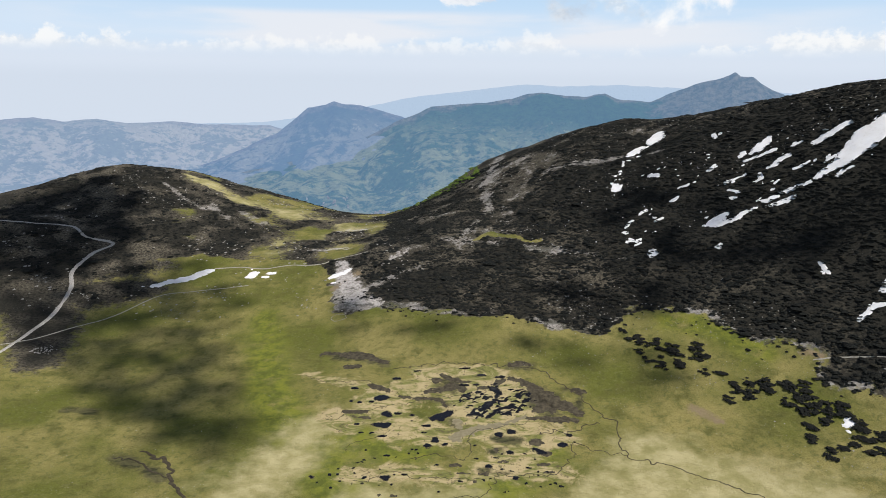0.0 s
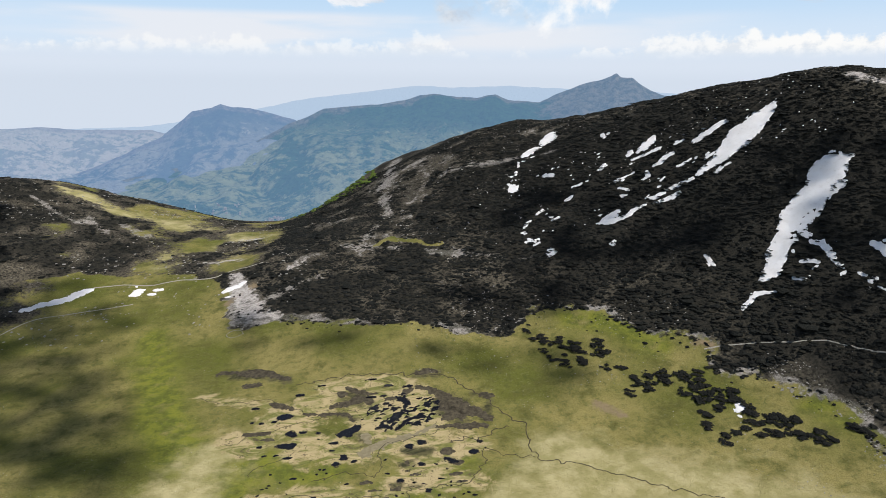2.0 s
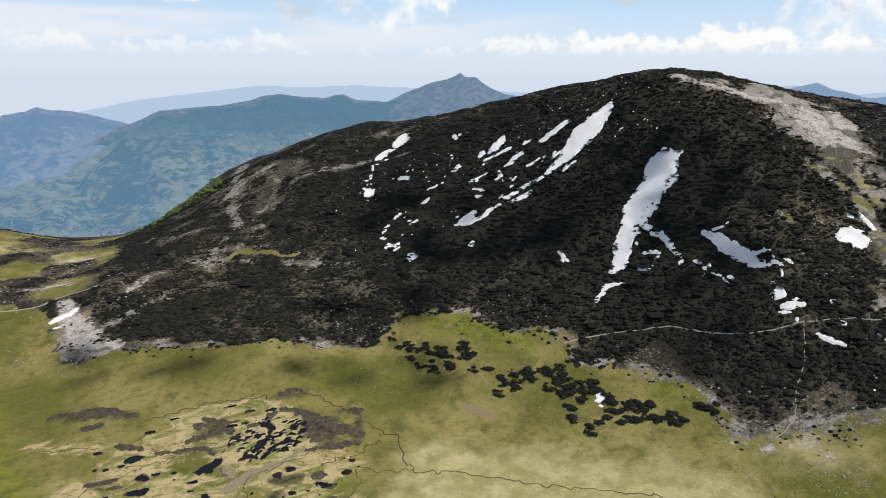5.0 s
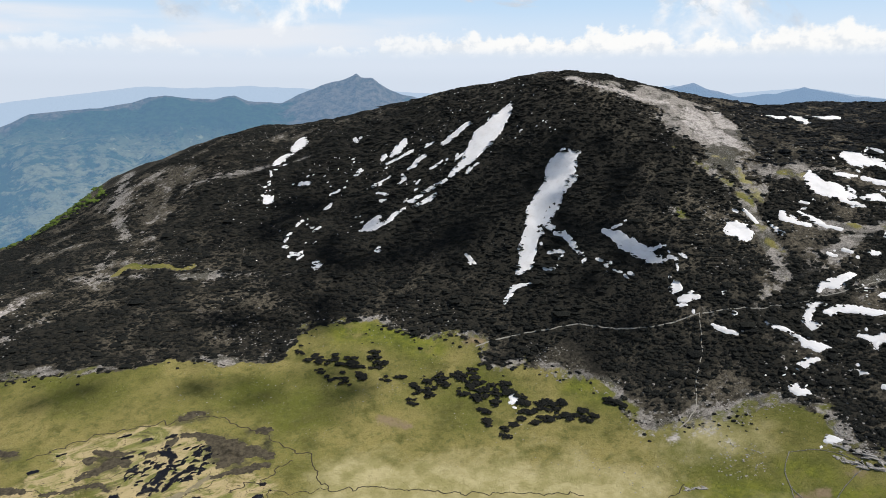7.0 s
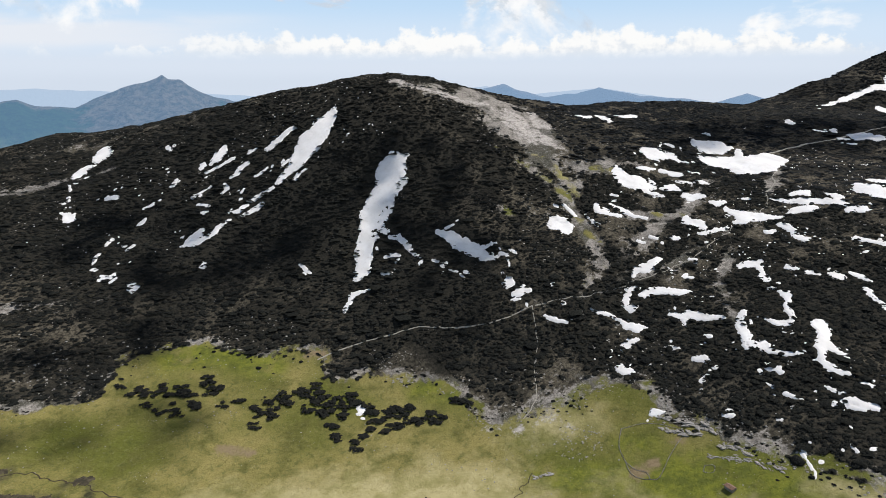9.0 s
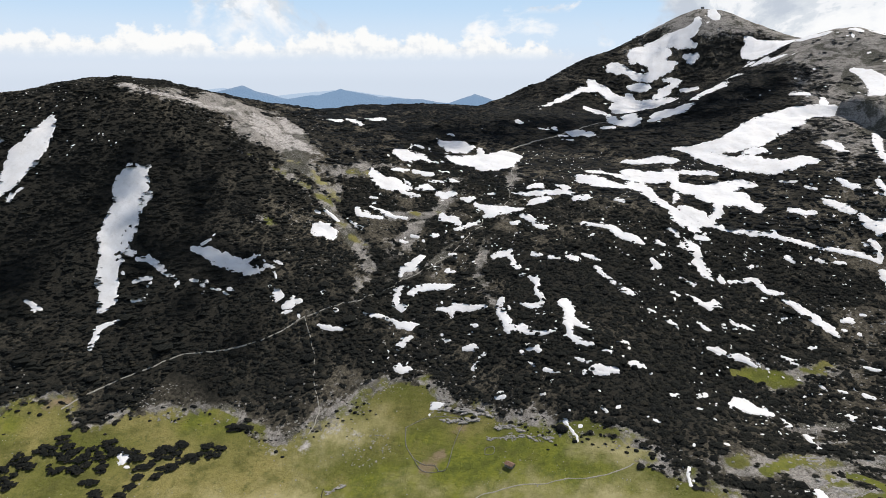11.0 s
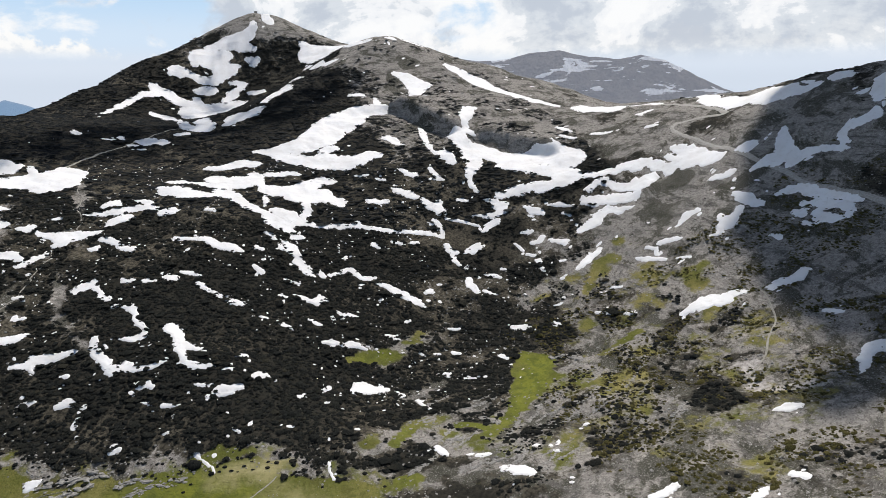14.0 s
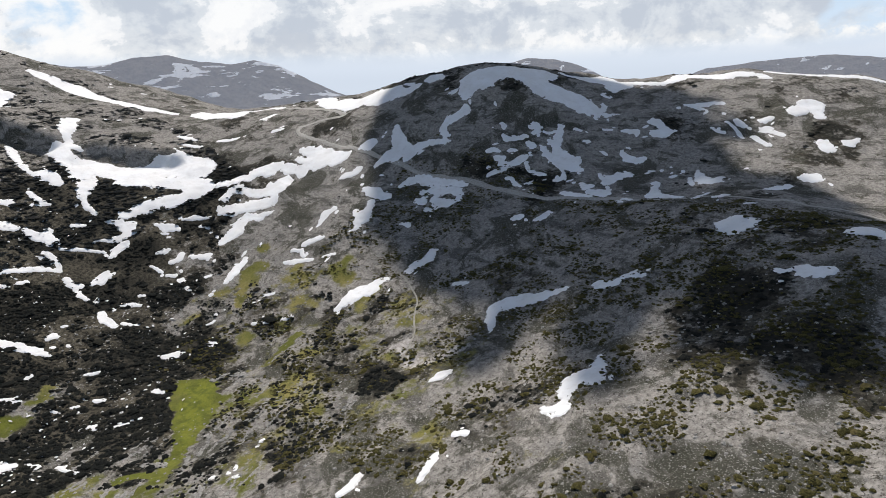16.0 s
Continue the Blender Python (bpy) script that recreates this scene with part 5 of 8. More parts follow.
snow([(1031, 6, 17.0), (1007, 23, 24.8), (985, 40, 25.8), (965, 55, 24.2), (938, 67, 24.2), (922, 82, 16.7), (912, 100, 16.7), (904, 118, 13.8), (908, 133, 8.4), (913, 147, 5.5)], [(892, 114, 12.4), (883, 99, 12.7), (871, 81, 11.5), (870, 60, 23.0), (865, 42, 18.5), (861, 29, 11.8), (875, 14, 10.2), (883, 3, 10.3), (878, -7, 5.8)], [(1035, -2, 10.3), (1049, -32, 11.3)], [(908, 49, 6.8), (903, 60, 8.4)])
snow([(874, 203, 5.3), (866, 189, 8.8), (874, 175, 10.6), (877, 160, 12.4), (875, 149, 8.7), (872.8, 141.9, 3.5)])
snow([(786, 240, 6.5), (778, 231, 11.2), (766, 215, 11.0), (767, 202, 9.4), (768, 189, 6.3), (770, 179, 4.7)], [(813, 235, 6.7), (815, 224, 8.3), (810, 209, 6.6), (803, 191, 8.2)])
snow([(824, 187, 13.4), (811, 175, 19.8), (812, 164, 19.8), (815, 152, 16.5), (835, 146, 8.4)], [(779, 174, 12.7), (765, 162, 8.2), (748, 151, 6.3), (745, 141, 5.7), (737, 131, 6.7), (725, 121, 10.2), (720, 112, 11.7), (711, 108, 7.5)], [(834.5, 138.2, 1.7), (783.6, 133.5, 2.5), (751.5, 129.8, 2.6)])
snow([(836, 129, 6.7), (839, 115, 5.8), (840, 101, 6.3), (836.5, 94.0, 2.9)])
snow([(802, 136, 5.2), (793, 126, 14.1), (790, 112, 12.9), (797, 96, 14.6), (808, 83, 11.3), (821, 70, 8.1), (819, 57, 7.1)], [(777, 102, 8.7), (778, 89, 14.0), (777, 76, 11.8), (778, 63, 9.2), (774, 54, 11.0), (765, 49, 5.2)], [(790, 83, 10.6), (793, 67, 9.1)])
snow([(742, 119, 9.0), (737, 106, 10.7), (729, 100, 7.4)], [(758, 88, 5.5), (749, 85, 4.9), (734, 91, 5.1), (725, 97, 4.8)])
snow([(720, 102, 4.0), (724.3, 90.4, 3.2), (723, 75, 4.4), (723, 60, 4.1), (722, 45, 4.4), (723, 34, 4.4), (718.1, 24.9, 3.6), (719, 13, 4.4), (718.6, 1.3, 3.9), (715.7, -10.0, 3.7), (714.1, -21.4, 3.9), (714.9, -33.0, 3.7), (712.6, -44.1, 4.0), (707.6, -54.2, 2.8)], [(728.0, 33.4, 3.6)])
snow([(771, 16, 5.4), (769, 7, 5.9), (769, -2, 5.2)])
snow([(794.0, -11.6, 3.6), (788, -19, 5.8), (782, -28, 7.0), (775, -36, 5.5)])
snow([(831.3, -28.2, 3.2), (822, -35, 5.2), (817, -43, 5.5)])
snow([(935, -24, 7.5), (923, -32, 7.5), (904, -37, 5.5)])
snow([(831.7, 26.3, 2.6), (828.1, 13.2, 2.4)])
snow([(817.9, 4.0, 2.0), (813.1, -5.4, 2.0)])
snow([(722, 228, 6.2), (724, 220, 6.5)])
snow([(728.4, 189.5, 2.7), (728.5, 180.1, 3.3)])
snow([(676.3, 211.1, 2.2), (673.6, 198.8, 3.7), (674, 190, 4.5), (675, 181, 6.0), (668, 175, 5.8), (665, 165, 5.5), (663, 157, 6.0), (660.1, 150.5, 3.4)], [(681.8, 193.1, 1.8)])
snow([(698.9, 128.1, 3.0), (696.2, 123.1, 4.0), (691.0, 119.8, 2.8)])
snow([(686.3, 109.6, 2.9), (677, 104, 6.9), (667, 100, 6.0), (659.7, 97.9, 3.8)])
snow([(678.7, 114.9, 2.6), (670.0, 111.5, 2.6)])
snow([(669, 137, 4.2), (667.9, 131.3, 3.3)])
snow([(651.8, 121.5, 2.3)])
snow([(698, 101, 4.0), (698, 95, 5.1)])
snow([(685.7, 57.6, 1.8)])
snow([(693.8, 20.2, 3.7), (690.0, 16.4, 2.6)])
snow([(696.9, -4.5, 2.5), (696.6, -8.4, 2.6)])
snow([(698.0, -19.8, 3.0), (697.5, -25.4, 2.8)])
snow([(1010.8, -71.1, 2.9), (997, -76, 5.9), (980, -78, 4.4), (942, -75, 5.6), (909, -74, 4.1), (872.6, -74.0, 3.4), (854.9, -78.0, 3.1)])
snow([(952.3, -100.0, 1.9), (933.8, -107.7, 3.8), (920, -114, 12.3), (884, -116, 10.2), (869, -121, 11.9), (845, -122, 12.9)], [(989, -151, 11.4), (956, -140, 9.8), (933.4, -133.0, 3.7), (914, -128, 7.2), (895, -141, 4.9), (882, -155, 7.3), (867, -168, 6.0), (854, -178, 4.2)], [(825, -118, 10.9), (802, -107, 4.9), (782.7, -105.2, 3.6), (772.5, -109.2, 2.9)])
snow([(870, -133, 17.0), (850, -148, 19.2), (833, -169, 22.9), (823, -191, 24.4), (814, -212, 21.1), (787, -225, 22.0)], [(810, -157, 11.1), (800, -178, 12.7), (774, -199, 11.1), (747, -212, 16.7)], [(755, -134, 7.6), (755, -147, 7.4), (753, -160, 9.0), (746, -180, 8.4), (738, -199, 7.2), (735, -214, 6.0)])
snow([(859, -85, 7.9), (847, -91, 8.2), (833, -94, 4.8)])
snow([(830.1, -63.7, 2.7), (818, -67, 4.2), (807.1, -71.3, 3.9), (801.0, -75.4, 1.9)], [(804.9, -64.8, 2.1), (801.3, -73.6, 1.5)])
snow([(770.5, -45.7, 3.2), (759, -50, 6.7), (754, -58, 7.4), (766.4, -62.8, 3.5)], [(745.1, -56.9, 3.2), (747.6, -66.0, 2.9)])
snow([(763.7, -84.3, 2.9), (762, -90, 4.3), (759.4, -94.0, 3.3)])
snow([(755.5, -114.6, 2.0), (749, -121, 4.4), (740, -127, 7.7), (739, -134, 4.9)], [(730, -128, 7.3), (727, -119, 5.0), (726.9, -108.0, 2.8), (732.3, -95.0, 1.5)], [(717, -117, 4.9), (713, -108, 4.7), (707.5, -100.5, 3.3)])
snow([(734.3, -50.9, 3.3), (726.0, -54.4, 3.8), (716.0, -55.9, 2.5), (705.8, -55.1, 1.8)])
snow([(735.5, -64.3, 1.5), (730.2, -75.0, 2.4), (725.2, -85.5, 2.5), (718.7, -93.8, 2.2), (715.2, -98.7, 1.6)])
snow([(694.1, -56.7, 3.0), (686, -58, 4.8), (680.8, -63.5, 3.3)], [(678.1, -58.8, 2.5), (665.6, -60.0, 3.2), (658.7, -63.6, 2.2)])
snow([(678.8, -74.9, 2.8), (680, -82, 6.5), (683, -87, 7.0), (687.1, -90.2, 3.0)])
snow([(635.9, -66.4, 3.2), (624, -66, 4.9), (616.4, -68.8, 3.8), (614.0, -71.3, 2.7)])
snow([(613.9, -77.1, 2.7), (607.9, -81.7, 2.0)])
snow([(639.1, -85.6, 2.8), (635.1, -92.2, 3.2), (629.1, -97.3, 2.4)])
snow([(653.7, -68.0, 2.8), (657.2, -71.2, 1.8)])
snow([(619.0, -20.9, 2.5), (622, -25, 4.0), (618.8, -28.0, 1.9)])
snow([(722.8, -151.3, 1.8), (716.5, -155.5, 3.3), (711, -159, 5.5), (706, -164, 4.8), (701.8, -167.2, 2.2)])
snow([(707.3, -151.7, 1.5), (703.7, -156.0, 1.5)])
snow([(713.2, -176.5, 1.6), (708.9, -185.6, 3.3), (704.3, -191.8, 1.9), (699.3, -200.3, 1.3)])
snow([(695.8, -187.0, 2.2), (692.3, -190.9, 2.9), (687.9, -192.0, 1.9)])
snow([(686.8, -136.4, 1.4), (682.5, -143.0, 2.8), (683.9, -148.4, 2.0)])
snow([(667.3, -143.2, 3.3), (666, -149, 4.0), (669.3, -153.6, 3.8)])
snow([(660.5, -159.4, 1.8), (654.6, -164.8, 3.4), (648, -172, 4.2)], [(645.4, -171.4, 3.4)])
snow([(675.4, -126.3, 1.2), (666.8, -129.3, 1.8), (660.6, -131.2, 1.9)])
snow([(652.6, -133.1, 2.4), (648.4, -138.4, 2.3)])
snow([(639.3, -139.2, 3.0), (633.2, -139.9, 2.6)])
snow([(623.9, -138.7, 2.1), (617.6, -139.2, 1.6)])
snow([(642.3, -102.1, 2.4), (639.7, -105.5, 1.6)])
snow([(623.4, -157.8, 1.8), (622.5, -162.2, 1.8)])
snow([(598.6, -150.4, 2.1)])
snow([(570.2, -141.2, 1.8)])
snow([(564.7, -130.3, 1.3), (563.9, -133.4, 1.4)])
snow([(551.8, -87.4, 2.9), (550, -91, 4.4), (550.1, -96.6, 3.5), (548.7, -101.8, 1.4)])
snow([(541.5, -121.4, 2.4), (536.9, -123.2, 3.4)])
snow([(563.9, -31.5, 1.6), (561.8, -35.8, 1.8), (561.6, -41.2, 1.2)])
snow([(529.5, -27.3, 2.2), (527.5, -32.6, 2.2)])
snow([(528.9, -11.8, 1.5), (529.1, -15.8, 1.4)])
snow([(501.9, -15.0, 2.1), (498.8, -17.5, 3.6)])
snow([(491.5, -28.7, 1.6), (490.0, -36.5, 1.5)])
snow([(491.2, -40.7, 1.2)])
snow([(524.2, -71.6, 1.6)])
snow([(514.6, -66.1, 3.3), (511.0, -69.4, 3.0)])
snow([(505.4, -38.1, 1.2)])
snow([(521.9, -44.5, 1.3)])
snow([(881.3, -247.3, 3.8), (869, -251, 5.6), (853.3, -256.0, 3.2)])
snow([(843.0, -237.4, 3.3), (836, -247, 4.0), (830.0, -252.1, 2.8)])
snow([(1569, 154, 6.3), (1555, 149, 9.7), (1546, 144, 6.6)])
snow([(1544.1, 178.5, 3.9), (1522, 179, 6.7), (1506, 190, 12.0), (1496, 209, 15.2), (1492, 227, 16.8), (1486, 244, 13.3), (1484, 265, 7.4)], [(1482, 202, 10.6), (1474, 178, 5.0)])
snow([(1462, 281, 14.3), (1446, 269, 22.8), (1440, 251, 21.2), (1453, 235, 12.4), (1455, 225, 6.0)], [(1432, 250, 13.0), (1412, 236, 12.8), (1424, 220, 11.5), (1433, 209, 5.7)], [(1396, 303, 6.8), (1388, 290, 6.3), (1382, 272, 7.4), (1387, 250, 8.3), (1403, 235, 8.6)], [(1442, 286, 7.4), (1419, 285, 5.8)])
snow([(1376.8, 322.7, 3.7), (1391, 314, 12.7), (1380, 306, 5.5)])
snow([(1450.3, 191.0, 3.7), (1444, 178, 8.1), (1449, 170, 5.3)])
snow([(1332, 345, 7.4), (1323, 336, 10.0), (1324, 321, 7.8), (1312, 312, 10.0), (1310, 295, 10.3), (1313, 279, 7.9)], [(1293, 357, 6.4), (1311, 339, 6.1)], [(1285.6, 357.8, 3.6), (1259, 371, 4.9), (1229, 380, 4.9), (1197, 388, 5.0), (1165, 390, 4.8)])
snow([(1352, 274, 6.1), (1359, 263, 8.5), (1363, 249, 7.5)])
snow([(1331, 274, 5.9), (1305, 268, 10.3), (1279, 258, 31.0), (1295, 249, 23.3), (1301, 228, 23.2), (1307, 213, 21.1)], [(1082, 150, 8.7), (1065, 161, 15.0), (1058, 183, 17.0), (1039, 194, 8.4)], [(1079, 234, 11.4), (1034, 223, 13.2), (1025, 235, 10.4), (1046, 251, 8.5), (1116.8, 272.3, 3.8), (1233, 308, 10.1), (1231, 329, 7.6)])
snow([(1341, 222, 8.4), (1356, 215, 8.8), (1372, 205, 6.5), (1390, 194, 5.0), (1391, 216, 4.1)], [(1324, 226, 4.3)])
snow([(1361, 180, 6.3), (1354, 163, 8.2)])
snow([(1119, 143, 6.7), (1149, 131, 11.5), (1168, 118, 16.4), (1288, 112, 6.5), (1346, 98, 8.1), (1280.3, 81.9, 2.1)])
snow([(1494, 79, 6.8), (1476, 67, 12.5), (1456, 55, 26.4), (1451, 39, 34.9), (1457, 22, 26.3), (1438, 0, 8.4), (1340, -15, 13.5), (1325, -34, 10.7), (1322, -43, 5.3)], [(1356, 56, 10.9), (1305, 47, 4.4), (1278, 33, 10.2)], [(1392, 72, 7.0)])
snow([(1318, -76, 5.3), (1313, -85, 8.0)])
snow([(1290.3, -67.2, 1.9)])
snow([(1320, -108, 5.3), (1326, -124, 8.1), (1320, -138, 5.4)])
snow([(1183, -72, 8.2), (1172, -82, 11.7), (1154, -93, 13.7), (1130, -101, 20.2), (1130, -111, 11.5)], [(1107, -96, 13.2), (1093, -90, 10.7)])
snow([(1086.7, -23.9, 2.9), (1060, -27, 7.1), (1048.5, -30.1, 3.9)])
snow([(1095, 7, 8.8), (1096, -4, 6.6)])
snow([(1217, -165, 7.0), (1200, -175, 11.5), (1182, -190, 13.2), (1164, -208, 19.2), (1134, -222, 14.1), (1099, -238, 11.4), (1054, -253, 8.8), (1019, -268, 8.6), (1009, -293, 6.5)])
snow([(811, -417, 7.5), (767, -410, 14.4), (728, -410, 15.6), (710, -423, 17.2), (676, -424, 15.0), (651, -429, 7.4), (641, -438, 6.3)], [(864, -445, 5.0), (802, -424, 11.3)])
snow([(981, -324, 16.8), (927, -323, 20.0), (910, -337, 19.8), (915, -362, 4.2), (901.8, -382.1, 3.3), (882, -394, 7.9)], [(839, -344, 5.6), (841.9, -358.6, 3.8)])
snow([(785.4, -327.1, 3.1), (776.6, -334.6, 3.5)])
snow([(827.4, -275.8, 3.6), (814.6, -293.6, 3.6)])
snow([(704, -320, 6.4), (690, -327, 7.9), (669, -328, 9.1), (649, -327, 9.8), (640, -336, 7.0)], [(699, -309, 4.4), (679, -312, 8.5), (662, -316, 8.2)], [(672, -299, 5.8), (689, -295, 6.7), (709, -291, 5.9), (714, -279, 10.2), (724, -270, 7.7), (727, -256, 7.3), (728, -242, 7.4), (733, -232, 6.6)])
snow([(681, -279, 9.0), (677, -269, 8.7), (684, -262, 8.3), (692, -252, 7.8), (706, -245, 5.0), (715, -243, 4.3), (715, -232, 4.8), (709, -220, 4.4)], [(666, -252, 7.1), (679, -238, 8.5), (691, -223, 8.0), (698, -213, 6.2)], [(667.2, -259.8, 3.4), (692.6, -266.9, 3.5)], [(670, -226, 5.3), (658, -233, 4.4), (652.3, -244.2, 3.8)], [(667, -218, 7.3), (659, -207, 8.6), (660, -197, 7.4)])
snow([(591, -275, 5.6), (588.8, -280.8, 3.7)], [(591, -273, 5.5), (589.1, -265.0, 3.7), (587.1, -260.3, 2.0)])
snow([(576.9, -313.0, 3.4), (565, -315, 6.2), (552, -316, 5.0), (546.7, -318.8, 2.9)], [(558, -304, 4.2), (553.5, -297.9, 3.7), (551, -290, 7.8), (550, -283, 5.1), (545, -289, 5.8)], [(562.3, -288.4, 3.1), (553.0, -285.1, 3.1)], [(548.1, -271.5, 1.7), (544.9, -274.6, 2.3), (544.3, -278.9, 3.6)])
snow([(578.1, -237.9, 3.2), (576.1, -243.3, 3.2), (572.3, -249.5, 3.5), (568.9, -253.3, 1.9)], [(582.6, -227.6, 2.1), (574.2, -232.3, 2.4), (565.3, -230.0, 1.5)])
snow([(577.9, -216.3, 2.0), (567.1, -221.5, 3.5), (555.2, -232.1, 1.8)])
snow([(547.5, -240.0, 1.8), (543.3, -243.8, 1.9), (539.4, -247.7, 1.4)])
snow([(617.9, -195.4, 3.1), (614, -189, 5.0), (610, -181, 4.7), (603.3, -171.5, 3.2), (601.1, -165.6, 2.3)])
snow([(454, -266, 4.1), (454, -271, 5.8), (449, -274, 5.0), (448, -283, 4.5), (449.9, -289.3, 3.5)])
snow([(503.3, -302.7, 1.7), (498.8, -303.8, 2.1)])
snow([(477.4, -204.7, 2.4), (476, -211, 5.0), (477, -219, 7.9), (477, -226, 8.3), (474, -230, 6.8), (466.5, -229.5, 3.4)], [(465.1, -230.2, 3.8), (468, -236, 7.8), (469, -243, 5.4), (464.3, -248.9, 2.7)])
snow([(555.6, -181.1, 1.8), (550.8, -187.3, 1.7)])
snow([(512.3, -174.5, 2.0), (506.9, -181.1, 1.3)])
snow([(529.9, -156.0, 2.1), (521.5, -162.8, 1.9)])
snow([(617, -314, 4.2), (610, -319, 4.3), (607, -324, 4.4), (607.0, -327.5, 2.5)])
snow([(612.9, -383.7, 2.6), (603, -377, 6.3), (593, -371, 7.8), (584, -367, 7.8), (578, -370, 7.4)], [(593, -359, 4.4), (585, -360, 9.5), (591, -350, 5.9), (592.9, -339.6, 3.4)], [(575, -371, 6.3), (568, -377, 5.9), (558, -384, 4.0), (548.2, -390.7, 2.8), (540.3, -395.2, 1.3)], [(548.5, -397.2, 2.3), (556, -402, 4.3), (558, -411, 4.7), (552, -418, 4.9), (549, -427, 5.3), (552.6, -434.3, 3.4)], [(568, -369, 5.3), (569, -362, 4.9)])
snow([(627, -352, 7.2), (623, -357, 7.0)], [(617.2, -350.2, 3.0)])
snow([(547.2, -333.6, 2.2), (542, -344, 5.3), (533, -351, 5.5), (518, -353, 4.6), (505, -359, 4.2), (491.4, -361.9, 3.4), (484.2, -366.0, 2.0)])
snow([(519.1, -339.4, 2.8), (515.1, -343.2, 3.4), (510, -348, 5.7), (498, -350, 5.6), (491, -355, 5.9), (480.1, -352.8, 2.6), (476.7, -348.2, 3.2)], [(518.1, -330.0, 2.7), (509, -331, 4.2), (512.4, -335.9, 2.7)], [(503.5, -340.4, 3.9), (494, -336, 5.9), (485, -338, 5.9), (480.0, -342.8, 3.2)], [(498.6, -325.6, 2.6), (489.8, -328.4, 2.6)])
snow([(561, -446, 6.3), (568, -457, 13.8), (570, -468, 19.3), (565, -476, 18.1), (558, -485, 14.5), (549, -499, 15.8), (540, -506, 15.8), (529, -507, 17.6), (512, -501, 14.9), (500, -501, 16.0), (492, -504, 15.5), (479, -503, 13.6), (473, -514, 15.4), (458, -512, 11.3), (445, -514, 9.2), (436.5, -506.5, 3.6)], [(547, -457, 9.2), (550, -452, 6.4)], [(523, -533, 12.8), (526, -518, 12.7)], [(443, -528, 4.1), (441, -517, 5.2), (427.5, -516.3, 2.7), (421.8, -521.6, 2.1)])
snow([(635, -455, 6.4), (627, -461, 7.4), (620, -463, 4.8)])
snow([(586.2, -440.8, 2.3), (582, -444, 4.5)])
snow([(660.8, -441.6, 3.3), (651.7, -442.7, 3.1)])
snow([(529.4, -564.6, 3.3), (515.6, -571.9, 2.8), (503, -580, 9.9), (501, -603, 11.8), (497, -613, 13.6), (476, -599, 16.5), (460, -571, 6.0)], [(480, -615, 13.5), (462, -619, 6.7), (445, -624, 4.9), (428, -628, 6.6), (427, -647, 10.1), (430, -664, 6.9)], [(460.2, -551.7, 2.9), (453.5, -553.9, 3.0)])
snow([(432.0, -666.7, 3.4), (412, -664, 8.5), (395, -667, 10.1), (379, -668, 11.7), (371, -681, 11.8), (365, -684, 10.2)])
snow([(351, -685, 6.7), (341, -678, 6.7)])
snow([(376.3, -576.2, 2.3), (366, -578, 4.4), (363, -583, 6.0), (358, -594, 4.6), (350, -598, 4.5)], [(360.7, -575.3, 2.8), (352.5, -575.3, 1.0)])
snow([(390, -535, 4.3), (384, -537, 4.5), (375, -531, 4.6)], [(376, -517, 4.5), (371, -520, 9.0), (367, -525, 5.5), (363.1, -530.1, 3.0)])
snow([(402.1, -504.7, 3.0), (396.1, -507.4, 3.6), (392, -511, 4.1), (386.4, -503.6, 1.5)])
snow([(418.8, -494.2, 2.0), (412.6, -498.6, 2.1)])
snow([(424.1, -510.0, 1.0)])
snow([(386.9, -477.6, 1.1), (379.8, -471.7, 3.5), (372, -468, 5.2), (363, -468, 5.0), (361, -473, 4.8)])
snow([(401.7, -465.0, 1.0)])
snow([(424.1, -469.4, 1.4), (419.9, -470.6, 1.5)])
snow([(382.0, -434.9, 1.4), (373.7, -429.2, 2.3)])
snow([(365.9, -420.8, 3.6), (367, -433, 7.0), (364, -442, 6.8), (359, -446, 5.7), (353.8, -450.5, 1.7)])
snow([(328.1, -443.0, 3.4), (322.1, -431.3, 3.4), (315, -417, 7.1), (301, -411, 5.8), (291, -409, 5.7), (288, -412, 4.6)])
snow([(307.7, -463.2, 1.7), (301.5, -452.9, 2.4), (295.1, -444.7, 1.6)])
snow([(306.7, -476.0, 1.9), (297, -462, 5.5), (288, -454, 7.3), (284, -458, 6.1), (283.7, -469.6, 3.7)])
snow([(336.6, -466.1, 1.7)])
snow([(323.5, -459.7, 2.9), (321.2, -462.4, 1.7)])
snow([(318.3, -467.2, 0.8)])
snow([(346.0, -461.2, 1.3), (342.5, -463.1, 1.3)])
snow([(255, -407, 4.4), (254, -414, 4.5)])
snow([(269.5, -413.1, 2.3), (270.1, -423.1, 1.7)])
snow([(270.7, -402.3, 3.4), (272.0, -410.1, 3.4)])
snow([(332.3, -399.6, 2.2), (325.6, -400.7, 2.3)])
snow([(339.6, -416.2, 1.3)])
snow([(227.0, -389.7, 1.6), (222.7, -393.2, 1.6)])
snow([(272.8, -499.4, 0.9)])
snow([(232.8, -440.8, 0.8)])
snow([(333.5, -549.3, 1.6), (326.7, -546.3, 2.5), (321.7, -549.4, 2.3)])
snow([(327.7, -566.7, 1.6), (317.0, -560.9, 2.0), (307.6, -552.3, 1.9), (301.4, -546.7, 1.7)])
snow([(321.6, -574.3, 3.9), (315, -570, 4.9), (309.6, -567.3, 3.2)])
snow([(311.7, -585.9, 2.0)])
snow([(338.3, -586.1, 1.0)])
snow([(293.3, -551.8, 3.2), (283.9, -546.6, 3.3), (277.8, -546.3, 3.8)])
snow([(292.5, -567.7, 3.8), (292, -574, 4.8)])
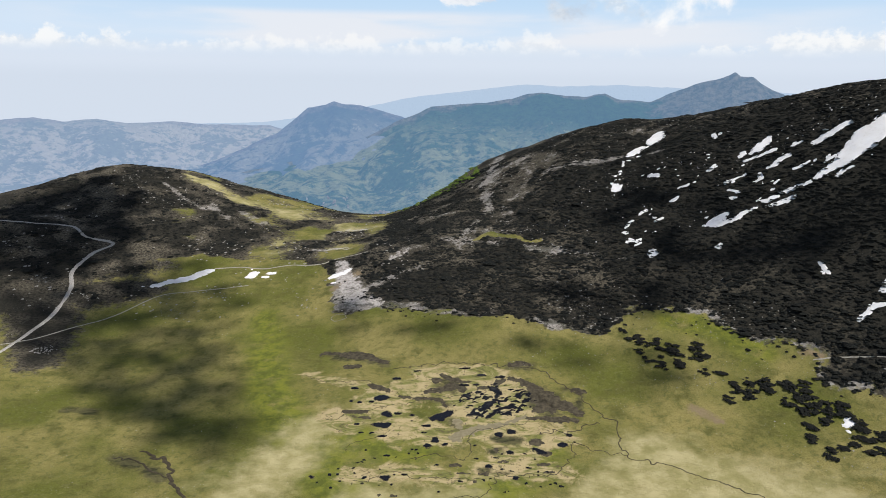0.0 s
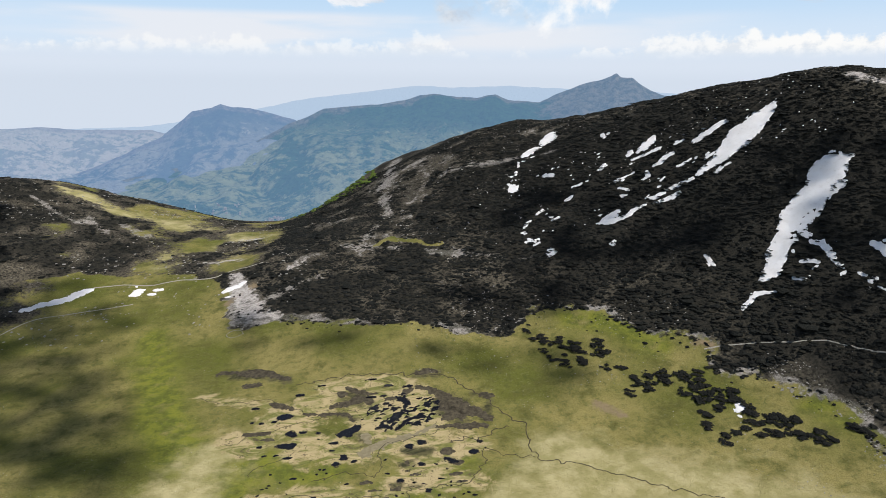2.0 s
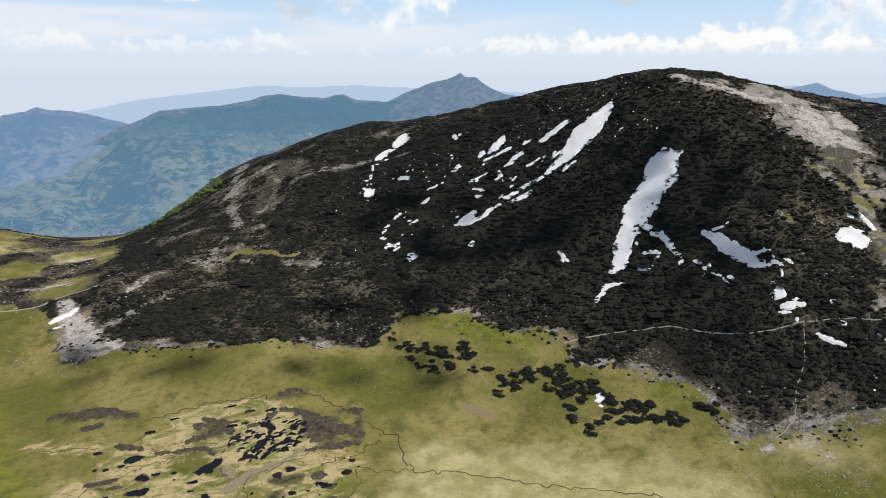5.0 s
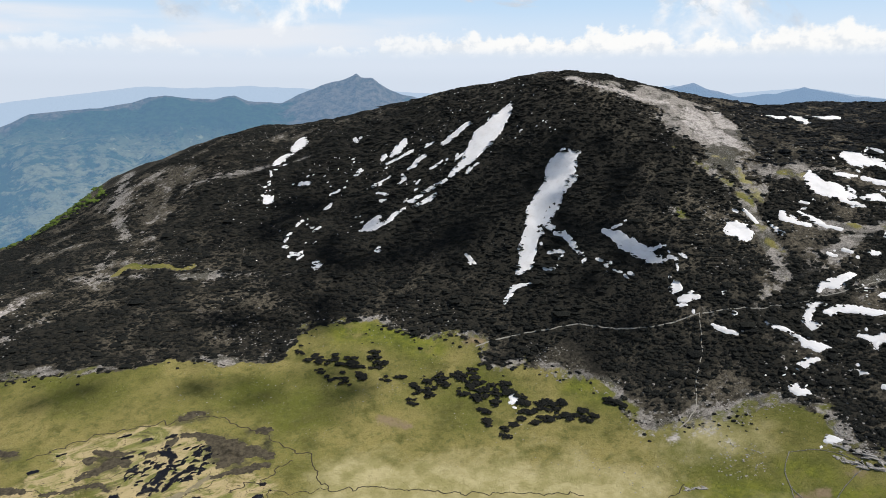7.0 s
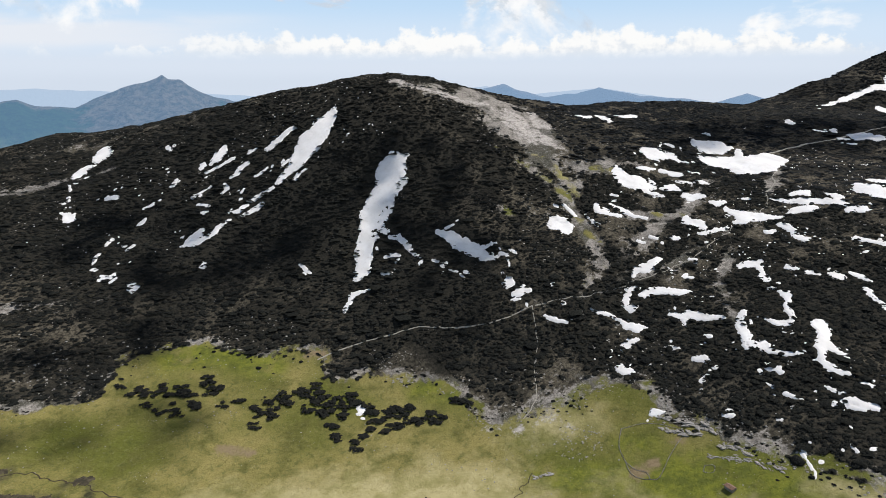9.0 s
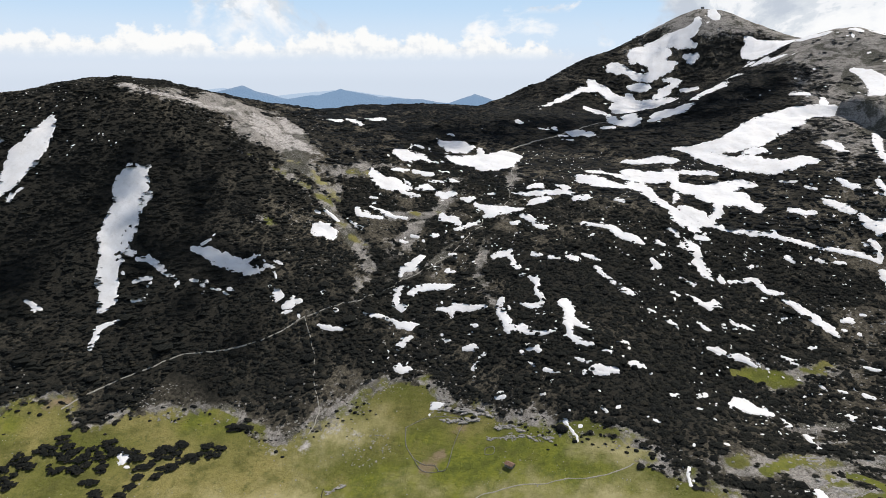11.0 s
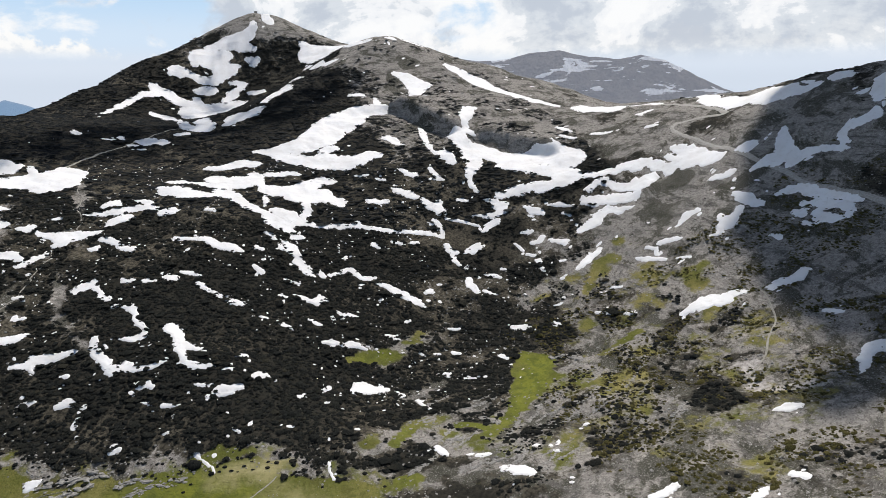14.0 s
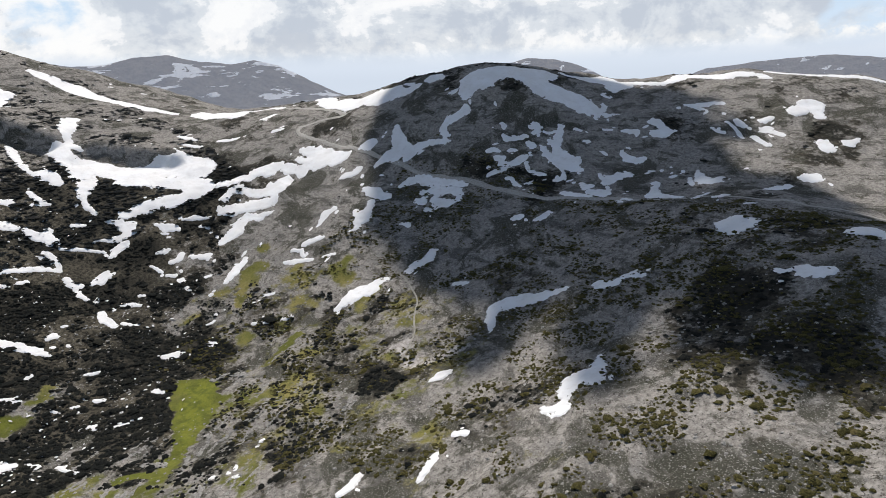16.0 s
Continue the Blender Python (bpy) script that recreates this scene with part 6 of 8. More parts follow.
snow([(479.6, -455.9, 4.0), (478, -462, 6.6), (471.0, -457.8, 3.5), (472.9, -450.1, 2.2)])
snow([(466.5, -459.2, 2.6), (459.9, -463.8, 2.5), (456.5, -468.1, 2.6)], [(460.3, -478.4, 3.5), (453.9, -469.1, 3.5), (448, -458, 5.2), (443, -448, 4.7), (434, -442, 6.2), (422, -439, 7.3), (413, -440, 6.3), (412.3, -444.2, 3.0)], [(455.1, -454.2, 2.8), (448, -450, 4.1)], [(453.8, -440.6, 2.2), (443.2, -434.1, 3.7), (434, -434, 5.7), (421, -430, 5.8), (409, -431, 4.3), (401.5, -433.1, 3.1)])
snow([(411.2, -410.6, 3.2), (408.3, -416.2, 3.3), (411.7, -422.6, 1.5), (418.8, -427.2, 2.2)])
snow([(399.4, -419.0, 1.1)])
snow([(393.1, -396.3, 3.0), (385, -394, 4.7), (377.0, -394.5, 3.1), (369.9, -396.4, 3.3), (364.5, -396.6, 2.8)])
snow([(387.0, -414.7, 2.0), (378, -410, 4.9), (376, -413, 4.3)])
snow([(370.6, -404.6, 3.9), (363, -406, 5.6), (355, -406, 5.3), (356.9, -413.8, 1.9)])
snow([(505.6, -438.9, 2.6), (498.9, -436.0, 3.2)])
snow([(492.5, -427.0, 3.0), (486.8, -425.0, 3.6), (479.8, -429.5, 3.3), (475.9, -435.6, 3.1), (476.6, -442.0, 2.1)])
snow([(466.3, -434.7, 3.3), (460.3, -433.6, 4.0)])
snow([(491.7, -403.0, 2.4), (488.0, -406.9, 3.9), (482.8, -409.3, 2.2)])
snow([(473.9, -415.5, 2.4), (468.5, -419.8, 2.1)])
snow([(476, -402, 4.8), (473.6, -405.2, 3.1), (468.4, -396.9, 3.0), (460.3, -401.2, 3.8), (457.6, -413.6, 3.9), (455.8, -420.9, 2.2)], [(470.4, -381.9, 2.1), (465.6, -388.0, 2.9), (461.1, -394.5, 3.4)], [(450.6, -413.7, 2.0), (443.1, -407.8, 1.7), (434.6, -407.4, 2.2), (425.8, -411.0, 2.2)])
snow([(451.1, -386.5, 2.4), (446.6, -389.1, 2.7), (439.0, -383.9, 2.6), (432.6, -382.8, 1.9)])
snow([(430.1, -389.7, 2.3), (427.0, -393.7, 2.1)])
snow([(419.1, -381.2, 1.0)])
snow([(442.5, -478.4, 2.3), (435.5, -479.5, 1.6)])
snow([(327.0, -233.5, 1.9), (336, -244, 4.1), (342, -253, 6.3), (338, -257, 6.0), (331, -261, 5.8), (322, -265, 5.5), (312, -269, 6.0), (304.2, -273.1, 3.4), (295.9, -277.1, 1.3)])
snow([(276.4, -283.3, 3.8), (269, -282, 5.5), (263, -285, 4.4), (260.2, -292.1, 3.1), (254.4, -295.0, 3.7), (246.7, -292.0, 1.7)])
snow([(221, -352, 6.7), (215, -353, 10.5), (209, -355, 6.7)])
snow([(228.5, -169.7, 2.1), (222, -170, 5.1), (216, -168, 5.4), (221, -178, 4.1), (224, -186, 6.5), (226, -193, 6.7), (220, -196, 6.7), (212, -192, 4.4), (217.9, -204.8, 3.5), (222.4, -210.9, 2.1)])
snow([(406.7, -348.1, 3.2), (402.7, -350.6, 3.0)])
snow([(385, -355, 4.7), (383, -362, 5.1)])
snow([(401.8, -269.7, 2.6), (392.5, -273.1, 2.7)])
snow([(326.2, -178.8, 2.7), (324, -184, 5.2), (321.0, -187.7, 2.6)])
snow([(265.7, -141.3, 2.2), (260.4, -143.3, 2.8)])
snow([(255.6, -106.7, 1.7), (257.3, -112.5, 2.7), (261.7, -121.9, 3.6), (263.0, -125.7, 2.3)])
snow([(287.8, -79.3, 3.0), (288.6, -85.9, 3.6), (291.7, -93.4, 2.3)])
snow([(396.4, 11.6, 2.7), (387.1, 7.6, 2.4)])
snow([(358.3, -21.2, 3.8), (351, -29, 5.5), (344, -33, 4.1)])
snow([(379.0, -10.8, 1.8), (377.0, -17.0, 2.4)])
snow([(373.5, -47.4, 2.5)])
snow([(360.5, -56.5, 2.3)])
snow([(381.2, -84.0, 2.1)])
snow([(324.7, -51.4, 1.4)])
snow([(412, 258, 3.7), (413, 255, 3.7)])
snow([(415.7, 162.4, 1.5), (411.3, 158.3, 0.7), (406.5, 153.8, 1.3)])
snow([(290, 435, 4.2), (286, 432, 3.3)])
snow([(395.7, 80.6, 1.1), (388.4, 80.4, 0.8), (381.7, 78.4, 1.1)])
snow([(405.9, 151.9, 0.9), (400.1, 149.8, 0.9)])
snow([(418.3, 163.1, 1.1), (415.6, 160.3, 1.1)])
snow([(352, -711, 6.7), (321, -725, 8.7), (278, -732, 7.7), (249, -743, 7.1)])
snow([(282, -635, 5.2), (272, -630, 9.6), (262, -618, 5.6)])
snow([(283, -613, 7.8), (280, -621, 7.6)])
snow([(243, -577, 6.9), (235, -567, 6.9)])
snow([(225, -586, 5.5), (220.3, -597.8, 2.4)])
snow([(300, -585, 4.2), (298, -592, 4.0)])
snow([(296.6, -570.9, 2.8), (278, -571, 4.8)])
snow([(227, -506, 6.7), (223, -511, 6.3)])
snow([(236, -455, 4.4), (233, -481, 3.4)])
snow([(166, -302, 3.1), (158, -304, 3.1), (147, -302, 5.2), (141, -304, 4.5)])
snow([(141, -356, 8.2), (131, -351, 5.2)])
snow([(-326, 726, 3.7), (-312, 738, 4.4), (-291, 752, 6.8), (-277, 770, 5.0)])
snow([(-223, 755, 7.3), (-221, 761, 6.8)])
snow([(-124, 729, 5.2), (-114, 734, 4.4), (-106.6, 740.1, 2.8)])
snow([(-204, 760, 3.4), (-197, 759, 3.1)])


# crumbs of snow between the larger beds
def snow_crumbs(count, seed):
    rng = np.random.default_rng(seed)
    x, y = rng.uniform(380, 1250, 9000), rng.uniform(-560, 470, 9000)
    ok = (fbm(x, y, 110, 3, 77) > 0.0) & (x > 395 + 0.12 * np.abs(y - 100)) & (inside(x, y, MEADOW) < -10) & (height(x, y) > 42)
    x, y = x[ok][:count], y[ok][:count]
    # half of them lie round the larger beds
    for chain in list(SNOW_CHAINS):
        for _ in range(1):
            a, b, r = chain[rng.integers(0, len(chain))]
            turn, off = rng.uniform(0, 6.283), r * rng.uniform(1.1, 2.3) + rng.uniform(1, 6)
            x, y = np.r_[x, a + off * math.cos(turn)], np.r_[y, b + off * math.sin(turn)]
    cos, faces, base = [], [], 0
    ring = np.arange(9) / 9 * 6.283
    for a, b in zip(x, y):
        r, turn, long = rng.uniform(0.6, 1.7) * (1 + math.hypot(a - 400, b) / 900), rng.uniform(0, 3.14), rng.uniform(1, 2.2)
        u, v = np.cos(ring) * r * long * rng.uniform(0.75, 1.2, 9), np.sin(ring) * r * rng.uniform(0.75, 1.2, 9)
        px, py = a + math.cos(turn) * u - math.sin(turn) * v, b + math.sin(turn) * u + math.cos(turn) * v
        px, py = np.r_[a, px], np.r_[b, py]
        cos.append(np.c_[px, py, ground_z(px, py) + np.r_[0.45, np.full(9, -0.05)]])
        faces.append(base + np.array([(0, k + 1, (k + 1) % 9 + 1) for k in range(9)]))
        base += 10
        SNOW_CHAINS.append([(a, b, r), (a + 0.1, b, r)])
    me = array_mesh("snow_crumbs", np.concatenate(cos), np.concatenate(faces))
    me.materials.append(SNOW)
    return tagged(new("snow_crumbs", me), "many small remnants of old snow between the shrubs", "snow", kind="stuff")


snow_crumbs(110, 5)


def snow_specks(count, seed, x0=370, x1=900, y0=-120, y1=470, lot=-0.02):
    """The last scraps of snow, under a metre across, in the shade of the shrubs."""
    rng = np.random.default_rng(seed)
    x, y = rng.uniform(x0, x1, count * 6), rng.uniform(y0, y1, count * 6)
    k = (fbm(x, y, 60, 4, 79) > lot) & (inside(x, y, MEADOW) < -6)
    x, y = x[k][:count], y[k][:count]
    n = len(x)
    ring = np.arange(6) / 6 * 6.283
    r, long, turn = rng.uniform(0.3, 0.9, n), rng.uniform(1, 2.6, n), rng.uniform(0, 3.14, n)
    u, v = np.cos(ring)[None] * (r * long)[:, None] * rng.uniform(0.7, 1.2, (n, 6)), np.sin(ring)[None] * r[:, None] * rng.uniform(0.7, 1.2, (n, 6))
    px = x[:, None] + np.cos(turn)[:, None] * u - np.sin(turn)[:, None] * v
    py = y[:, None] + np.sin(turn)[:, None] * u + np.cos(turn)[:, None] * v
    px, py = np.c_[x, px], np.c_[y, py]
    z = ground_z(px.ravel(), py.ravel()).reshape(n, 7) + np.r_[1.5, np.full(6, 0.9)]
    fan = np.array([(0, k + 1, (k + 1) % 6 + 1) for k in range(6)])
    me = array_mesh("snow_specks", np.stack([px, py, z], -1).reshape(-1, 3), (np.arange(n)[:, None, None] * 7 + fan[None]).reshape(-1, 3))
    me.materials.append(SNOW)
    return tagged(new("snow_specks", me), "scraps of melting snow among the shrubs", "snow", kind="stuff")


snow_specks(650, 6, 445, 900, -120, 330)
snow_specks(130, 7, 130, 540, 640, 980, 0.08)


def bare_of_snow(x, y, margin=0.5):
    """Where no snow lies; its ragged rim counts as free here and there."""
    ok = np.ones(len(x), bool)
    margin = margin - 3.6 * np.clip(value_noise(x / 5, y / 5, 91) * 2 - 0.7, 0, 1)
    for chain in SNOW_CHAINS:
        r = max(c[2] for c in chain) + 4
        box = (x > min(c[0] for c in chain) - r) & (x < max(c[0] for c in chain) + r) & (y > min(c[1] for c in chain) - r) & (y < max(c[1] for c in chain) + r)
        if box.any():
            i = np.nonzero(box)[0]
            ok[i[chain_distance(x[i], y[i], chain) < margin[i]]] = False
    return ok


def smooth_line(points, gap):
    """A curve through points, cut every gap metres."""
    p = np.array([points[0], *points, points[-1]], float)
    out = []
    for a, b, c, d in zip(p[:-3], p[1:-2], p[2:-1], p[3:]):
        n = max(int(np.linalg.norm(c - b) / gap), 1)
        for t in np.arange(n) / n:
            out.append(0.5 * (2 * b + (c - a) * t + (2 * a - 5 * b + 4 * c - d) * t * t + (3 * b - a - 3 * c + d) * t ** 3))
    return np.array(out + [p[-2]])


WAYS = []


def way(name, label, category, points, width, mat, lift=0.16, wobble=0.3, gap=2.0, bends=9):
    """A road, trail or brook as a ribbon on the ground."""
    c = smooth_line(points, gap)
    c = c + wobble * np.c_[fbm(c[:, 0], c[:, 1], bends, 2, 3), fbm(c[:, 0], c[:, 1], bends, 2, 8)]
    t = np.gradient(c, axis=0)
    t /= np.linalg.norm(t, axis=1)[:, None] + 1e-9
    side = np.c_[-t[:, 1], t[:, 0]]
    across = np.array([-1, -0.5, 0, 0.5, 1.0])
    w = 0.5 * width * (1 + 0.35 * fbm(c[:, 0], c[:, 1], 12, 3, 12))
    pts = c[:, None] + side[:, None] * (across[None, :, None] * w[:, None, None])
    flat = pts.reshape(-1, 2)
    drop = np.tile(np.array([-0.35, 0, 0.05, 0, -0.35]), len(c))
    z = ground_z(flat[:, 0], flat[:, 1]) + lift + drop
    ob = new(name, grid_mesh(name, np.c_[flat, z], 5, len(c)))
    ob.data.materials.append(mat)
    WAYS.append((c, width))
    return tagged(ob, label, category, kind="structure")


def off_ways(x, y, margin=1.0):
    ok = np.ones(len(x), bool)
    for c, w in WAYS:
        box = (x > c[:, 0].min() - 8) & (x < c[:, 0].max() + 8) & (y > c[:, 1].min() - 8) & (y < c[:, 1].max() + 8)
        i = np.nonzero(box)[0]
        for k in range(0, len(i), 4000):
            j = i[k:k + 4000]
            d = np.sqrt(((x[j, None] - c[None, :, 0]) ** 2 + (y[j, None] - c[None, :, 1]) ** 2).min(axis=1))
            ok[j[d < w / 2 + margin]] = False
    return ok


way("road_saddle", "pale gravel road over the high saddle", "road", [(900, -392), (870, -390), (790, -394), (728, -389), (715, -384), (745, -366), (756, -350), (742, -338), (707, -339), (646, -345), (600, -348), (569, -354), (536, -355), (485, -369), (449, -372), (408, -379), (359, -396), (292, -404)], 5.5, GRAVEL, 0.3)
way("road_shoulder", "narrow gravel road behind the stony shoulder", "road", [(292, -404), (245, -412), (205, -425), (169, -445), (120, -470), (60, -480)], 4.0, GRAVEL, 0.3)
way("road_west", "pale dirt road winding up the western hill", "road", [(-620, 815), (-545, 818), (-511, 825), (-471, 834), (-439, 808), (-410, 806), (-404, 798), (-416, 772), (-418, 732), (-404, 700), (-396, 650), (-397, 607), (-399, 569), (-405, 500)], 4.5, GRAVEL, 0.25)
way("track_meadow", "faint double track across the meadow", "track", [(-407, 581), (-387, 599), (-366, 630), (-341, 661), (-312, 706), (-280, 719), (-220, 732)], 2.2, TRAIL, 0.12)
way("track_west", "worn pale track along the foot of the hill", "track", [(-273, 777), (-247, 780), (-211, 773), (-178, 776), (-146, 769), (-124, 779), (-90, 782)], 3.0, TRAIL, 0.15)
way("trail_pines", "trodden stony trail through the dwarf pines", "trail", [(294, 499), (313, 494), (334, 482), (353, 468), (373, 456), (390, 436), (408, 420), (429, 406), (449, 397)], 1.2, TRAIL, 0.3, 1.2)
way("trail_gully", "narrow stony trail down through the scrub", "trail", [(449, 397), (428, 374), (399, 354), (383, 339), (361, 334)], 1.0, TRAIL, 0.25, 1.0)
way("trail_upper", "stony trail climbing the hollow", "trail", [(449, 397), (480, 372), (520, 345), (570, 322), (640, 310), (700, 300), (790, 325), (850, 330)], 1.0, TRAIL, 0.3, 4.0)
way("trail_hut", "pale worn stream bed below the hut", "trail", [(390, 112), (382, 120), (376, 130), (370, 147), (363, 163), (358, 180), (345, 200), (325, 215)], 1.3, TRAIL, 0.1, 1.4)
way("trail_shoulder", "worn path down the stony shoulder", "trail", [(455, -260), (420, -245), (400, -225), (385, -212), (372, -190)], 1.8, TRAIL, 0.2)
way("trail_col", "pale path crossing the shaded col", "trail", [(830, 350), (900, 335), (980, 300), (1050, 250)], 2.5, TRAIL, 0.4)
for _pts, _w in (([(-40, 539), (-11, 542), (23, 540), (57, 531), (80, 525), (94, 510), (104, 499), (111, 489), (121, 471), (131, 458), (130, 442), (128, 429), (132, 421), (140, 415), (154, 411), (167, 403), (178, 394), (190, 387), (197, 378), (215, 366), (240, 352), (270, 330)], 1.2),
                 ([(-26, 412), (-18, 415), (-5, 419), (9, 418), (16, 415), (19, 422), (19, 437), (26, 450), (39, 453), (56, 457), (66, 462)], 0.8),
                 ([(130, 422), (111, 427), (103, 433), (96, 437), (93, 428), (94, 421), (87, 414), (82, 406), (72, 401), (58, 399), (48, 399), (40, 400), (34, 390), (30, 387), (32, 379), (22, 375), (8, 373)], 0.8),
                 ([(118, 459), (109, 456), (99, 449), (83, 451), (71, 447)], 1.2),
                 ([(-80, 461), (-73, 470), (-57, 474), (-29, 484), (-6, 494), (22, 497)], 0.6),
                 ([(-117, 535), (-103, 526), (-81, 522), (-62, 521), (-51, 507), (-30, 495)], 0.6),
                 ([(-67, 420), (-61, 431), (-48, 437), (-36, 446)], 0.5),
                 ([(-57, 389), (-46, 389), (-31, 398), (-17, 390), (-12, 393), (-1, 393), (9, 393), (28, 392)], 0.6),
                 ([(-208, 419), (-188, 409), (-177, 393), (-168, 377), (-157, 368)], 4.0), ([(-224, 412), (-205, 408), (-190, 396), (-178, 390)], 2.0),
                 ([(285, 290), (300, 292), (315, 296), (324, 298)], 0.9)):
    way("brook", "narrow dark brook meandering through the bog", "brook", _pts, _w, BROOK_BED, 0.1, 3.4, 0.7, 5)


def peat_flat(rounds, mat, label="bare wet brown peat between the mosses"):
    big = max(r for x, y, r in rounds)
    ob = draped("peat_flat", [rounds], mat, 0.7, 0.45 * big + 0.6, 0.5, 0.045, 0.15)
    if ob:
        tagged(ob, label, "peat", kind="structure")


def pond(rounds):
    rounds = [(x, y, 0.88 * r) for x, y, r in rounds]
    big = max(r for x, y, r in rounds)
    ob = draped("pond", [rounds], WATER, 0.4, 0.38 * big + 0.35, 0.5, 0.14, 0.2)
    if ob:
        bank = draped("peat_bank", [[(x, y, r + 0.35) for x, y, r in rounds]], PEAT, 0.5, 0.38 * big + 0.35, 0.4, 0.09, 0.2) if big > 1.2 else None
        if bank:
            bank.parent = ob
            bank["label"] = "dark wet peat rim"
        tagged(ob, "small dark bog pool with a ragged edge" if big > 2.5 else "tiny dark peat pool in pale moss", "pond", "bog pools")


peat_flat([(58, 533.9, 3.4), (65.4, 533.4, 4.4), (72.9, 533, 3.4)], BARE_PEAT)
peat_flat([(39.9, 426.4, 2.3), (40.5, 426.5, 2.8), (41, 426.5, 2.3)], BARE_PEAT)
peat_flat([(72.5, 423.2, 2.3), (74, 423.2, 2.9), (75.6, 423.2, 2.3)], BARE_PEAT)
peat_flat([(8.2, 408.1, 1.6), (10.5, 408.2, 2), (12.8, 408.3, 1.6)], BARE_PEAT)
peat_flat([(27.9, 399.4, 2), (29.3, 399.5, 2.5), (30.8, 399.6, 2)], BARE_PEAT)
peat_flat([(40.5, 414.1, 1.5), (42.9, 414.2, 1.8), (45.4, 414.4, 1.4)], BARE_PEAT)
peat_flat([(67.8, 411.8, 1.7), (70.7, 411.9, 2.1), (73.6, 412, 1.7)], BARE_PEAT)
peat_flat([(69.9, 403, 1.1), (72.8, 403.1, 1.4), (75.6, 403.3, 1.1)], BARE_PEAT)
peat_flat([(11.4, 398.3, 0.8), (15.3, 398.5, 1.1), (19.2, 398.6, 0.9)], BARE_PEAT)
peat_flat([(22.6, 389.8, 1.2), (23.1, 389.8, 1.6), (23.7, 389.8, 1.2)], BARE_PEAT)
peat_flat([(-30.6, 372.8, 1.5), (-29.7, 372.8, 1.8), (-28.8, 372.9, 1.4)], BARE_PEAT)
peat_flat([(-38.7, 373, 1), (-38.2, 373, 1.3), (-37.8, 373.1, 1)], BARE_PEAT)
peat_flat([(-5.5, 518.1, 3.6), (-5.3, 518.1, 4.5), (-5.1, 518.1, 3.6)], BARE_PEAT)
peat_flat([(-83.2, 548.2, 3.1), (-78.3, 547.5, 3.7), (-73.4, 546.8, 2.9)], BARE_PEAT)
peat_flat([(106.9, 497, 3.8), (108.1, 497.1, 4.8), (109.2, 497, 3.8)], BARE_PEAT)
peat_flat([(66, 436.8, 3.5), (68, 436.9, 4.3), (69.9, 437, 3.4)], BARE_PEAT)
peat_flat([(-75.1, 472.1, 1.7), (-66.4, 471.7, 2.2), (-57.8, 471.8, 1.7)], BARE_PEAT)
peat_flat([(-61.1, 463.7, 1.4), (-57.9, 463.8, 1.7), (-54.7, 463.9, 1.4)], BARE_PEAT)
peat_flat([(0.2, 524.5, 2.4), (6, 519.9, 3.3), (15.2, 516.3, 2.3), (24, 513.6, 1.4)], BARE_PEAT)
peat_flat([(-12.1, 502.4, 2.1), (-1.1, 505.7, 3.3), (10, 509.2, 4.8), (18, 504, 2.7)], BARE_PEAT)
peat_flat([(58.1, 514.7, 2.5), (68.4, 506.8, 3.9), (76.3, 496.9, 6.6), (85.2, 489.7, 7.4), (94.4, 479.5, 6.8), (103.8, 472.9, 4.4)], BARE_PEAT)
peat_flat([(76.8, 485.3, 7.4), (81.2, 475, 5.8), (71.3, 472, 2.8)], BARE_PEAT)
peat_flat([(-32.7, 494.2, 1.5), (-15.8, 492.9, 2.2), (0, 490.3, 2.5), (3.1, 481.9, 1.7)], BARE_PEAT)
peat_flat([(-61.9, 517.2, 1.6), (-52.9, 509.2, 3.3), (-41.8, 502.4, 1.7)], BARE_PEAT)
peat_flat([(-109.6, 577.4, 2.4), (-86.1, 572.6, 4.9), (-64.6, 561.8, 4.9), (-48, 548.5, 3.5)], BARE_PEAT)
peat_flat([(48.7, 512.2, 3.5), (39, 502.5, 1.6), (30, 503.7, 2.6)], BARE_PEAT)
peat_flat([(66, 466.6, 1.1), (84.2, 462.5, 3.3), (100.9, 462.1, 2.9)], BARE_PEAT)
peat_flat([(64, 465.7, 2), (46.5, 458.4, 2.7), (30, 455, 3), (20.2, 448.1, 3.5), (9.2, 439.6, 3.8)], SILT, "smooth olive-grey silt in an old brook bed")
peat_flat([(13.2, 460.9, 3.9), (14.9, 452.9, 2.6)], SILT, "smooth olive-grey silt in an old brook bed")
pond([(-72.2, 509.2, 1.7), (-70.8, 509.1, 2.1), (-69.4, 509, 1.7)])
pond([(-50, 492, 3.9), (-47.7, 491.8, 4.8), (-45.3, 491.6, 3.9)])
pond([(-56, 486.6, 1.3), (-55, 486.5, 1.6), (-54.1, 486.5, 1.3)])
pond([(-41.6, 468.9, 3.2), (-40.9, 468.9, 4), (-40.2, 468.9, 3.2)])
pond([(-34.5, 470.4, 1.3), (-33.1, 470.5, 1.6), (-31.6, 470.6, 1.3)])
pond([(-47.9, 454, 3.2), (-44.3, 454.2, 4), (-40.7, 454.2, 3.2)])
pond([(-22.7, 468.8, 1.3), (-22, 468.8, 1.7), (-21.2, 468.8, 1.3)])
pond([(-13.2, 454.6, 1.3), (-11.2, 454.7, 1.6), (-9.2, 454.7, 1.3)])
pond([(-4.5, 438.5, 3.4), (-4.4, 438.5, 4.2), (-4.2, 438.5, 3.4)])
pond([(-9.1, 429.2, 2.4), (-8.9, 429.2, 3.1), (-8.8, 429.2, 2.4)])
pond([(2.4, 432.5, 1.2), (3.1, 432.5, 1.5), (3.8, 432.5, 1.2)])
pond([(-17.5, 424.5, 1), (-17.3, 424.5, 1.2), (-17.2, 424.5, 1)])
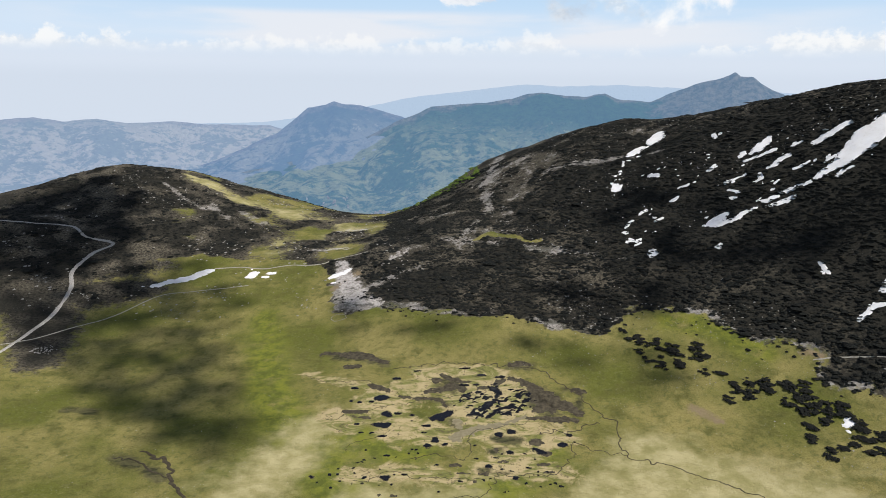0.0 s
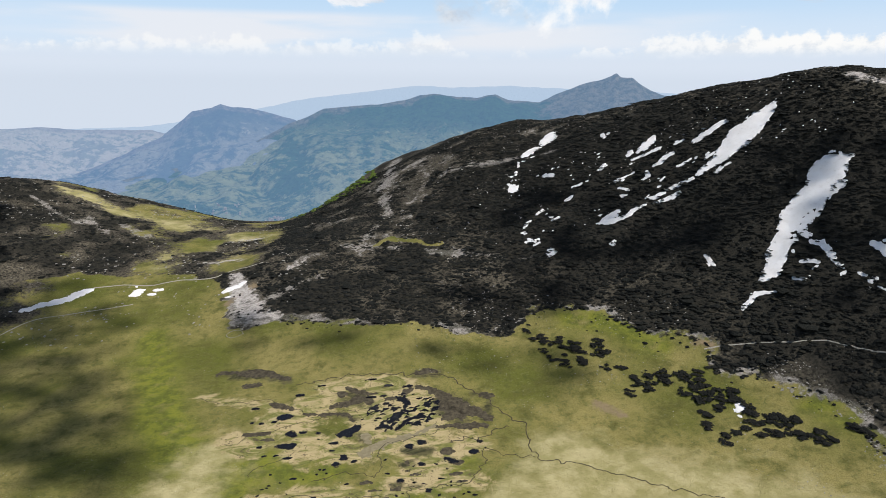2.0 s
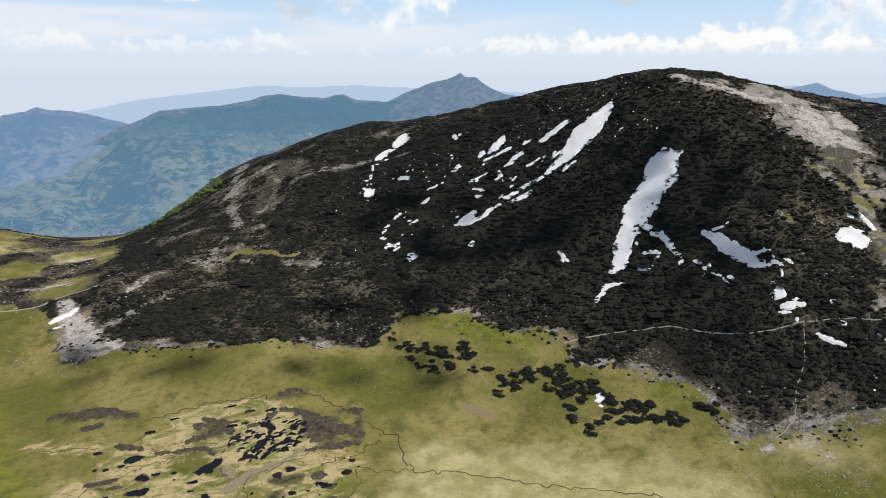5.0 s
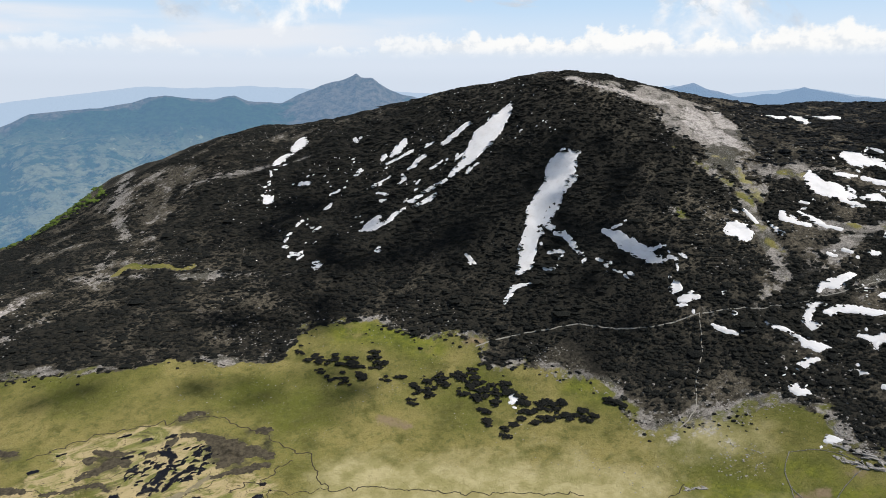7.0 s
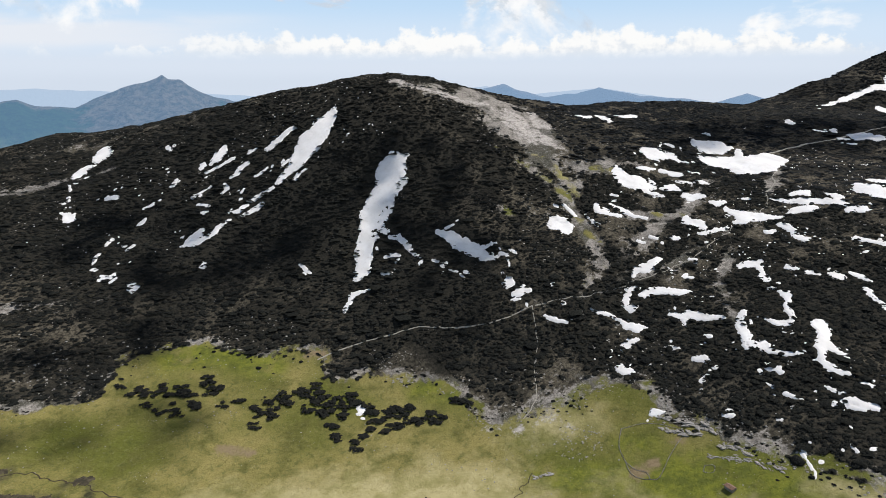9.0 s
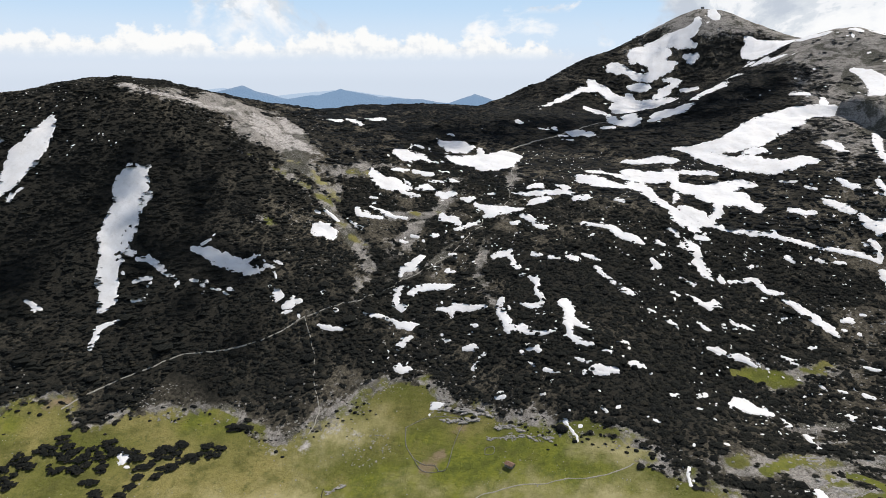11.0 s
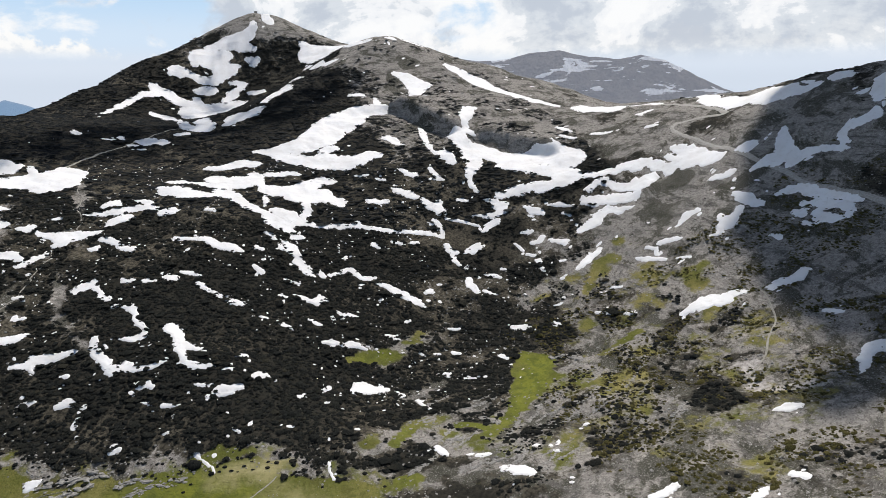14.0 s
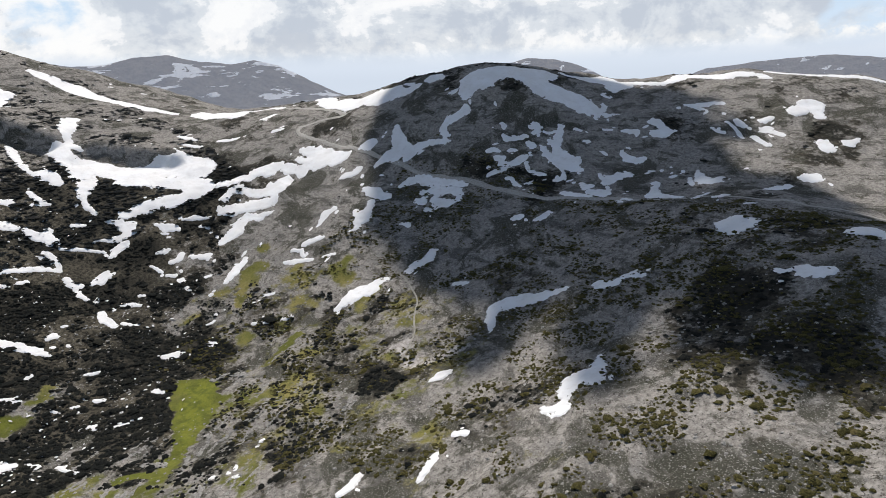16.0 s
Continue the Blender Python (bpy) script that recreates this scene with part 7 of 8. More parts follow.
pond([(-20.3, 425, 1), (-20.1, 425, 1.2), (-20, 425.1, 1)])
pond([(50.4, 472, 1.9), (51, 472, 2.4), (51.6, 472, 1.9)])
pond([(60.1, 492, 2.1), (61, 492, 2.7), (61.9, 492, 2.1)])
pond([(68.4, 492.4, 2), (68.9, 492.4, 2.5), (69.3, 492.4, 2)])
pond([(43.5, 486.2, 1), (46.8, 486.2, 1.2), (50, 486, 1)])
pond([(18.1, 496.1, 1.6), (20.2, 495.8, 2), (22.2, 495.5, 1.6)])
pond([(45.7, 517, 1.6), (48, 516.8, 2.1), (50.3, 516.5, 1.7)])
pond([(31.2, 522.2, 1.7), (32.9, 521.9, 2.1), (34.6, 521.5, 1.7)])
pond([(16, 532.9, 1.1), (19.8, 532.8, 1.3), (23.5, 532.7, 1.1)])
pond([(42, 445.2, 2.3), (42.2, 445.2, 2.9), (42.4, 445.2, 2.3)])
pond([(50.6, 448.8, 2.6), (51.8, 448.8, 3.3), (52.9, 448.9, 2.6)])
pond([(86.4, 435.2, 2.9), (87.3, 435.3, 3.6), (88.1, 435.3, 2.9)])
pond([(93, 446.1, 1.8), (93.2, 446.1, 2.2), (93.4, 446.1, 1.8)])
pond([(-39.5, 522.7, 1.6), (-37.6, 522.6, 2), (-35.7, 522.5, 1.6)])
pond([(67.4, 478, 0.7), (68.2, 477.9, 0.9), (69, 477.9, 0.7)])
pond([(-22.9, 533, 0.9), (-20.3, 533, 1.1), (-17.7, 532.9, 0.9)])
pond([(29.1, 498.9, 1.6), (29.8, 498.8, 1.9), (30.5, 498.7, 1.5)])
pond([(20.6, 481.8, 1.1), (22.3, 481.7, 1.3), (23.9, 481.6, 1.1)])
pond([(34.9, 491.9, 0.9), (37.4, 491.6, 1.1), (39.8, 491.3, 0.9)])
pond([(54, 499.5, 1), (55.7, 499.3, 1.2), (57.4, 499.2, 1)])
pond([(63.9, 497.2, 1), (65.4, 497.2, 1.2), (66.9, 497.1, 0.9)])
pond([(-45.5, 440, 1.1), (-42.7, 440.2, 1.3), (-39.9, 440.3, 1.1)])
pond([(-64.5, 486, 1.5), (-64.3, 486, 1.9), (-64.1, 486, 1.5)])
pond([(-71.8, 488.6, 1.2), (-71.5, 488.6, 1.6), (-71.2, 488.6, 1.2)])
pond([(-62.5, 454.6, 1.3), (-62.4, 454.6, 1.7), (-62.2, 454.6, 1.3)])
pond([(-59.5, 443.7, 1), (-58.3, 443.7, 1.3), (-57.1, 443.7, 1)])
pond([(-51.2, 443.6, 1), (-50.6, 443.6, 1.3), (-49.9, 443.7, 1)])
pond([(-13.5, 446.4, 1), (-12.4, 446.5, 1.2), (-11.4, 446.5, 1)])
pond([(-22.6, 461.1, 0.8), (-22.2, 461.1, 1), (-21.8, 461.1, 0.8)])
pond([(-38.4, 416.4, 0.9), (-37.5, 416.5, 1.1), (-36.5, 416.6, 0.9)])
pond([(-25.4, 395.4, 0.9), (-24, 395.4, 1.1), (-22.6, 395.4, 0.9)])
pond([(-36.9, 391.6, 2.4), (-36.7, 391.6, 3), (-36.5, 391.6, 2.4)])
pond([(-84.4, 389.8, 1.3), (-84.3, 389.8, 1.6), (-84.1, 389.8, 1.3)])
pond([(-72.8, 393.8, 1), (-72.7, 393.8, 1.2), (-72.5, 393.9, 1)])
pond([(-69, 400.7, 0.9), (-68.8, 400.7, 1.1), (-68.7, 400.7, 0.9)])
pond([(-57.2, 407.2, 0.7), (-56.1, 407.2, 0.9), (-55.1, 407.3, 0.7)])
pond([(-65.2, 386.5, 0.7), (-65.1, 386.5, 0.9), (-64.9, 386.5, 0.7)])
pond([(-79.4, 385.4, 0.8), (-79.3, 385.4, 1), (-79.1, 385.4, 0.8)])
pond([(24.1, 431.9, 1), (24.3, 431.9, 1.2), (24.5, 431.9, 1)])
pond([(48.9, 425.3, 2.5), (49.1, 425.3, 3.1), (49.2, 425.3, 2.5)])
pond([(58.1, 424.2, 0.9), (58.7, 424.2, 1.2), (59.3, 424.3, 0.9)])
pond([(58.5, 408, 0.8), (60.1, 408, 1), (61.6, 408, 0.8)])
pond([(32.1, 406.9, 1.8), (32.3, 406.9, 2.3), (32.4, 406.9, 1.8)])
pond([(48.9, 395.6, 1.8), (49.6, 395.7, 2.2), (50.3, 395.7, 1.8)])
pond([(96.1, 437.8, 0.9), (96.2, 437.8, 1.1), (96.4, 437.8, 0.9)])
pond([(36.9, 418.2, 0.8), (38.1, 418.3, 1), (39.4, 418.5, 0.8)])
pond([(57.1, 485.6, 0.9), (58.4, 485.6, 1.2), (59.7, 485.5, 0.9)])
pond([(26.9, 509.3, 1.1), (28.3, 509.1, 1.4), (29.6, 508.8, 1.1)])
pond([(15.2, 510, 1.1), (18.1, 509.6, 1.4), (21.1, 509.1, 1.2)])
pond([(73, 485.2, 0.9), (73.9, 485.2, 1.1), (74.7, 485.2, 0.8)])
pond([(9.5, 483, 1), (9.7, 483, 1.2), (10, 483, 1)])
pond([(-6.4, 463.6, 3.4), (-0.8, 466, 5.6), (5.2, 472.3, 3.1)])
pond([(38.5, 505.1, 1.7), (43, 500.1, 2.9), (46.2, 494.9, 2.2)])
pond([(29.7, 474.7, 1.4), (35.8, 480.8, 3.5), (40.4, 484.3, 2.1)])
pond([(19.4, 469, 0.9), (26.7, 471, 2.5), (31.4, 467.8, 1.4)])
pond([(34.3, 465.7, 1.5), (41, 472.8, 1.8), (48, 477.4, 1.6), (55.4, 478.4, 2.1)])
pond([(65.6, 429.3, 1.3), (69.4, 427.7, 2.9), (72.5, 424.9, 1.7)])
pond([(43.1, 490.1, 1), (43.7, 493.2, 1.9)])
pond([(21.6, 491.6, 1), (17.8, 494.7, 1.4)])
_rng = np.random.default_rng(12)
for _k in range(70):
    _a, _r = _rng.uniform(0, 6.283), 24 * math.sqrt(_rng.uniform())
    _x, _y, _l, _t = 42 + 1.2 * _r * math.cos(_a), 486 + 0.9 * _r * math.sin(_a), _rng.uniform(0.5, 3.0), _rng.uniform(-0.5, 0.9)
    pond([(_x - _l, _y - _l * _t, 0.7), (_x, _y + 0.4 * _l, _rng.uniform(0.7, 1.4)), (_x + _l, _y + _l * _t, 0.6)])
for _k in range(40):
    _x, _y = _rng.uniform(-85, 80), _rng.uniform(378, 425)
    pond([(_x, _y, _rng.uniform(0.7, 1.1)), (_x + _rng.uniform(-1, 1.6), _y + _rng.uniform(-1, 1), 0.7)])


# ---- shrubs and stones ----
def lumps(seed, count, squash, jag, fine=2):
    """Templates of one low shrub or stone: a ragged dome, as points and triangles."""
    rng, out = np.random.default_rng(seed), []
    for k in range(count):
        bm = bmesh.new()
        bmesh.ops.create_icosphere(bm, subdivisions=fine, radius=1, matrix=Euler((rng.uniform(0, 3), rng.uniform(0, 3), 0)).to_matrix().to_4x4())
        bmesh.ops.delete(bm, geom=[v for v in bm.verts if v.co.z < -0.35], context="VERTS")
        for v in bm.verts:
            v.co *= 1 + jag * (rng.uniform(-1, 1))
            v.co.z *= squash
        bm.verts.ensure_lookup_table()
        bm.verts.index_update()
        out.append((np.array([v.co[:] for v in bm.verts]), np.array([[v.index for v in f.verts] for f in bm.faces])))
        bm.free()
    return out


PINE_LUMPS = lumps(1, 10, 0.60, 0.17)
TUFT_LUMPS = lumps(3, 14, 0.66, 0.30, 1)
STONE_LUMPS = lumps(2, 5, 0.62, 0.24)
CHIP_LUMPS = lumps(4, 8, 0.62, 0.22, 1)


def scatter_mesh(name, x, y, size, templates, mat, seed, sink=0.1, tall=1.0, smooth=False):
    """Many lumps joined into one mesh."""
    rng = np.random.default_rng(seed)
    which, turn = rng.integers(0, len(templates), len(x)), rng.uniform(0, 6.283, len(x))
    z, wide, high = ground_z(x, y), rng.uniform(0.8, 1.3, len(x)), rng.uniform(0.7, 1.3, len(x)) * tall
    cos, faces, base = [], [], 0
    for k, (v, f) in enumerate(templates):
        i = np.nonzero(which == k)[0]
        if not len(i):
            continue
        c, s, r = np.cos(turn[i])[:, None], np.sin(turn[i])[:, None], size[i][:, None]
        px = v[None, :, 0] * r * wide[i][:, None]
        py = v[None, :, 1] * r
        pz = v[None, :, 2] * r * high[i][:, None]
        co = np.stack([x[i][:, None] + c * px - s * py, y[i][:, None] + s * px + c * py, z[i][:, None] + pz - sink * r], -1)
        faces.append((f[None] + (base + np.arange(len(i)) * len(v))[:, None, None]).reshape(-1, 3))
        cos.append(co.reshape(-1, 3))
        base += len(i) * len(v)
    me = array_mesh(name, np.concatenate(cos), np.concatenate(faces), smooth)
    me.materials.append(mat)
    return new(name, me)


def spread(x0, x1, y0, y1, gap, seed):
    """Places thrown at random, one for each gap by gap metres."""
    rng = np.random.default_rng(seed)
    n = int((x1 - x0) * (y1 - y0) / gap ** 2)
    return rng.uniform(x0, x1, n), rng.uniform(y0, y1, n), rng


def shrubs(label, box, gap, size, mat, seed, full, pick=None, tall=0.62, snow_margin=0.6, kinds=None):
    x, y, rng = spread(*box, gap, seed)
    if pick is not None:
        k = pick(x, y)
        x, y = x[k], y[k]
    grass, rock, shrub, south = cover(x, y)
    clump = 0.5 + 0.9 * fbm(x, y, 26, 3, 15) + 0.55 * fbm(x, y, 7, 2, 19)
    dense = amount(x, y, PINE_MAT, 60)
    k = (rng.uniform(0, 1, len(x)) * 0.25 + (1 - shrub) * 1.2 + (1 - full) - 0.75 * dense < clump + 0.25) & (shrub > 0.08)
    x, y = x[k], y[k]
    k = bare_of_snow(x, y, snow_margin) & off_ways(x, y, 0.35)
    x, y = x[k], y[k]
    ob = scatter_mesh("shrub_cover", x, y, size * np.exp(rng.normal(0, 0.42, len(x))), kinds or TUFT_LUMPS, mat, seed, 0.1, tall, True)
    return tagged(ob, label, "shrubs", kind="stuff")


shrubs("dense dark dwarf pine over the main mountainside", (-90, 640, 455, 1130), 2.7, 1.75, PINE, 101, 0.86, tall=0.45)
shrubs("dark dwarf pine in the snowy hollow", (360, 760, 220, 455), 2.2, 1.4, PINE, 102, 0.60, tall=0.75)
shrubs("dark dwarf pine on the slope above the hut", (380, 720, -60, 220), 2.0, 1.3, PINE, 103, 0.56, tall=0.85)
shrubs("dark dwarf pine scattered over the stony ground", (330, 760, -260, -60), 2.4, 1.3, PINE, 104, 0.38, tall=0.85)
shrubs("dark dwarf pine on the upper slopes below the peaks", (720, 1600, -260, 640), 3.7, 2.2, HIGH_PINE, 105, 0.90, tall=0.40)
shrubs("thin dark scrub high under the summits", (640, 1000, 455, 760), 3.9, 2.1, HIGH_PINE, 106, 0.72)
shrubs("dark heath shrubs on the western hill", (-620, -60, 690, 1290), 4.0, 1.8, PINE, 107, 0.50)
shrubs("small dark shrubs on the stony shoulder", (90, 640, -420, -60), 3.4, 1.3, PINE, 108, 0.38)
shrubs("dark heath on the south ridge", (250, 900, -740, -420), 4.4, 1.7, PINE, 110, 0.55)
shrubs("bright green broadleaf bushes at the pass", (-110, 60, 1090, 1262), 6.0, 3.0, BROADLEAF, 109, 0.75, kinds=PINE_LUMPS)


def small_bushes(label, box, gap, size, mat, seed, lot):
    """Low round bushes on the stony southern slopes."""
    x, y, rng = spread(*box, gap, seed)
    grass, rock, shrub, south = cover(x, y)
    k = (south > 0.3) & (rng.uniform(0, 1, len(x)) > 0.38 * amount(x, y, MIX, 9)) & (amount(x, y, HOLLOW_TURF, 3) < 0.3) & (0.5 + fbm(x, y, 18, 3, 25) > 1 - lot + 0.3 * rng.uniform(0, 1, len(x))) & (inside(x, y, MEADOW) < -2)
    x, y = x[k], y[k]
    k = bare_of_snow(x, y, 0.4) & off_ways(x, y, 0.4)
    x, y = x[k], y[k]
    return tagged(scatter_mesh("shrub_cover", x, y, size * np.exp(rng.normal(0, 0.4, len(x))), TUFT_LUMPS, mat, seed, 0.1, 0.9, True), label, "shrubs", kind="stuff")


small_bushes("small olive juniper bushes on stony ground", (60, 560, -400, -70), 2.0, 0.95, JUNIPER, 201, 0.62)
small_bushes("small dark dwarf pine bushes on stony ground", (330, 600, -200, 60), 2.4, 1.1, PINE, 203, 0.46)


def edge_bushes(seed):
    """Low bushes thrown into the turf along the scrub's edge."""
    x, y, rng = spread(-130, 450, -20, 720, 2.6, seed)
    d = inside(x, y, MEADOW) + 13 * fbm(x, y, 34, 5, 31, 0.62)
    k = (d > -14) & (d < 14) & (rng.uniform(0, 1, len(x)) < 0.17 * np.exp(-np.clip(d - 1, 0, 99) / 5)) & (fbm(x, y, 22, 3, 27) > -0.12)
    x, y = x[k], y[k]
    k = bare_of_snow(x, y, 0.4) & off_ways(x, y, 0.6)
    x, y = x[k], y[k]
    return tagged(scatter_mesh("shrub_cover", x, y, np.exp(rng.normal(0, 0.42, len(x))), PINE_LUMPS, PINE, seed, 0.1, 1.0, True), "low dark bushes breaking up the scrub's edge", "shrubs", kind="stuff")


edge_bushes(202)


def stones(label, box, gap, size, seed, keep):
    x, y, rng = spread(*box, gap, seed)
    k = keep(x, y, rng)
    x, y = x[k], y[k]
    k = bare_of_snow(x, y, 0.2)
    x, y = x[k], y[k]
    ob = scatter_mesh("loose_stones", x, y, size * rng.uniform(0.4, 1.5, len(x)) ** 1.5, CHIP_LUMPS, LIMESTONE, seed, 0.25)
    return tagged(ob, label, "stones", kind="stuff")


stones("pale limestone boulders on the shoulder", (60, 640, -420, 40), 4.5, 0.8, 301, lambda x, y, r: (fbm(x, y, 30, 3, 61) + 0.5 * r.uniform(-1, 1, len(x)) > 0.12) & (inside(x, y, MEADOW) < 0))
stones("grey rocks showing between the pines", (100, 760, -60, 800), 4.6, 0.8, 302, lambda x, y, r: (fbm(x, y, 40, 3, 63) + 0.5 * r.uniform(-1, 1, len(x)) > 0.20) & (inside(x, y, MEADOW) < -4) & (amount(x, y, PINE_MAT, 60) < 0.3))
stones("scattered pale stones in the meadow's edge", (60, 420, 100, 600), 5.0, 0.42, 303, lambda x, y, r: (fbm(x, y, 34, 3, 67) + 0.6 * r.uniform(-1, 1, len(x)) > 0.34) & (inside(x, y, MEADOW) > 0) & (inside(x, y, MEADOW) < 75))
stones("grey stones in the strip between turf and scrub", (320, 450, -40, 480), 2.4, 0.6, 305, lambda x, y, r: (np.abs(inside(x, y, MEADOW) + 9) < 15) & (fbm(x, y, 18, 3, 65) + 0.5 * r.uniform(-1, 1, len(x)) > 0.22))
stones("white stones strewn over the pasture", (335, 390, 262, 312), 1.9, 0.55, 306, lambda x, y, r: (np.hypot(x - 365, y - 288) < 17) & (r.uniform(0, 1, len(x)) < 0.45))
stones("pale rock specks high on the mountainside", (60, 480, 760, 1150), 6.0, 0.9, 308, lambda x, y, r: fbm(x, y, 70, 4, 71) + 0.5 * r.uniform(-1, 1, len(x)) > 0.22)
stones("grey stone heaps on the western meadow", (-400, -340, 560, 720), 2.2, 0.8, 307, lambda x, y, r: (np.minimum(np.hypot(x + 368, y - 580) - 9, np.hypot((x + 379) / 1.4, y - 692) - 6) < 4 * r.uniform(-1, 1, len(x))))
stones("pale rocks on the western slopes", (-520, -40, 650, 1250), 8.0, 1.1, 304, lambda x, y, r: fbm(x, y, 60, 3, 69) + 0.5 * r.uniform(-1, 1, len(x)) > 0.25)


# single bushes where the scrub breaks up into the turf
def bush_mesh(seed):
    rng = np.random.default_rng(seed)
    cos, faces, base = [], [], 0
    for k in range(22):
        v, f = TUFT_LUMPS[rng.integers(0, 14)]
        a, d, r = rng.uniform(0, 6.283), math.sqrt(rng.uniform()) * 0.85, rng.uniform(0.18, 0.40)
        if k == 0:
            d, r = 0, 0.6
        cos.append(v * r * np.array([1, 1, rng.uniform(0.9, 1.4)]) + [d * math.cos(a), d * math.sin(a), 0.06])
        faces.append(f + base)
        base += len(v)
    me = array_mesh("dwarf_pine_bush", np.concatenate(cos), np.concatenate(faces))
    me.materials.append(PINE)
    return me


BUSHES = [bush_mesh(k) for k in range(8)]
_rng = np.random.default_rng(77)
for _x, _y, _r, _n in [(163, 574, 6.6, 4), (172, 557, 7.0, 7), (183, 548, 7.3, 8), (195, 539, 7.5, 8), (200, 527, 4.9, 4), (216, 533, 7.0, 8), (211, 522, 5.3, 4), (218, 522, 3.7, 2), (174, 530, 4.4, 3),
                       (185, 527, 5.3, 4), (196, 519, 4.2, 3), (184, 519, 3.4, 2), (211, 509, 4.6, 3), (169, 544, 4.9, 2), (225, 504, 4.2, 2), (230, 488, 7.0, 7), (241, 485, 5.8, 6), (252, 485, 5.6, 7),
                       (235, 478, 5.6, 3), (221, 476, 4.7, 3), (253, 478, 4.1, 3), (267, 479, 6.6, 8), (273, 470, 7.1, 8)] + [
                       (274, 460, 7.1, 8), (261, 465, 5.1, 4), (279, 452, 7.7, 8), (288, 448, 6.4, 7), (269, 452, 5.6, 6), (266, 439, 4.6, 4), (276, 438, 5.6, 4), (290, 439, 3.6, 2), (293, 452, 3.7, 2),
                       (278, 479, 5.2, 4), (292, 431, 5.6, 6), (292, 420, 6.8, 8), (303, 416, 6.2, 7), (306, 409, 4.6, 4), (289, 408, 5.3, 4), (297, 402, 3.9, 3), (315, 411, 4.0, 3), (304, 400, 3.5, 2)] + [
                       (263, 409, 4.9, 4), (275, 411, 3.2, 2), (259, 424, 3.2, 2), (283, 414, 3.5, 3), (310, 395, 3.0, 2), (323, 394, 4.0, 3), (319, 386, 4.3, 3), (312, 390, 4.0, 3), (325, 383, 3.6, 2),
                       (343, 388, 4.0, 4), (350, 380, 4.9, 7)]:
    for _k in range(int(_n * 1.3 + 0.5)):
        _a, _d, _s = _rng.uniform(0, 6.283), _r * math.sqrt(_rng.uniform()), _rng.uniform(2.0, 4.8)
        _bx, _by = _x + _d * math.cos(_a), _y + _d * math.sin(_a)
        _ob = new("dwarf_pine_bush", BUSHES[_rng.integers(0, 8)])
        _ob.matrix_basis = Matrix.LocRotScale((_bx, _by, float(ground_z(_bx, _by)) - 0.1), Euler((0, 0, _rng.uniform(0, 6.283))), (_s, _s * _rng.uniform(0.8, 1.2), _s * 0.75))
        tagged(_ob, "large dark dwarf pine bush on the turf" if _s > 3 else "dark dwarf pine bush on the turf", "bush", "bushes at the meadow's edge")
for _x, _y, _r, _n in [(252, 502, 23, 8), (350, 367, 11, 6), (348, 354, 6, 4), (394, 310, 17, 8), (367, 342, 10, 6), (215, 560, 19, 6), (372, 322, 16, 5), (328, 290, 2, 1), (400, 130, 10, 6), (392, 80, 10, 6), (405, 175, 9, 6)]:
    for _k in range(_n):
        _a, _d, _s = _rng.uniform(0, 6.283), _r * math.sqrt(_rng.uniform()), _rng.uniform(0.8, 1.6)
        _bx, _by = _x + _d * math.cos(_a), _y + _d * math.sin(_a)
        _ob = new("dwarf_pine_bush", BUSHES[_rng.integers(0, 8)])
        _ob.matrix_basis = Matrix.LocRotScale((_bx, _by, float(ground_z(_bx, _by)) - 0.1), Euler((0, 0, _rng.uniform(0, 6.283))), (_s, _s * _rng.uniform(0.8, 1.2), _s * 0.85))
        tagged(_ob, "small dark round bush standing alone", "bush", "bushes at the meadow's edge")


# ---- the shepherds' place ----
def part(name, bm, mat, parent, label=""):
    me = bpy.data.meshes.new(name)
    bm.normal_update()
    bm.to_mesh(me)
    bm.free()
    me.materials.append(mat)
    ob = new(name, me)
    ob.parent = parent
    if label:
        ob["label"] = label
    return ob


def box(bm, x0, x1, y0, y1, z0, z1):
    made = bmesh.ops.create_cube(bm, size=1)["verts"]
    for v in made:
        v.co = Vector((x0 + (v.co.x + 0.5) * (x1 - x0), y0 + (v.co.y + 0.5) * (y1 - y0), z0 + (v.co.z + 0.5) * (z1 - z0)))
    return made


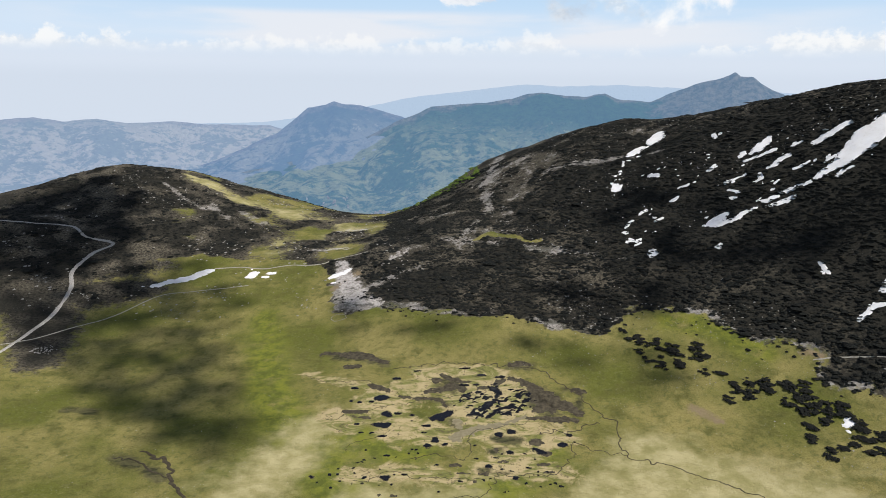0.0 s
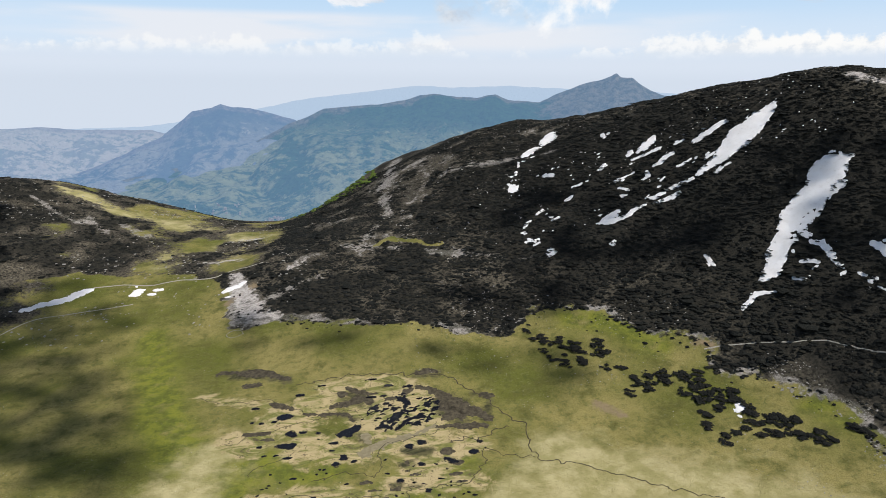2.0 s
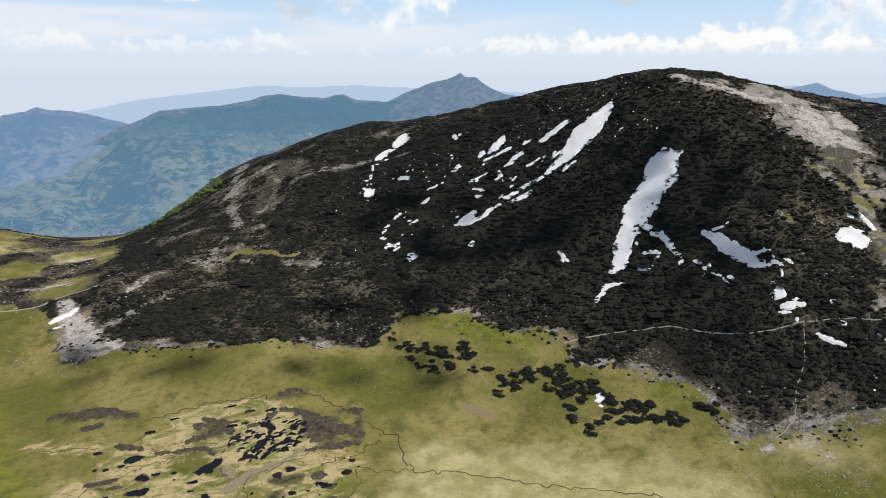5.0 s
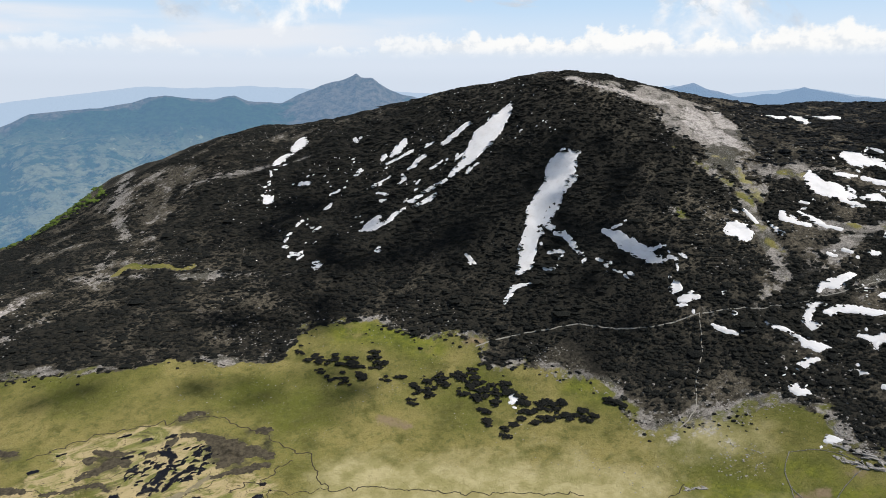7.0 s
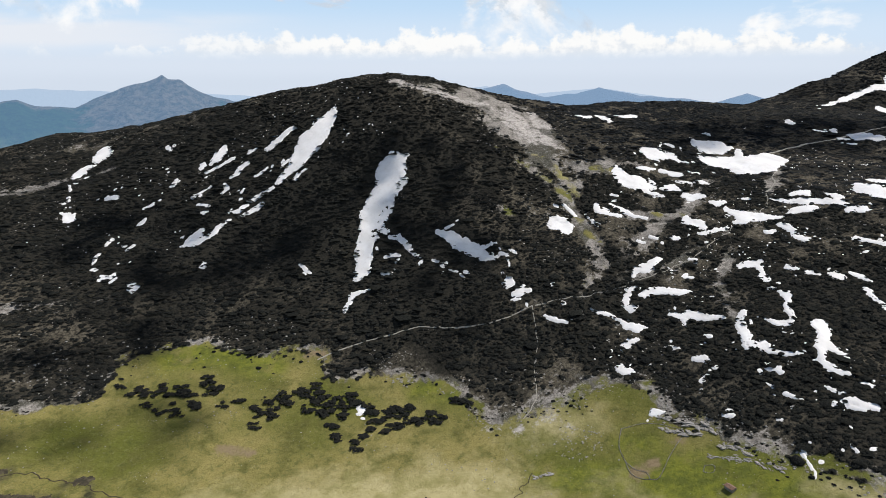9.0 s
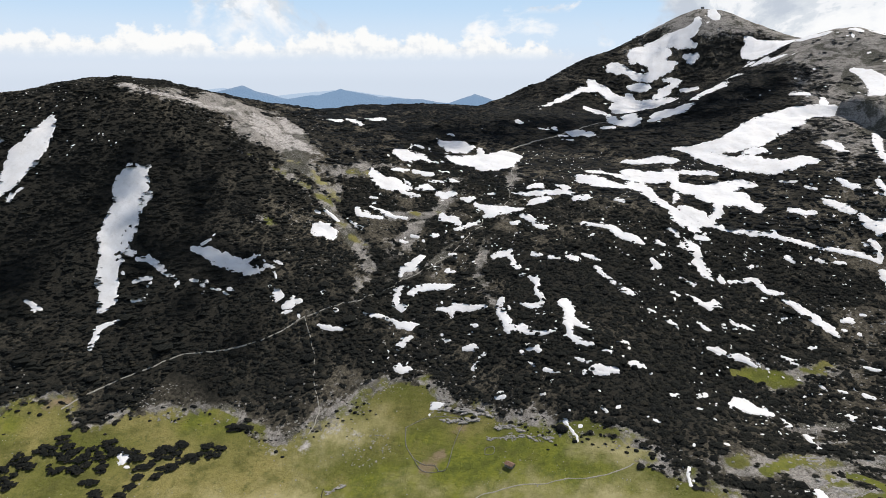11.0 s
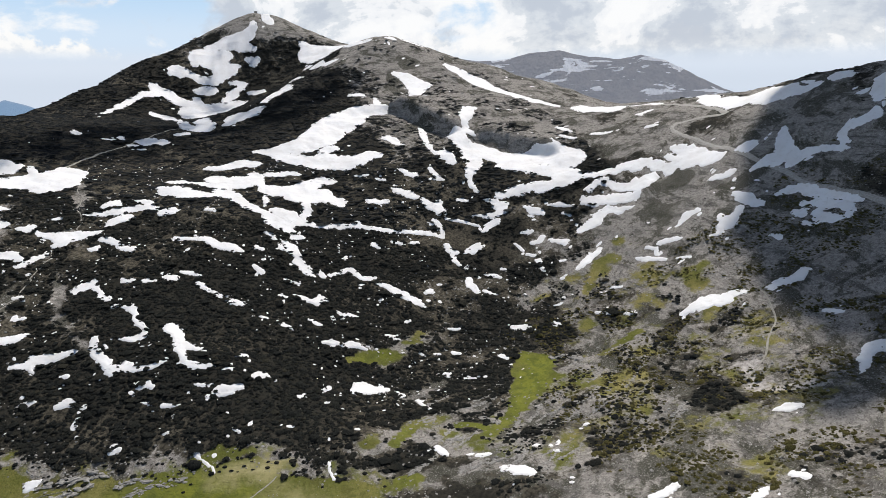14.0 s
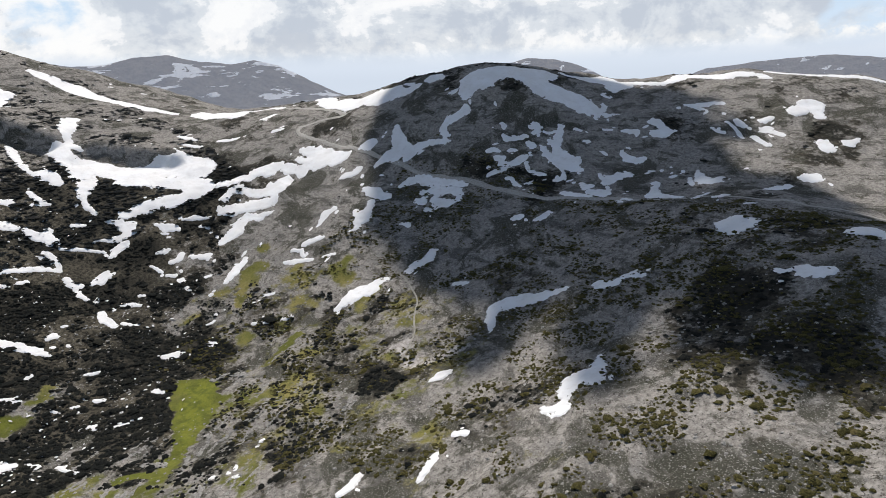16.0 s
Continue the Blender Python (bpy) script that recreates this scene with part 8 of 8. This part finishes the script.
def stone_hut(x, y, turn):
    hut = tagged(new("stone_hut"), "low stone shepherd's hut with a rusty sheet roof", "hut")
    hut.matrix_basis = pose(x, y, float(ground_z(x, y)) - 0.3, 0, 0, turn)
    L, W, H = 5.6, 3.8, 1.7
    for name, (a, b, c, d) in (("wall", (-L / 2, L / 2, -W / 2, -W / 2 + 0.5)), ("wall", (-L / 2, L / 2, W / 2 - 0.5, W / 2)), ("wall", (-L / 2, -L / 2 + 0.5, -W / 2 + 0.5, W / 2 - 0.5)), ("wall", (L / 2 - 0.5, L / 2, -W / 2 + 0.5, W / 2 - 0.5))):
        bm = bmesh.new()
        box(bm, a, b, c, d, 0, H + 0.3)
        bmesh.ops.subdivide_edges(bm, edges=bm.edges[:], cuts=4, use_grid_fill=True)
        for v in bm.verts:
            v.co += Vector((random.uniform(-0.06, 0.06), random.uniform(-0.06, 0.06), random.uniform(-0.05, 0.05)))
        part(name, bm, LIMESTONE, hut)
    for s in (-1, 1):
        bm = bmesh.new()
        made = box(bm, -L / 2 - 0.35, L / 2 + 0.35, 0, W / 2 + 0.5, 0, 0.08)
        for v in made:
            v.co.y, v.co.z = s * v.co.y, v.co.z + H + 1.25 - abs(v.co.y) * 0.38
        bmesh.ops.recalc_face_normals(bm, faces=bm.faces[:])
        part("roof", bm, RUST, hut, "brown rusted sheet roof slope")
    for s in (-1, 1):
        bm = bmesh.new()
        v = [bm.verts.new(c) for c in ((s * (L / 2 - 0.2), -W / 2 + 0.2, H + 0.3), (s * (L / 2 - 0.2), W / 2 - 0.2, H + 0.3), (s * (L / 2 - 0.2), 0, H + 1.2),
                                       (s * (L / 2 - 0.45), -W / 2 + 0.2, H + 0.3), (s * (L / 2 - 0.45), W / 2 - 0.2, H + 0.3), (s * (L / 2 - 0.45), 0, H + 1.2))]
        for f in ((0, 1, 2), (5, 4, 3), (0, 3, 4, 1), (1, 4, 5, 2), (2, 5, 3, 0)):
            bm.faces.new([v[i] for i in f])
        bmesh.ops.recalc_face_normals(bm, faces=bm.faces[:])
        part("gable", bm, PLANK, hut, "grey boarded gable")
    bm = bmesh.new()
    box(bm, -0.5, 0.5, -W / 2 - 0.06, -W / 2 + 0.02, 0.2, 1.95)
    door = part("door", bm, PLANK, hut, "closed grey plank door")
    bm = bmesh.new()
    box(bm, 0.32, 0.40, -W / 2 - 0.14, -W / 2 - 0.06, 1.0, 1.12)
    part("latch", bm, RUST, door)
    return hut


stone_hut(373, 187, 72)


def dry_wall(label, points, high=0.5, wide=0.5):
    """A wall of single stones laid without mortar."""
    c = smooth_line(points, 0.55)
    n = len(c)
    rng = np.random.default_rng(n)
    cos, faces, base = [], [], 0
    t = np.gradient(c, axis=0)
    t /= np.linalg.norm(t, axis=1)[:, None] + 1e-9
    for k in range(n):
        for course in range(3):
            if course == 2 and rng.uniform() < 0.35:
                continue
            v, f = STONE_LUMPS[rng.integers(0, 5)]
            off = rng.uniform(-0.25, 0.25) * wide * (1 - course * 0.25)
            x, y = c[k, 0] - t[k, 1] * off, c[k, 1] + t[k, 0] * off
            cos.append(v * np.array([0.24, 0.24, 0.20]) * rng.uniform(0.7, 1.3) + [x, y, float(ground_z(x, y)) + course * high * 0.36])
            faces.append(f + base)
            base += len(v)
    me = array_mesh("dry_stone_wall", np.concatenate(cos), np.concatenate(faces), False)
    me.materials.append(LIMESTONE)
    return tagged(new("dry_stone_wall", me), label, "stone wall", "walls of the sheep pens")


dry_wall("long curved dry stone wall of a sheep pen", [(389, 270), (375, 263), (365, 252), (358, 244), (357, 237), (359, 231), (363, 227), (381, 230), (394, 231)])
dry_wall("short dry stone wall dividing the pen", [(365, 252), (362, 243), (363, 236), (359, 231)])
dry_wall("dry stone wall below the rock ledges", [(389, 270), (400, 259), (404, 244), (404, 232), (394, 231)])
dry_wall("tumbled wall of a small ruined fold", [(384, 208), (386, 203), (381, 201), (379, 206), (384, 208)])
dry_wall("round stone ring of an old fold", [(-96, 640), (-100, 647), (-108, 648), (-112, 642), (-106, 636), (-96, 640)], 0.8)


def rock_ledge(label, points, high, deep):
    """A broken limestone outcrop: slabs and blocks piled along a line."""
    c = smooth_line(points, high * 0.32)
    t = np.gradient(c, axis=0)
    t /= np.linalg.norm(t, axis=1)[:, None] + 1e-9
    rng = np.random.default_rng(int(abs(points[0][0]) * 7 + abs(points[0][1])))
    cos, faces, base = [], [], 0
    for k in range(len(c)):
        for _ in range(rng.integers(0, 3)):
            off, r = rng.normal(0, 0.5) * deep, high * rng.uniform(0.15, 0.9) ** 1.4
            x, y = c[k, 0] - t[k, 1] * off, c[k, 1] + t[k, 0] * off
            v, f = STONE_LUMPS[rng.integers(0, 5)]
            a = math.atan2(t[k, 1], t[k, 0]) + rng.normal(0, 0.6)
            p = v * r * [rng.uniform(1.3, 3.6), rng.uniform(0.8, 1.5), rng.uniform(0.5, 1.1)]
            co, si = math.cos(a), math.sin(a)
            cos.append(np.c_[x + co * p[:, 0] - si * p[:, 1], y + si * p[:, 0] + co * p[:, 1], float(ground_z(x, y)) + p[:, 2] - 0.22 * r])
            faces.append(f + base)
            base += len(v)
    me = array_mesh("rock_outcrop", np.concatenate(cos), np.concatenate(faces), False)
    me.materials.append(LIMESTONE)
    return tagged(new("rock_outcrop", me), label, "rock outcrop", "limestone outcrops")


rock_ledge("long bedded limestone ledge above the pens", [(410, 253), (412, 239), (413, 224), (413, 210)], 2.0, 3.6)
rock_ledge("dark-faced limestone ledge beside the pen", [(401, 246), (402, 236), (406, 222)], 1.8, 3.0)
rock_ledge("grey limestone hump in the turf", [(403, 208), (404, 198), (403, 187)], 1.8, 3.2)
rock_ledge("low broken limestone ledge", [(392, 210), (396, 194), (399, 178), (399, 166)], 1.2, 2.8)
rock_ledge("small stony hollow in the pasture", [(324, 294), (329, 291), (333, 287)], 1.1, 1.6)
rock_ledge("dark limestone step among the shrubs", [(496, -104), (488, -113), (478, -120)], 3.0, 4.0)
rock_ledge("weathered limestone rib beside the green hollow", [(428, -26), (420, -32), (412, -36)], 2.0, 3.0)
rock_ledge("weathered limestone rib above the turf", [(408, 10), (404, 2), (402, -8)], 2.0, 3.0)


_rng = np.random.default_rng(19)
_ribs = 0
while _ribs < 46:
    _x, _y = _rng.uniform(350, 480), _rng.uniform(-150, 24)
    if float(inside(np.array([_x]), np.array([_y]), MEADOW)[0]) > -4 or float(amount(np.array([_x]), np.array([_y]), HOLLOW_TURF[:2], 8)[0]) > 0.05 or not bare_of_snow(np.array([_x]), np.array([_y]), 3.0)[0]:
        continue
    _a, _l = radians(-62) + _rng.normal(0, 0.22), _rng.uniform(4, 13)
    rock_ledge("low weathered limestone rib between bushes", [(_x + math.cos(_a + _k * 0.1) * _l * _k, _y + math.sin(_a + _k * 0.1) * _l * _k) for _k in (-1, 0, 1)], _rng.uniform(0.7, 1.3), _rng.uniform(0.7, 1.6))
    _ribs += 1


def summit_hut(x, y, z):
    """The small lookout on the highest peak."""
    hut = tagged(new("summit_lookout"), "small stone lookout on the highest peak", "hut")
    hut.matrix_basis = pose(x, y, z, 0, 0, 25)
    bm = bmesh.new()
    box(bm, -3.2, 3.2, -2.2, 2.2, -3, 3.2)
    bmesh.ops.bevel(bm, geom=bm.edges[:], offset=0.15, segments=1, affect="EDGES")
    part("wall", bm, LIMESTONE, hut)
    bm = bmesh.new()
    box(bm, -3.6, 3.6, -2.6, 2.6, 3.2, 3.7)
    part("roof", bm, GRAVEL, hut)
    bm = bmesh.new()
    bmesh.ops.create_cone(bm, cap_ends=True, segments=8, radius1=0.35, radius2=0.15, depth=7, matrix=Matrix.Translation((4.5, 0, 1.5)))
    part("mast", bm, PLANK, hut)
    return hut


_top = max(PEAK_RIDGE, key=lambda p: p[2])
summit_hut(_top[0], _top[1], float(ground_z(_top[0], _top[1])) + 0.5)


# ---- unseen clouds overhead, placed for the shadows they cast ----
CLOUD_WHITE = plain_material("sunlit_cloud", (0.86, 0.87, 0.89), (0.92, 0.92, 0.92), 60.0, 1.0, 0.0, 0.0, 4.0)


def cumulus(rounds, seed, full=1.0, base=1250.0):
    """A flat-based heap of cloud, ragged at its rim; rounds: x, y, radius of its shadow's parts; full: how closed it is."""
    rng = np.random.default_rng(seed)
    cos, faces, n = [], [], 0
    slip = SUN_WAY / SUN_WAY.z
    rounds = [(x + slip.x * (base - z), y + slip.y * (base - z), r) for x, y, r, z in ((x, y, r, float(ground_z(x, y))) for x, y, r in rounds)]
    for (ax, ay, ar), (bx, by, br) in segments(rounds):
        long, wide = math.hypot(bx - ax, by - ay), ar + br
        small = 11.0 if full < 1 else 0.16 * wide
        area = long * wide + 0.8 * ar * ar
        for k in range(int((-math.log(1 - full) if full < 1 else 7.0) * area / (3.14 * small * small))):
            t, a, r = rng.uniform(), rng.uniform(0, 6.283), math.sqrt(rng.uniform()) + abs(rng.normal(0, 0.10))
            rad = ar + t * (br - ar)
            size = small * rng.uniform(0.6, 1.4) * (1.0 if r < 0.85 else 0.6)
            p, f = CLOUD_LUMPS[rng.integers(0, len(CLOUD_LUMPS))]
            cos.append(p * size + [ax + t * (bx - ax) + r * rad * math.cos(a), ay + t * (by - ay) + r * rad * math.sin(a), base + size * 0.3])
            faces.append(f + n)
            n += len(p)
    me = array_mesh("unseen_cumulus", np.concatenate(cos), np.concatenate(faces))
    me.materials.append(CLOUD_WHITE)
    tagged(new("unseen_cumulus", me), "unseen white cumulus cloud with a flat base, added overhead", "cloud", "clouds overhead", "structure")


CLOUD_LUMPS = lumps(5, 4, 0.8, 0.16, 1)
# out of view; their shadows fall on the main mountainside, the col and the peaks, the south ridge, the western hill and
# the meadow
cumulus([(255, 890, 60), (200, 790, 62), (245, 690, 62), (320, 625, 80), (400, 575, 85), (465, 600, 95), (500, 550, 70), (425, 470, 55), (395, 400, 25)], 61, 0.33)
cumulus([(120, 650, 30), (190, 640, 45), (260, 600, 50)], 63, 0.35)
cumulus([(800, 445, 45), (900, 390, 65), (1020, 300, 80), (1040, 170, 60), (1100, 60, 50), (1180, 10, 35)], 44, 0.72)
cumulus([(1230, 345, 80), (1330, 290, 60), (1420, 190, 60)], 45, 0.35)
cumulus([(640, -425, 65), (560, -400, 95), (460, -405, 110), (370, -400, 135), (280, -360, 125), (190, -340, 95), (100, -340, 90)], 40)
cumulus([(540, -500, 80), (440, -530, 95), (370, -520, 70)], 46)
cumulus([(-510, 960, 70), (-500, 850, 90), (-430, 815, 45), (-480, 720, 70)], 47)
cumulus([(-400, 700, 70), (-350, 610, 60), (-300, 640, 80), (-255, 555, 75), (-205, 490, 58), (-165, 425, 42)], 42, 0.72)
cumulus([(-310, 780, 30), (-330, 730, 60), (-240, 690, 40)], 48, 0.8)
cumulus([(-115, 690, 18), (-90, 635, 26), (-55, 600, 24), (30, 590, 20), (105, 568, 22), (170, 535, 30), (190, 490, 26)], 43, 0.42)
# more unseen clouds, added to fill out the field
for _k, _c in enumerate([(-700, -200, 210), (-900, 1000, 170), (-200, -700, 190), (900, -1200, 250), (1900, 700, 220), (600, 1700, 250), (-500, 1800, 200), (3200, -2600, 260), (-1600, 300, 260)]):
    cumulus([_c, (_c[0] + 60, _c[1] - 40, _c[2] * 0.7)], 80 + _k)
